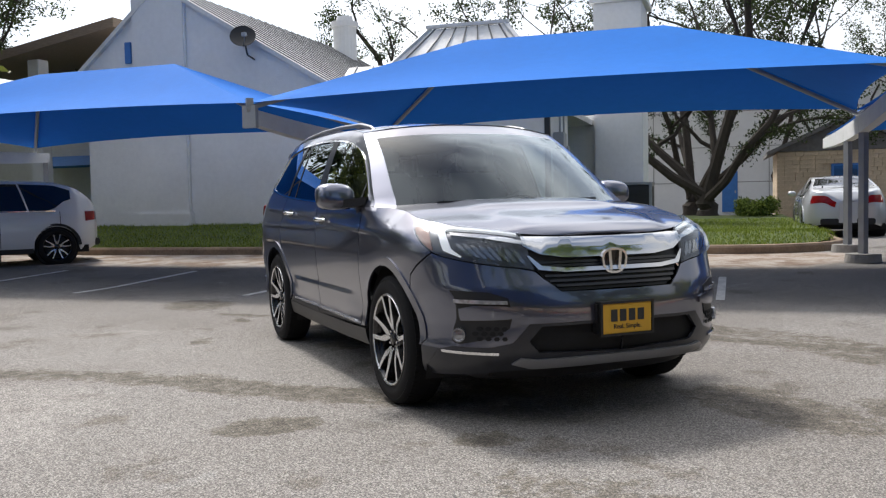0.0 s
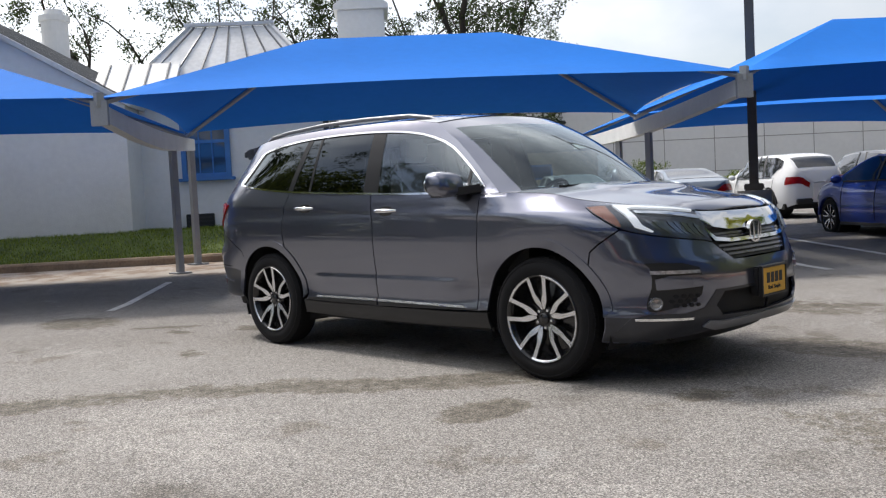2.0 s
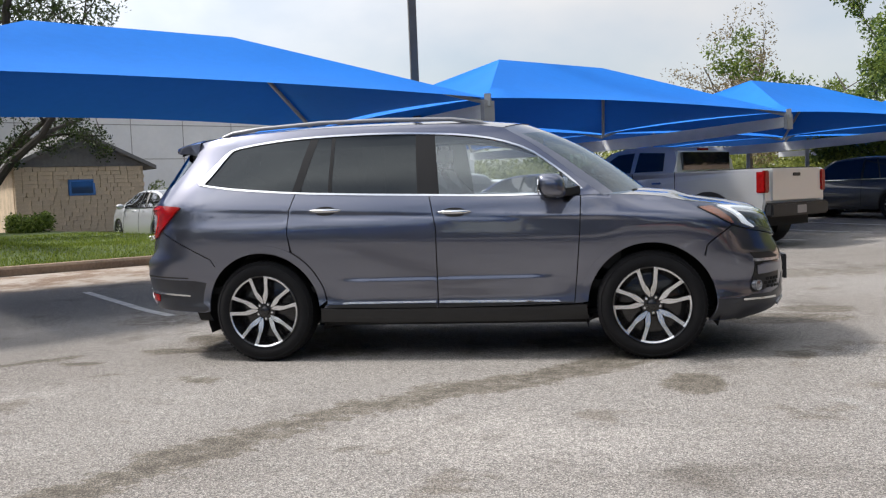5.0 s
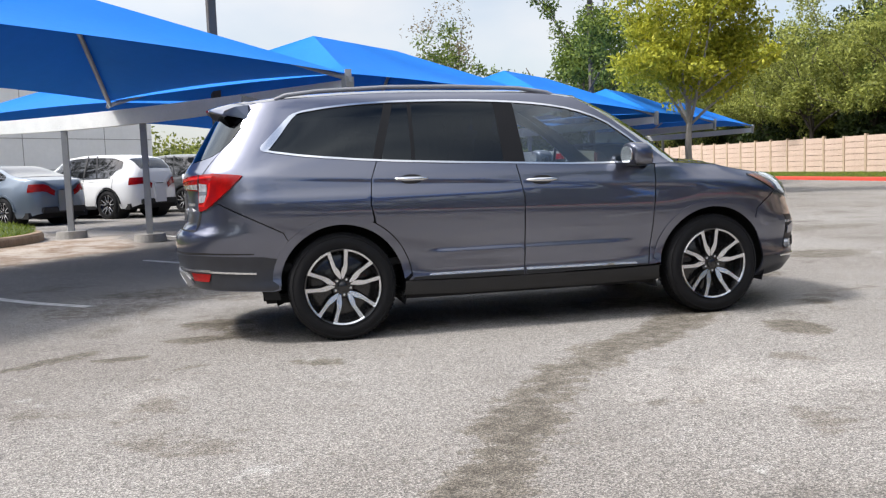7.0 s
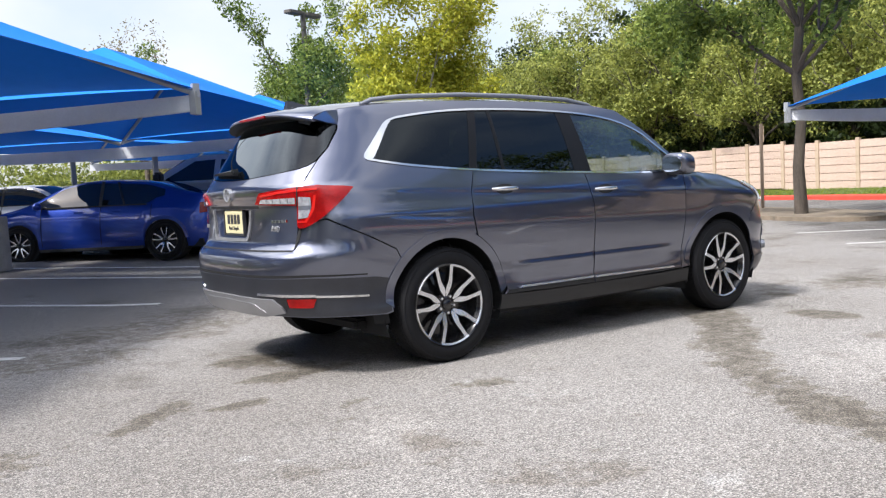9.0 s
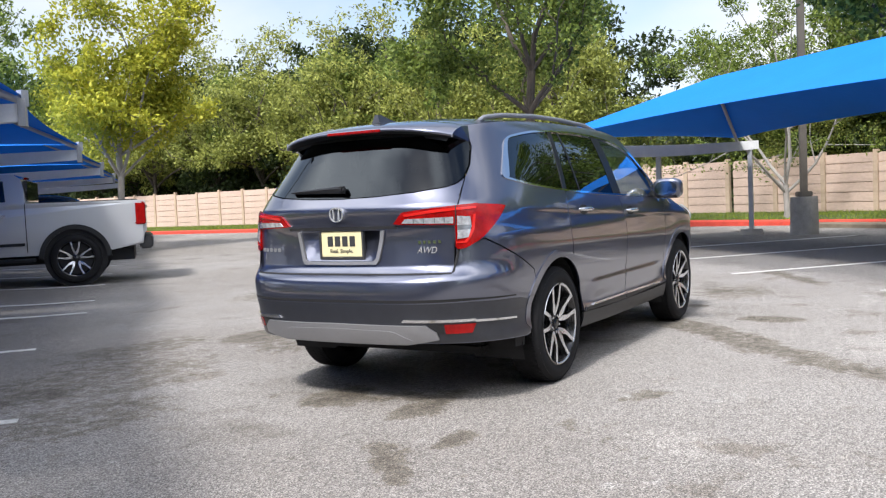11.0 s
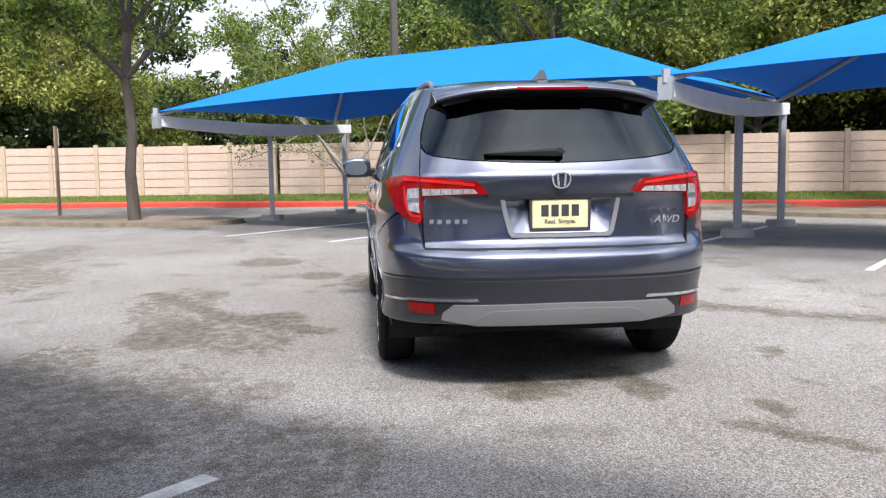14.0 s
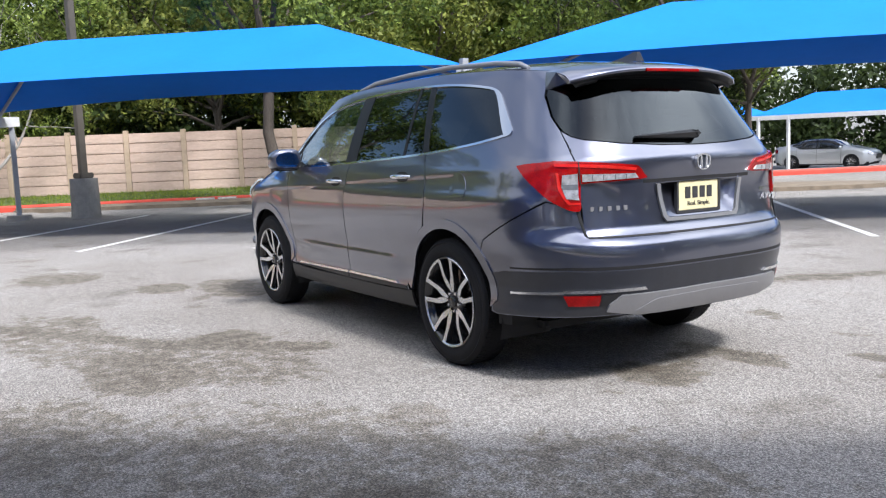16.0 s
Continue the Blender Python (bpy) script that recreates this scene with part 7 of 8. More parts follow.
for q, e in ((RL, (ea[0], ea[2], ez)), (RR, (ea[1], ea[2], ez))):
    part("hip_cap", bar(bmesh.new(), (q[0], q[1], q[2] + 0.08), (e[0], e[1], e[2] + 0.08), 0.12, 0.06), ROOF_METAL, house)
# window of the second wing
WU0, WU1, WZ0, WZ1 = -1.02, 0.06, 1.85, 3.46
win = part("window", boxes(((WU0, 9.1, WZ0), (WU0 + 0.11, 9.22, WZ1)), ((WU1 - 0.11, 9.1, WZ0), (WU1, 9.22, WZ1)), ((WU0 + 0.11, 9.1, WZ1 - 0.1), (WU1 - 0.11, 9.22, WZ1)), ((WU0 + 0.11, 9.1, WZ0), (WU1 - 0.11, 9.22, WZ0 + 0.1)),
                               bevel=0.008), BLUE_PAINT, house, "blue-framed sash window")
part("window_sill", boxes(((WU0 - 0.08, 9.04, WZ0 - 0.07), (WU1 + 0.08, 9.22, WZ0)), bevel=0.01), BLUE_PAINT, win)
part("window_bar", boxes(((WU0 + 0.11, 9.13, (WZ0 + WZ1) / 2 - 0.035), (WU1 - 0.11, 9.2, (WZ0 + WZ1) / 2 + 0.035))), BLUE_PAINT, win)
for i in (1, 2):
    x = WU0 + 0.11 + (WU1 - WU0 - 0.22) * i / 3
    part("window_bar", boxes(((x - 0.015, 9.14, WZ0 + 0.1), (x + 0.015, 9.19, WZ1 - 0.1))), BLUE_PAINT, win)
for i in range(3):
    for j in range(2):
        x0, x1 = (WU0 + 0.11 + (WU1 - WU0 - 0.22) * k / 3 for k in (i, i + 1))
        z0, z1 = (WZ0 + 0.1 + (WZ1 - WZ0 - 0.2) * k / 2 for k in (j, j + 1))
        part("pane", boxes(((x0, 9.165, z0), (x1, 9.175, z1))), PANE_BLUE, win)
for u0 in (-1.0, 0.63):
    v = part("basement_vent", boxes(((u0, 9.13, 0.56), (u0 + 0.62, 9.21, 1.05)), bevel=0.01), BLACK, house, "dark basement vent")
    for j in range(5):
        part("vent_slat", boxes(((u0 + 0.05, 9.11, 0.61 + 0.085 * j), (u0 + 0.57, 9.13, 0.645 + 0.085 * j))), TRIM_DARK, v)
part("downspout", boxes(((2.16, 9.16, HZ), (2.28, 9.28, 3.5)), bevel=0.01), BLACK_STEEL, house, "black downspout")
# meter boxes on the side wall
for u0, v0, z0, w, h in ((2.30, 10.2, 2.0, 0.45, 0.75), (2.30, 10.75, 1.9, 0.35, 0.55), (2.30, 10.2, 1.15, 0.5, 0.7)):
    part("meter_box", boxes(((u0 - 0.15, v0, z0), (u0 + 0.10, v0 + w, z0 + h)), bevel=0.015), STEEL, house, "grey metal meter box")
    part("conduit", tube(bmesh.new(), [(u0 - 0.02, v0 + w / 2, z0 + h), (u0 - 0.02, v0 + w / 2, 3.5)], 0.025, 8), STEEL, house)
part("side_wall", boxes(((1.2, 15.6, HZ), (3.4, 15.9, 3.6))), STUCCO, house)
part("side_roof", boxes(((-1.9, 12.2, 3.3), (2.3, 19, 3.45))), ROOF_METAL, house)
part("tall_chimney", boxes(((2.38, 15.3, HZ), (3.75, 17.0, 6.75)), bevel=0.03), STUCCO, house, "tall white stucco chimney")
cap = bmesh.new()
prism(cap, [(2.28, 6.75), (3.88, 6.75), (3.88, 6.88), (3.7, 7.0), (3.1, 7.12), (2.45, 7.0), (2.28, 6.88)], 15.2, 17.1)
part("chimney_cap", cap, STUCCO, house)
part("roof_vent", tube(bmesh.new(), [(-6.5, 17.8, 5.7), (-6.5, 17.8, 7.2), (-6.5, 17.8, 7.21), (-6.5, 17.8, 7.38), (-6.5, 17.8, 7.39), (-6.5, 17.8, 7.58)], [0.40, 0.40, 0.47, 0.47, 0.32, 0.26], 20), STUCCO, house, "white round roof vent")
# porch
porch = bmesh.new()
prism(porch, [(-14.5, 5.1), (-9.3, 5.95), (-9.3, 6.2), (-14.6, 5.33)], 9.2, 15.5)
part("porch_roof", porch, WOOD, house, "brown wooden porch roof")
part("porch_column", boxes(((-12.7, 9.8, HZ), (-12.3, 10.2, 5.4)), bevel=0.02), STUCCO, house, "pale porch column")
part("porch_wall", boxes(((-27, 14.6, HZ), (-9.5, 14.9, 5.6))), STUCCO, house)
pw = part("porch_window", boxes(((-13.6, 14.5, 1.0), (-9.8, 14.62, 2.7)), bevel=0.02), BLACK, house, "dark porch window")
aw = bmesh.new()
prism(aw, [(13.7, 2.55), (14.6, 2.95), (14.6, 3.0), (13.65, 2.62)], -16.2, -13.4, "x")
part("awning", aw, BLUE_PAINT, house, "blue awning")
# satellite dish on the gable
dish = in_rows(thing("satellite_dish", "dark grey satellite dish fixed to the gable of the house", "satellite dish"), -4.6, 7.75, 5.1)
bm = bmesh.new()
lathe(bm, [(0.0, 0.07), (0.12, 0.06), (0.22, 0.035), (0.30, 0.0), (0.30, -0.012)], n=28)
bmesh.ops.transform(bm, matrix=Matrix.Rotation(radians(25), 4, "Z") @ Matrix.Rotation(radians(-30), 4, "X"), verts=bm.verts)
part("reflector", bm, BLACK, dish, smooth=True)
part("mount", tube(bmesh.new(), [(0.0, 0.05, -0.05), (0.05, 0.10, -0.42), (0.1, 0.33, -0.5)], 0.022, 8), BLACK_STEEL, dish)
part("feed_arm", tube(bmesh.new(), [(0, 0.02, -0.25), (0.25, -0.35, -0.05)], 0.014, 6), STEEL, dish)
part("feed_horn", boxes(((0.20, -0.42, -0.09), (0.30, -0.32, 0.0)), bevel=0.01), STEEL, dish)
# air conditioner
ac = in_rows(thing("air_conditioner", "grey louvred air conditioning unit beside the house", "air conditioner"), 3.45, 14.6, 0.36)
ac.scale = (1.22, 1.22, 1.22)
part("cabinet", boxes(((-0.5, -0.45, 0.05), (0.5, 0.45, 0.95)), bevel=0.03), TRIM_DARK, ac)
part("base", boxes(((-0.56, -0.5, -0.05), (0.56, 0.5, 0.05))), CONCRETE, ac)
part("top", boxes(((-0.53, -0.48, 0.95), (0.53, 0.48, 1.01)), bevel=0.015), STEEL, ac)
for j in range(9):
    part("louvre", boxes(((-0.46, -0.475, 0.12 + 0.09 * j), (0.46, -0.45, 0.17 + 0.09 * j))), TRIM_DARK, ac)
for x in (-0.5, 0.5):
    part("corner_post", boxes(((x - 0.03, -0.48, 0.05), (x + 0.03, -0.42, 0.96))), STEEL, ac)

# ---- buildings further off ----
wh = in_rows(thing("warehouse", "long pale concrete panel warehouse", "warehouse"), 0, 40, 0)
part("wall", boxes(((-30, 0, -0.2), (42, 0.4, 7.6)), ((41.6, 0.4, -0.2), (42, 30, 7.6)), ((-30, 0.4, 7.2), (42, 30, 7.6))), TILT, wh)
for x in range(-28, 42, 3):
    part("panel_joint", boxes(((x - 0.02, -0.012, 0), (x + 0.02, 0.0, 7.6))), CONCRETE, wh)
for z in (1.9, 3.8, 5.7):
    part("panel_joint", boxes(((-30, -0.012, z - 0.02), (42, 0.0, z + 0.02))), CONCRETE, wh)
dr = part("door", boxes(((5.6, -0.06, 0.3), (6.4, 0.0, 2.5)), bevel=0.01), BLUE_PAINT, wh, "blue service door")
part("door_handle", boxes(((6.25, -0.1, 1.3), (6.32, -0.06, 1.45))), STEEL, dr)
for x in (14.0, 24.0):
    wl2 = part("wall_lamp", boxes(((x - 0.2, -0.25, 5.0), (x + 0.2, 0.0, 5.2)), bevel=0.03), BLACK_STEEL, wh)
hut = in_rows(thing("stone_hut", "small tan limestone building with a grey shingle gable roof", "building"), 7.85, 27, 0.2)
HW, HE, HA = 5.0, 2.65, 3.8


def stone_wall():
    rng = random.Random(6)
    core = bmesh.new()
    prism(core, [(0.03, 0), (HW - 0.03, 0), (HW - 0.03, HE), (0.03, HE)], 0.05, 0.3)
    part("wall_core", core, STONE, hut)
    meshes = []
    for w in (0.28, 0.40, 0.56):
        bm = boxes(((0, -0.05, 0), (w - 0.008, 0.06, 0.157)), bevel=0.012)
        meshes.append((w, mesh_of(bm, STONE)))
    for r in range(int(HE / 0.163)):
        x = -0.02
        while x < HW - 0.28:
            w, me = meshes[rng.randrange(3)]
            if x + w > HW + 0.1:
                w, me = meshes[0]
            if not (1.9 < x + w / 2 < 3.0 and 9 <= r <= 12):
                part("stone", me, None, hut).matrix_basis = Matrix.Translation((x, rng.uniform(-0.015, 0.015), 0.02 + r * 0.163))
            x += w


part("side_wall", boxes(((0, 0.3, 0), (0.3, 4.5, HE)), ((HW - 0.3, 0.3, 0), (HW, 4.5, HE))), STONE, hut)
gb = bmesh.new()
prism(gb, [(-0.1, HE), (HW + 0.1, HE), (HW / 2, HA)], 0.0, 0.25)
part("gable", gb, SHINGLE, hut, "grey boarded gable")
rf = bmesh.new()
prism(rf, [(-0.4, HE - 0.15), (HW / 2, HA + 0.05), (HW + 0.4, HE - 0.15), (HW + 0.4, HE), (HW / 2, HA + 0.22), (-0.4, HE)], -0.35, 4.8)
part("roof", rf, SHINGLE, hut, "grey shingle roof")
hw = part("window", boxes(((1.95, -0.06, 1.5), (2.98, 0.05, 2.13)), bevel=0.02), BLUE_PAINT, hut, "blue window")
part("pane", boxes(((2.05, -0.075, 1.58), (2.88, -0.062, 2.05))), PANE_BLUE, hw)


def hedge(u, v, w, d, h, label):
    c, r = [], []
    rng = random.Random(int(u * 10))
    for _ in range(60):
        c.append((rng.uniform(-w / 2, w / 2), rng.uniform(-d / 2, d / 2), rng.uniform(0.2, h - 0.2)))
        r.append(0.28)
    ob = in_rows(thing("shrub", label, "shrub"), u, v, 0.3)
    me = leaf_cloud(c, r, 3500, 0.06, int(abs(u) * 7))
    me.materials.append(LEAF_MID)
    part("foliage", me, None, ob)
    bm = bmesh.new()
    for k in range(5):
        tube(bm, [(0, 0, -0.1), (rng.uniform(-w / 3, w / 3), rng.uniform(-d / 3, d / 3), h * 0.8)], [0.03, 0.008], 5)
    part("stems", bm, BARK, ob)


hedge(14.7, 27.5, 2.8, 1.6, 2.15, "clipped green hedge beside the stone building")
hedge(7.0, 21.5, 1.2, 0.9, 0.85, "round clipped green shrub on the lawn")
hedge(17.5, 26.0, 3.0, 1.6, 1.4, "clipped green hedge beside the car park")
stone_wall()


# ---- parked cars ----
def parked_car(name, label, top, belt_z, length, width, wheelbase, wheel_x, paint_mat, u, v, turn, tyre_r=0.33, glass=(0, 0), ride=0.24, lamp=RED_LENS, axle_mid=0.0, z=None, bed=None):
    """A parked car from a top profile (x, z), nose towards +x. glass: where the side glass begins and ends, and the windscreen and rear screen."""
    x, y = rowxy(u, v)
    ob = thing(name, label, "car", (x, y, ground_height(x, y) if z is None else z), turn, group="parked cars")
    tp = curve(*top)
    hl, hw = length / 2, width / 2
    axles = [axle_mid - wheelbase / 2, axle_mid + wheelbase / 2]
    ar = tyre_r + 0.055

    def half(x0, z0):
        q = min(0.9995, abs(x0) / hl)
        plan = (1 - q ** 7) ** (1 / 3.2)
        zr = z0 / belt_z
        prof = 0.90 + 0.10 * math.sin(math.pi * min(1.0, max(0.0, zr * 0.85 + 0.05))) if zr <= 1 else 1.0
        return hw * plan * prof

    def bottom(x0):
        zb = ride + 0.14 * max(0, abs(x0) / hl - 0.86) / 0.14
        for a in axles:
            if abs(x0 - a) < ar:
                zb = max(zb, tyre_r + math.sqrt(ar * ar - (x0 - a) ** 2) * 0.96)
        return zb

    xs = sorted(set([round(-hl + length * i / 70, 4) for i in range(71)] + [round(a + ar * math.cos(math.pi * k / 14), 4) for a in axles for k in range(15)]))

    def section(x0, off=0.0):
        zt, zb = tp(x0), bottom(x0)
        zs = min(belt_z, zt - 0.05)
        rows = []
        for f in (0, 0.12, 0.3, 0.5, 0.7, 0.86, 1.0):
            z0 = zb + (zs - zb) * f
            w0 = half(x0, z0) * (1 - (0.025 if f == 0 else 0)) - (0.02 if f == 1.0 else 0)
            rows.append(Vector((x0, -w0 - off, z0)))
        cab = min(1.0, max(0.0, (zt - zs - 0.05) / 0.35))
        we = half(x0, zs) * (1 - 0.24 * cab) - 0.03
        for f in (0.35, 0.7, 1.0):
            rows.append(Vector((x0, -(half(x0, zs) - 0.02 + (we - half(x0, zs) + 0.02) * f ** 1.25) - off, zs + (zt - zs) * (0.93 * f))))
        for f in (0.8, 0.45, 0.0):
            rows.append(Vector((x0, -we * f, zt - (zt - zs) * 0.07 * f ** 2.5 + off)))
        return rows

    rows = []
    for x0 in xs:
        h = section(x0)
        rows.append(h + [Vector((p.x, -p.y, p.z)) for p in h[-2::-1]])
    body = sheet("body", patch(rows), paint_mat, ob)
    a, b, ws0, ws1, rs0, rs1 = glass
    for sg in (-1, 1):
        strip_x = [a + (b - a) * i / 18 for i in range(19)]
        rr = []
        for x0 in strip_x:
            h = section(x0, 0.014)
            t = (x0 - a) / (b - a)
            lo, hi = 0.12 + 1.3 * ramp(0.16 - t, 0.0, 0.16), 2.75 - 0.7 * ramp(t, 0.80, 1.0) - 0.25 * ramp(0.12 - t, 0, 0.12)
            col = []
            for k in range(7):
                g2 = lo + (hi - lo) * k / 6
                i2 = min(2, int(g2))
                col.append(h[6 + i2].lerp(h[7 + i2], g2 - i2))
            rr.append([Vector((p.x, p.y * -sg, p.z)) for p in col])
        sheet("side_window", patch(rr), CAR_GLASS, ob, "dark side glass")
        m = (a + b) / 2
        h = section(m, 0.019)
        pb = bmesh.new()
        for p, q in zip(h[6:9], h[7:10]):
            bar(pb, (m, p.y * -sg, p.z), (m, q.y * -sg, q.z), 0.055, 0.008)
        part("window_pillar", pb, BLACK, ob)
        mq = a + 0.30 * (b - a)
        h = section(mq, 0.019)
        pb = bmesh.new()
        for p, q, lean in zip(h[6:9], h[7:10], (0.0, 0.06, 0.12)):
            bar(pb, (mq + lean, p.y * -sg, p.z), (mq + lean + 0.06, q.y * -sg, q.z), 0.05, 0.008)
        part("window_pillar", pb, paint_mat if "compact" in label else BLACK, ob)
        bt = bmesh.new()
        for i in range(12):
            p, q = (section(a + 0.3 + (b - a - 0.35) * j / 12, 0.016)[6] for j in (i, i + 1))
            bar(bt, (p.x, p.y * -sg, p.z + 0.012), (q.x, q.y * -sg, q.z + 0.012), 0.012, 0.022)
        part("belt_strip", bt, CHROME if "sport" in label else BLACK, ob)
        for sx in (a + 0.22, m, b - 0.05):
            h = section(sx, 0.004)
            sb = bmesh.new()
            for p, q in zip(h[1:6], h[2:7]):
                bar(sb, (p.x, p.y * -sg, p.z), (q.x, q.y * -sg, q.z), 0.010, 0.004)
            part("door_seam", sb, DARK, ob)
        for sx in (m - 0.28 - 0.12 * (b - a) * 0, b - 0.75):
            h = section(sx, 0.018)
            p = h[5].lerp(h[6], 0.2)
            part("door_handle", boxes(((sx - 0.09, min(p.y * -sg, p.y * -sg - sg * 0.03), p.z - 0.014), (sx + 0.09, max(p.y * -sg, p.y * -sg - sg * 0.03), p.z + 0.014)), bevel=0.006), paint_mat, ob)
        for ax in axles:
            o, i2 = arc(ax, tyre_r, ar + 0.045, 4, 176, 16), arc(ax, tyre_r, ar - 0.004, 176, 4, 16)
            rg = bmesh.new()
            yy = abs(section(ax, 0.0)[2].y)
            prism(rg, o + i2, sg * (yy - 0.03), sg * (yy + 0.012))
            part("arch_trim", rg, BLACK if "sport" in label else paint_mat, ob)
        yy = abs(section(axle_mid, 0.0)[0].y)
        part("sill_trim", boxes(((axles[0] + ar, sg * yy - 0.03, ride - 0.01), (axles[1] - ar, sg * yy + 0.03, ride + (0.13 if "sport" in label else 0.05))), bevel=0.012), BLACK, ob)
        h = section(b - 0.1, 0.0)
        mb = bmesh.new()
        bmesh.ops.create_uvsphere(mb, u_segments=12, v_segments=8, radius=1, matrix=Matrix.Translation((b - 0.05, sg * (hw + 0.06), belt_z + 0.06)) @ Matrix.Diagonal((0.07, 0.11, 0.075, 1)))
        part("wing_mirror", mb, paint_mat, ob, smooth=True)
        for end in (-1, 1):
            e0 = end * (hl - 0.005)
            rr = []
            for x0 in [end * (hl - d) for d in ((0.30, 0.2, 0.12, 0.07, 0.035, 0.015, 0.006))]:
                h = section(x0, 0.007)
                lo, hi = (3, 6) if end < 0 else (4, 6)
                zt = min(belt_z, tp(x0) - 0.05)
                col = [h[4].lerp(h[5], 0.3), h[5], h[6]]
                rr.append([Vector((p.x + end * 0.006, p.y * -sg, p.z)) for p in col])
            sheet("tail_lamp" if end < 0 else "headlamp", patch(rr), lamp if end < 0 else CLEAR_LENS, ob)
        for ax in axles:
            w = part("wheel", WHEEL[2], None, ob, "alloy wheel")
            k = tyre_r / 0.376
            w.matrix_basis = Matrix.Translation((ax, sg * (hw - 0.115), tyre_r)) @ Matrix.Rotation(math.pi if sg > 0 else 0, 4, "Z") @ Matrix.Diagonal((k, 0.9, k, 1))
            part("tyre", WHEEL[0], None, w)
            part("hub_cap", WHEEL[5], None, w)
            for q in range(10):
                part("spoke", WHEEL[4][q % 2], None, w).matrix_basis = Matrix.Rotation(2 * math.pi * (q // 2) / 5, 4, "Y")
        for ax in axles:
            wl = bmesh.new()
            tube(wl, [(ax, sg * (hw - 0.06), tyre_r), (ax, sg * (hw - 0.45), tyre_r)], ar - 0.01, 20)
            part("wheel_well", wl, DARK, ob)
    for nm, x0, x1 in (("windscreen", ws0, ws1), ("rear_screen", rs0, rs1)):
        rr = []
        for i in range(9):
            h = section(x0 + (x1 - x0) * i / 8, 0.007)
            half_row = [h[9].lerp(h[10], 0.4), h[10], h[11], h[12]]
            rr.append(half_row + [Vector((p.x, -p.y, p.z)) for p in half_row[-2::-1]])
        sheet(nm, patch(rr), CAR_GLASS, ob, "dark glass")
    for end, nm in ((-1, "rear_panel"), (1, "nose_panel")):
        zt = min(belt_z, tp(end * hl) - 0.05)
        part(nm, boxes(((end * hl - 0.03, -0.19, bottom(end * hl)), (end * hl + 0.004, 0.19, zt + 0.03)), bevel=0.008), paint_mat, ob)
    part("underbody", boxes(((-hl + 0.25, -hw + 0.12, ride - 0.02), (hl - 0.25, hw - 0.12, ride + 0.12))), DARK, ob)
    part("rear_lower_trim", boxes(((-hl - 0.012, -hw * 0.62, ride + 0.1), (-hl + 0.12, hw * 0.62, ride + 0.24)), bevel=0.02), BLACK, ob)
    part("number_plate", boxes(((-hl - 0.02, -0.15, 0.66), (-hl + 0.03, 0.15, 0.80)), bevel=0.005), PLATE_PALE if "yellow" in label else SATIN, ob)
    part("grille", boxes(((hl - 0.08, -hw * 0.45, 0.45), (hl + 0.01, hw * 0.45, 0.68)), bevel=0.02), BLACK, ob)
    if bed:
        part("bed_opening", boxes(((bed[0], -hw * 0.82, belt_z - 0.35), (bed[1], hw * 0.82, tp((bed[0] + bed[1]) / 2) + 0.012))), DARK, ob, "dark truck bed")
        part("rear_bumper", boxes(((-hl - 0.12, -hw * 0.92, 0.55), (-hl + 0.10, hw * 0.92, 0.75)), bevel=0.03), BLACK, ob, "black step bumper")
    return ob


VT = ROW_TURN + 90                  # nose pointing to the house
SILVER, WHITE, BLUEC, BLUEGREY, DKGREY = (paint("silver_car_paint", (0.60, 0.61, 0.62), 0.55), paint("white_car_paint", (0.72, 0.72, 0.71), 0.0), paint("bright_blue_car_paint", (0.012, 0.045, 0.30), 0.5),
                                          paint("blue_grey_car_paint", (0.16, 0.20, 0.25), 0.5), paint("graphite_car_paint", (0.07, 0.072, 0.075), 0.5))
SEDAN = [(-2.45, 0.80), (-2.38, 1.04), (-1.95, 1.12), (-1.55, 1.20), (-0.75, 1.43), (0.0, 1.46), (0.45, 1.42), (1.30, 1.06), (2.05, 0.90), (2.38, 0.74), (2.44, 0.6)]
SUVP = [(-2.30, 0.90), (-2.27, 1.06), (-2.14, 1.30), (-1.80, 1.56), (-1.3, 1.66), (-0.3, 1.69), (0.40, 1.63), (1.20, 1.14), (1.95, 1.02), (2.22, 0.86), (2.29, 0.7)]
HATCH = [(-2.24, 0.78), (-2.18, 1.04), (-1.85, 1.13), (-0.85, 1.38), (0.0, 1.43), (0.45, 1.37), (1.25, 1.0), (1.95, 0.84), (2.20, 0.70), (2.25, 0.6)]
TRUCK = [(-2.92, 1.10), (-2.88, 1.37), (-1.10, 1.39), (-1.02, 1.78), (-0.90, 1.86), (-0.3, 1.91), (0.45, 1.88), (0.75, 1.80), (1.42, 1.34), (2.60, 1.24), (2.86, 1.10), (2.92, 0.9)]


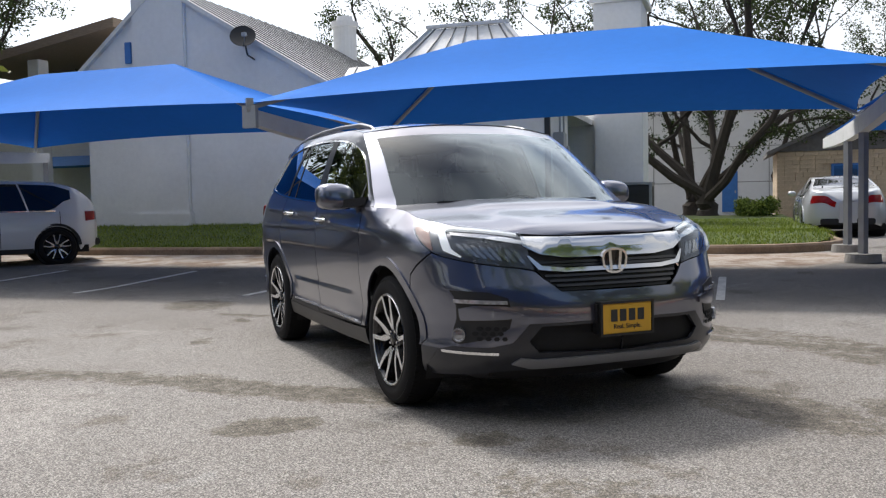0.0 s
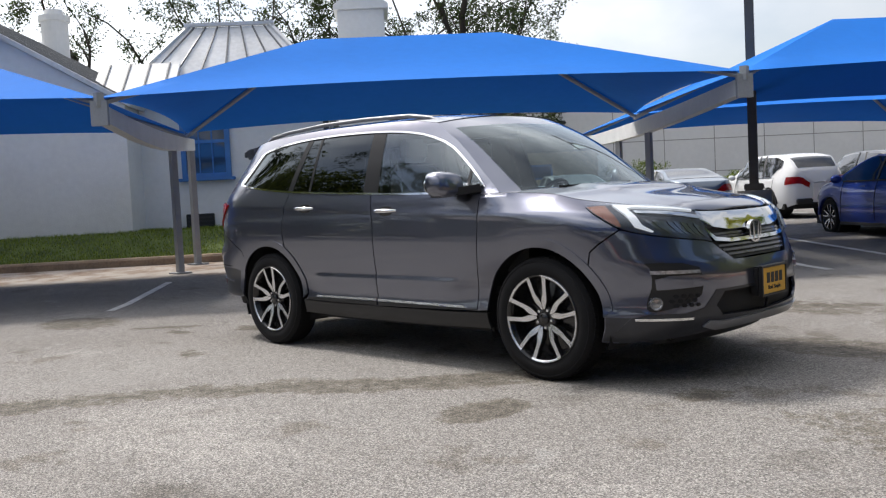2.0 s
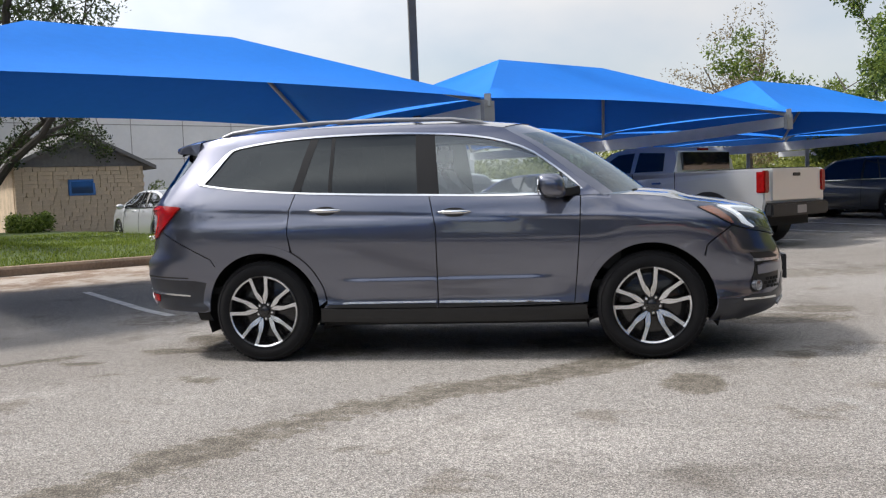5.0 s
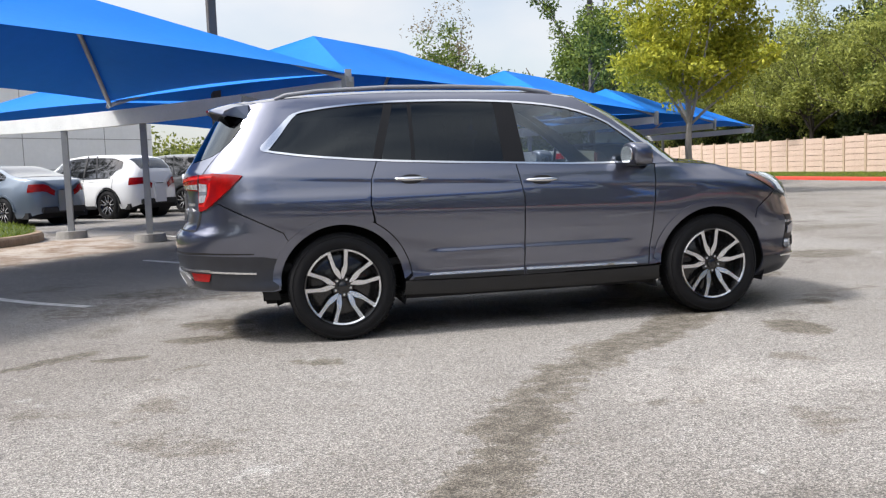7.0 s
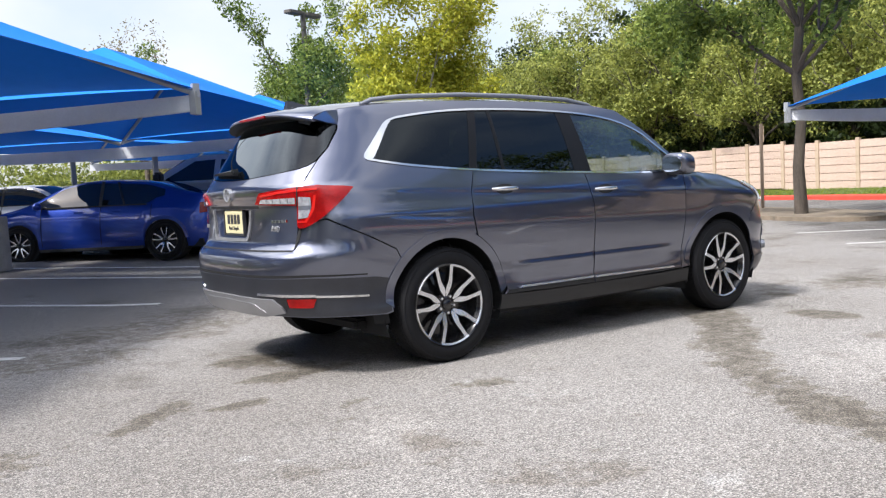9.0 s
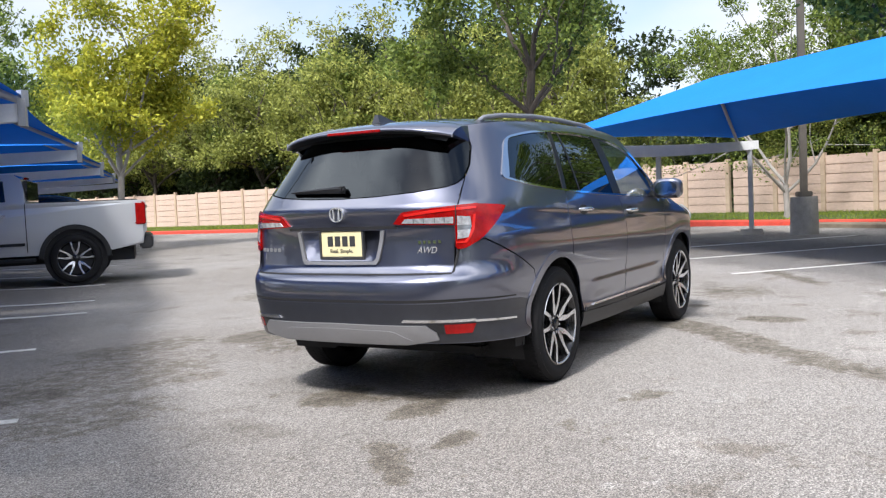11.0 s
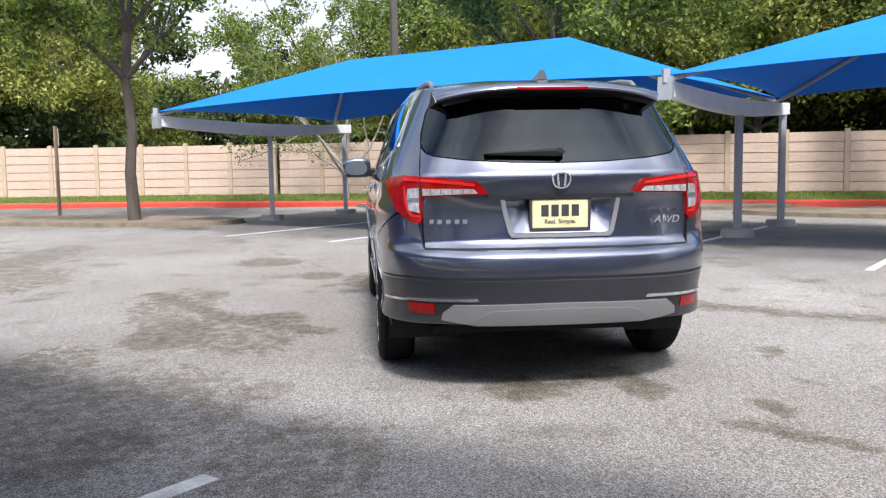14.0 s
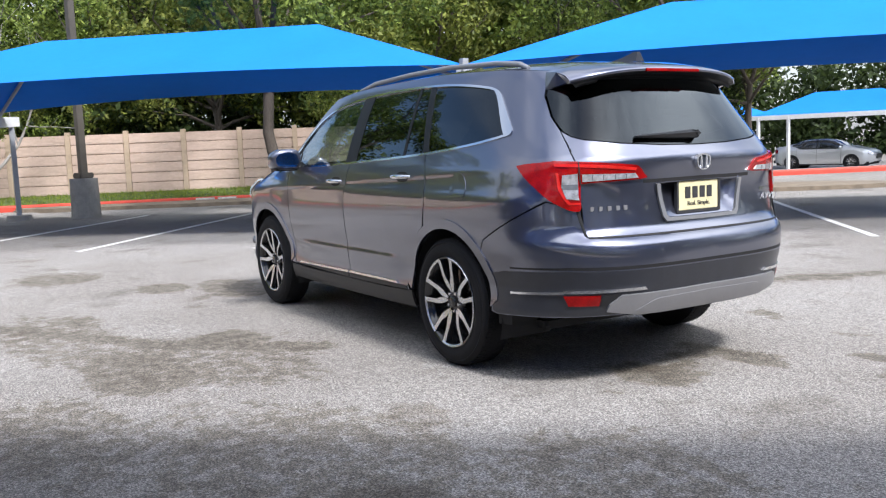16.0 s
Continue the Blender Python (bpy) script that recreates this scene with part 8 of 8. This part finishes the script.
def build_truck(u, v):
    x0, y0 = rowxy(u, v)
    ob = thing("pickup_truck", "silver crew cab pickup truck under the blue canopy", "truck", (x0, y0, ground_height(x0, y0)), VT, group="parked cars")
    ax = (-1.77, 1.87)

    def wide(z):
        return 1.0 if z < 1.3 else 0.985 - 0.33 * (z - 1.34)

    low = [(-2.86, 0.62), (-2.90, 0.80), (-2.90, 1.33), (-2.86, 1.365), (-1.05, 1.375), (1.40, 1.36), (2.35, 1.29), (2.72, 1.22), (2.86, 1.08), (2.90, 0.80), (2.86, 0.50), (2.5, 0.46)] + arc(ax[1], 0.42, 0.51, 8, 172, 18) + \
          [(1.25, 0.50), (-1.15, 0.50)] + arc(ax[0], 0.42, 0.51, 8, 172, 18) + [(-2.35, 0.56)]
    bm = bmesh.new()
    prism(bm, low, -1.0, 1.0)
    for q in bm.verts:
        q.co.y *= 1 - 0.07 * ramp(q.co.x, 2.3, 2.9) - 0.02 * ramp(q.co.z, 0.9, 0.5)
    bmesh.ops.bevel(bm, geom=[e for e in bm.edges if abs(e.verts[0].co.y - e.verts[1].co.y) < 0.2], offset=0.03, segments=2, affect="EDGES")
    part("body", bm, SILVER, ob, "silver lower body with bed")
    bm = bmesh.new()
    prism(bm, [(-1.04, 1.35), (-1.01, 1.60), (-0.97, 1.79), (-0.86, 1.865), (-0.3, 1.90), (0.30, 1.895), (0.62, 1.83), (1.02, 1.60), (1.42, 1.35)], -1.0, 1.0)
    for q in bm.verts:
        q.co.y = math.copysign(wide(q.co.z), q.co.y)
    bmesh.ops.bevel(bm, geom=[e for e in bm.edges if abs(e.verts[0].co.y - e.verts[1].co.y) < 0.4], offset=0.03, segments=2, affect="EDGES")
    part("cab", bm, SILVER, ob, "silver crew cab")
    for sg in (-1, 1):
        for nm, pts in (("rear_window", [(-0.74, 1.41), (-0.71, 1.76), (-0.09, 1.80), (-0.05, 1.41)]), ("front_window", [(0.06, 1.41), (0.03, 1.80), (0.44, 1.78), (1.10, 1.41)])):
            bm = bmesh.new()
            r0, r1 = ([bm.verts.new((x, sg * (wide(z) + d), z)) for x, z in pts] for d in (0.007, -0.03))
            for k in range(len(pts)):
                bm.faces.new((r0[k], r0[(k + 1) % len(pts)], r1[(k + 1) % len(pts)], r1[k]))
            bm.faces.new(r0)
            part(nm, bm, CAR_GLASS, ob, "dark side glass")
        for x in (-1.03, -0.02, 1.12):
            part("door_seam", boxes(((x - 0.006, sg * 0.99, 0.56), (x + 0.006, sg * 1.004, 1.38))), DARK, ob)
        for x in (-0.62, 0.30):
            part("door_handle", boxes(((x - 0.11, sg * 0.99, 1.16), (x + 0.11, sg * 1.035, 1.20)), bevel=0.01), CHROME, ob)
        part("side_moulding", boxes(((-1.0, sg * 0.99, 0.67), (1.2, sg * 1.015, 0.72)), bevel=0.005), BLACK, ob)
        part("running_board", boxes(((-1.15, sg * 0.86, 0.40), (1.25, sg * 1.06, 0.46)), bevel=0.015), BLACK, ob)
        part("tail_lamp", boxes(((-2.925, sg * 0.86, 0.94), (-2.74, sg * 1.012, 1.33)), bevel=0.02), RED_LENS, ob, "tall red tail lamp")
        part("headlamp", boxes(((2.70, sg * 0.60, 0.95), (2.885, sg * 0.945, 1.16)), bevel=0.03), CLEAR_LENS, ob)
        mir = part("wing_mirror", boxes(((1.00, sg * 1.02, 1.38), (1.16, sg * 1.24, 1.60)), bevel=0.04), BLACK, ob, smooth=True)
        part("mirror_arm", boxes(((1.04, sg * 0.93, 1.40), (1.10, sg * 1.04, 1.45))), BLACK, mir)
        for a in ax:
            o, i2 = arc(a, 0.42, 0.575, 2, 178, 20), arc(a, 0.42, 0.50, 178, 2, 20)
            bm = bmesh.new()
            prism(bm, o + i2, sg * 0.985, sg * 1.035)
            part("arch_flare", bm, BLACK, ob, "black arch flare")
            wl = bmesh.new()
            tube(wl, [(a, sg * 0.97, 0.44), (a, sg * 0.50, 0.44)], 0.505, 20)
            part("wheel_well", wl, DARK, ob)
            w = part("wheel", WHEEL[2], None, ob, "bright multi-spoke alloy wheel")
            w.matrix_basis = Matrix.Translation((a, sg * 0.90, 0.42)) @ Matrix.Rotation(math.pi if sg > 0 else 0, 4, "Z") @ Matrix.Diagonal((1.117, 1.15, 1.117, 1))
            part("tyre", WHEEL[0], None, w)
            part("hub_cap", WHEEL[5], None, w)
            for q in range(10):
                part("spoke", WHEEL[4][q % 2], None, w).matrix_basis = Matrix.Rotation(2 * math.pi * (q // 2) / 5, 4, "Y")
    part("windscreen", bar(bmesh.new(), (0.66, 0, 1.815), (1.385, 0, 1.385), 1.60, 0.03), CAR_GLASS, ob, "dark windscreen")
    part("rear_screen", boxes(((-1.06, -0.76, 1.42), (-0.99, 0.76, 1.76)), bevel=0.01), CAR_GLASS, ob, "dark rear glass")
    part("high_brake_light", boxes(((-0.99, -0.16, 1.80), (-0.94, 0.16, 1.84)), bevel=0.008), RED_LENS, ob)
    part("tailgate", boxes(((-2.93, -0.79, 0.80), (-2.88, 0.79, 1.36)), bevel=0.015), SILVER, ob)
    part("tailgate_handle", boxes(((-2.94, -0.12, 1.22), (-2.92, 0.12, 1.28)), bevel=0.005), BLACK, ob)
    part("bed_liner", boxes(((-2.78, -0.84, 1.0), (-1.12, 0.84, 1.384))), DARK, ob, "dark truck bed")
    part("rear_bumper", boxes(((-3.02, -0.94, 0.52), (-2.80, 0.94, 0.76)), bevel=0.03), BLACK, ob, "black step bumper")
    part("number_plate", boxes(((-3.035, -0.15, 0.56), (-3.015, 0.15, 0.70)), bevel=0.004), SATIN, ob)
    part("grille", boxes(((2.84, -0.60, 0.72), (2.92, 0.60, 1.16)), bevel=0.03), CHROME, ob)
    part("front_bumper", boxes(((2.70, -0.92, 0.46), (2.98, 0.92, 0.68)), bevel=0.05), CHROME, ob)
    part("underbody", boxes(((-2.7, -0.78, 0.34), (2.6, 0.78, 0.54))), DARK, ob)


build_truck(14.35, 1.75)
parked_car("hatchback_car", "bright blue hatchback car under the blue canopy", HATCH, 0.95, 4.52, 1.80, 2.70, 0, BLUEC, 12.5, 3.45, VT, 0.325, (-1.35, 0.95, 0.50, 1.18, -1.75, -0.95), 0.20)
parked_car("estate_car", "white compact sport utility car beside the kerb", SUVP, 1.05, 4.6, 1.86, 2.66, 0, WHITE, -8.05, 3.05, 278, 0.36, (-1.75, 0.85, 0.45, 1.12, -2.16, -1.82), 0.26, axle_mid=-0.12)
parked_car("saloon_car", "silver saloon car with a yellow plate", SEDAN, 0.97, 4.88, 1.86, 2.83, 0, SILVER, 8.67, 13.9, VT, 0.33, (-1.40, 1.0, 0.50, 1.22, -1.80, -0.85), 0.20)
parked_car("saloon_car", "blue-grey saloon car with black wheels", SEDAN, 0.97, 4.88, 1.86, 2.83, 0, BLUEGREY, 11.45, 12.95, VT, 0.33, (-1.40, 1.0, 0.50, 1.22, -1.80, -0.85), 0.20)
parked_car("estate_car", "white sport utility car with dark glass", SUVP, 1.05, 4.6, 1.86, 2.66, 0, WHITE, 14.3, 12.7, VT, 0.36, (-1.75, 0.85, 0.45, 1.12, -2.16, -1.82), 0.26)
parked_car("estate_car", "graphite sport utility car beyond the canopies", SUVP, 1.05, 4.6, 1.86, 2.66, 0, DKGREY, 17.1, 12.8, VT, 0.36, (-1.75, 0.85, 0.45, 1.12, -2.16, -1.82), 0.26)
parked_car("saloon_car", "white saloon car beyond the canopies", SEDAN, 0.97, 4.88, 1.86, 2.83, 0, WHITE, 19.9, 13.0, VT, 0.33, (-1.40, 1.0, 0.50, 1.22, -1.80, -0.85), 0.20)
parked_car("saloon_car", "white saloon car under the far canopies", SEDAN, 0.97, 4.88, 1.86, 2.83, 0, WHITE, 17.3, 7.9, VT + 180, 0.33, (-1.40, 1.0, 0.50, 1.22, -1.80, -0.85), 0.20)
parked_car("saloon_car", "white saloon car with black trim under the far canopies", SEDAN, 0.97, 4.88, 1.86, 2.83, 0, WHITE, 27.2, 2.6, VT, 0.33, (-1.40, 1.0, 0.50, 1.22, -1.80, -0.85), 0.20)
parked_car("estate_car", "graphite sport utility car under the far canopies", SUVP, 1.05, 4.6, 1.86, 2.66, 0, DKGREY, 24.3, 2.6, VT, 0.36, (-1.75, 0.85, 0.45, 1.12, -2.16, -1.82), 0.26)
parked_car("saloon_car", "graphite saloon car under the far canopies", SEDAN, 0.97, 4.88, 1.86, 2.83, 0, DKGREY, 20.2, 7.9, VT + 180, 0.33, (-1.40, 1.0, 0.50, 1.22, -1.80, -0.85), 0.20)


# ---- the lower car park beyond the fence's end ----
def low_z(x, y):
    return ground_height(x, y)


LOW_A, LOW_D = Vector((-0.96, -0.28)), Vector((0.28, -0.96))        # along the lower row, and away from the fence
for k in (0, -1, -2):
    q = Vector((24.7, -33.6)) + LOW_A * 8.4 * k
    canopy(q, LOW_A * 8.4, LOW_D * 5.5, 2.0, 2.0, 3.2)
    for e in (0.6, 2.1):
        p = q + LOW_A * e
        low = thing("canopy_post", "slim white steel canopy post in the lower car park", "post", (p.x, p.y, low_z(p.x, p.y)), group="lower canopy posts")
        part("pole", boxes(((-0.07, -0.07, 0), (0.07, 0.07, 2.02 - low_z(p.x, p.y))), bevel=0.01), BEAM, low)
        part("base_plate", boxes(((-0.13, -0.13, 0), (0.13, 0.13, 0.03))), STEEL, low)
    e0, e1 = q + LOW_A * 0.2, q + LOW_A * 8.2
    beam = thing("canopy_beam", "white steel beam along the lower shade canopy", "beam", group="lower canopy beams")
    part("bar", bar(bmesh.new(), (e0.x, e0.y, 1.98), (e1.x, e1.y, 1.98), 0.12, 0.22), BEAM, beam)
for x, y, p, nm, turn in ((21.8, -36.0, SILVER, "silver saloon car in the lower car park", 196), (29.5, -34.0, WHITE, "white saloon car in the lower car park", 240), (32.3, -33.0, DKGREY, "dark saloon car in the lower car park", 240),
                          (35.1, -32.2, BLUEGREY, "blue-grey saloon car in the lower car park", 240), (37.9, -31.4, DKGREY, "graphite saloon car in the lower car park", 240)):
    uu, vv = to_uv(x, y)
    parked_car("saloon_car", nm, SEDAN, 0.97, 4.88, 1.86, 2.83, 0, p, uu, vv, turn, 0.33, (-1.40, 1.0, 0.50, 1.22, -1.80, -0.85), 0.20)


def far_hedge():
    rng = random.Random(15)
    c, r = [], []
    for _ in range(620):
        t = rng.random()
        c.append((72 - 62 * t + rng.uniform(-3, 3), -38 - 34 * t + rng.uniform(-4, 4), -0.6 + 6.5 * rng.random() ** 1.2))
        r.append(rng.uniform(1.0, 2.0))
    me = leaf_cloud(c, r, 60000, 0.30, 79)
    me.materials.append(LEAF_DARK)
    tagged(new("lower_wood", me), "dark green trees behind the lower car park", "trees", kind="stuff")
    c, r = [], []
    for _ in range(160):
        t = rng.random()
        c.append((26 + 30 * t + rng.uniform(-2, 2), -24 - 2 * t + rng.uniform(-2, 2), -0.4 + 4.5 * rng.random()))
        r.append(rng.uniform(0.6, 1.2))
    me = leaf_cloud(c, r, 12000, 0.16, 80)
    me.materials.append(LEAF_MID)
    tagged(new("bank_shrubs", me), "green shrubs on the bank at the end of the fence", "shrubs", kind="stuff")


far_hedge()
again(isle_tree, 8.63, -12.33, 0.12, 100, 1.0, "green tree with a slim pale trunk behind the canopy posts")
again(oak, 14.1, -16.3, 0.1, 75, 0.72, "dark live oak beside the red kerb")
island("island", ring(*rowxy(1.5, -18.8), 5.2, 1.15, 50), "raised soil island under the trees by the canopies")
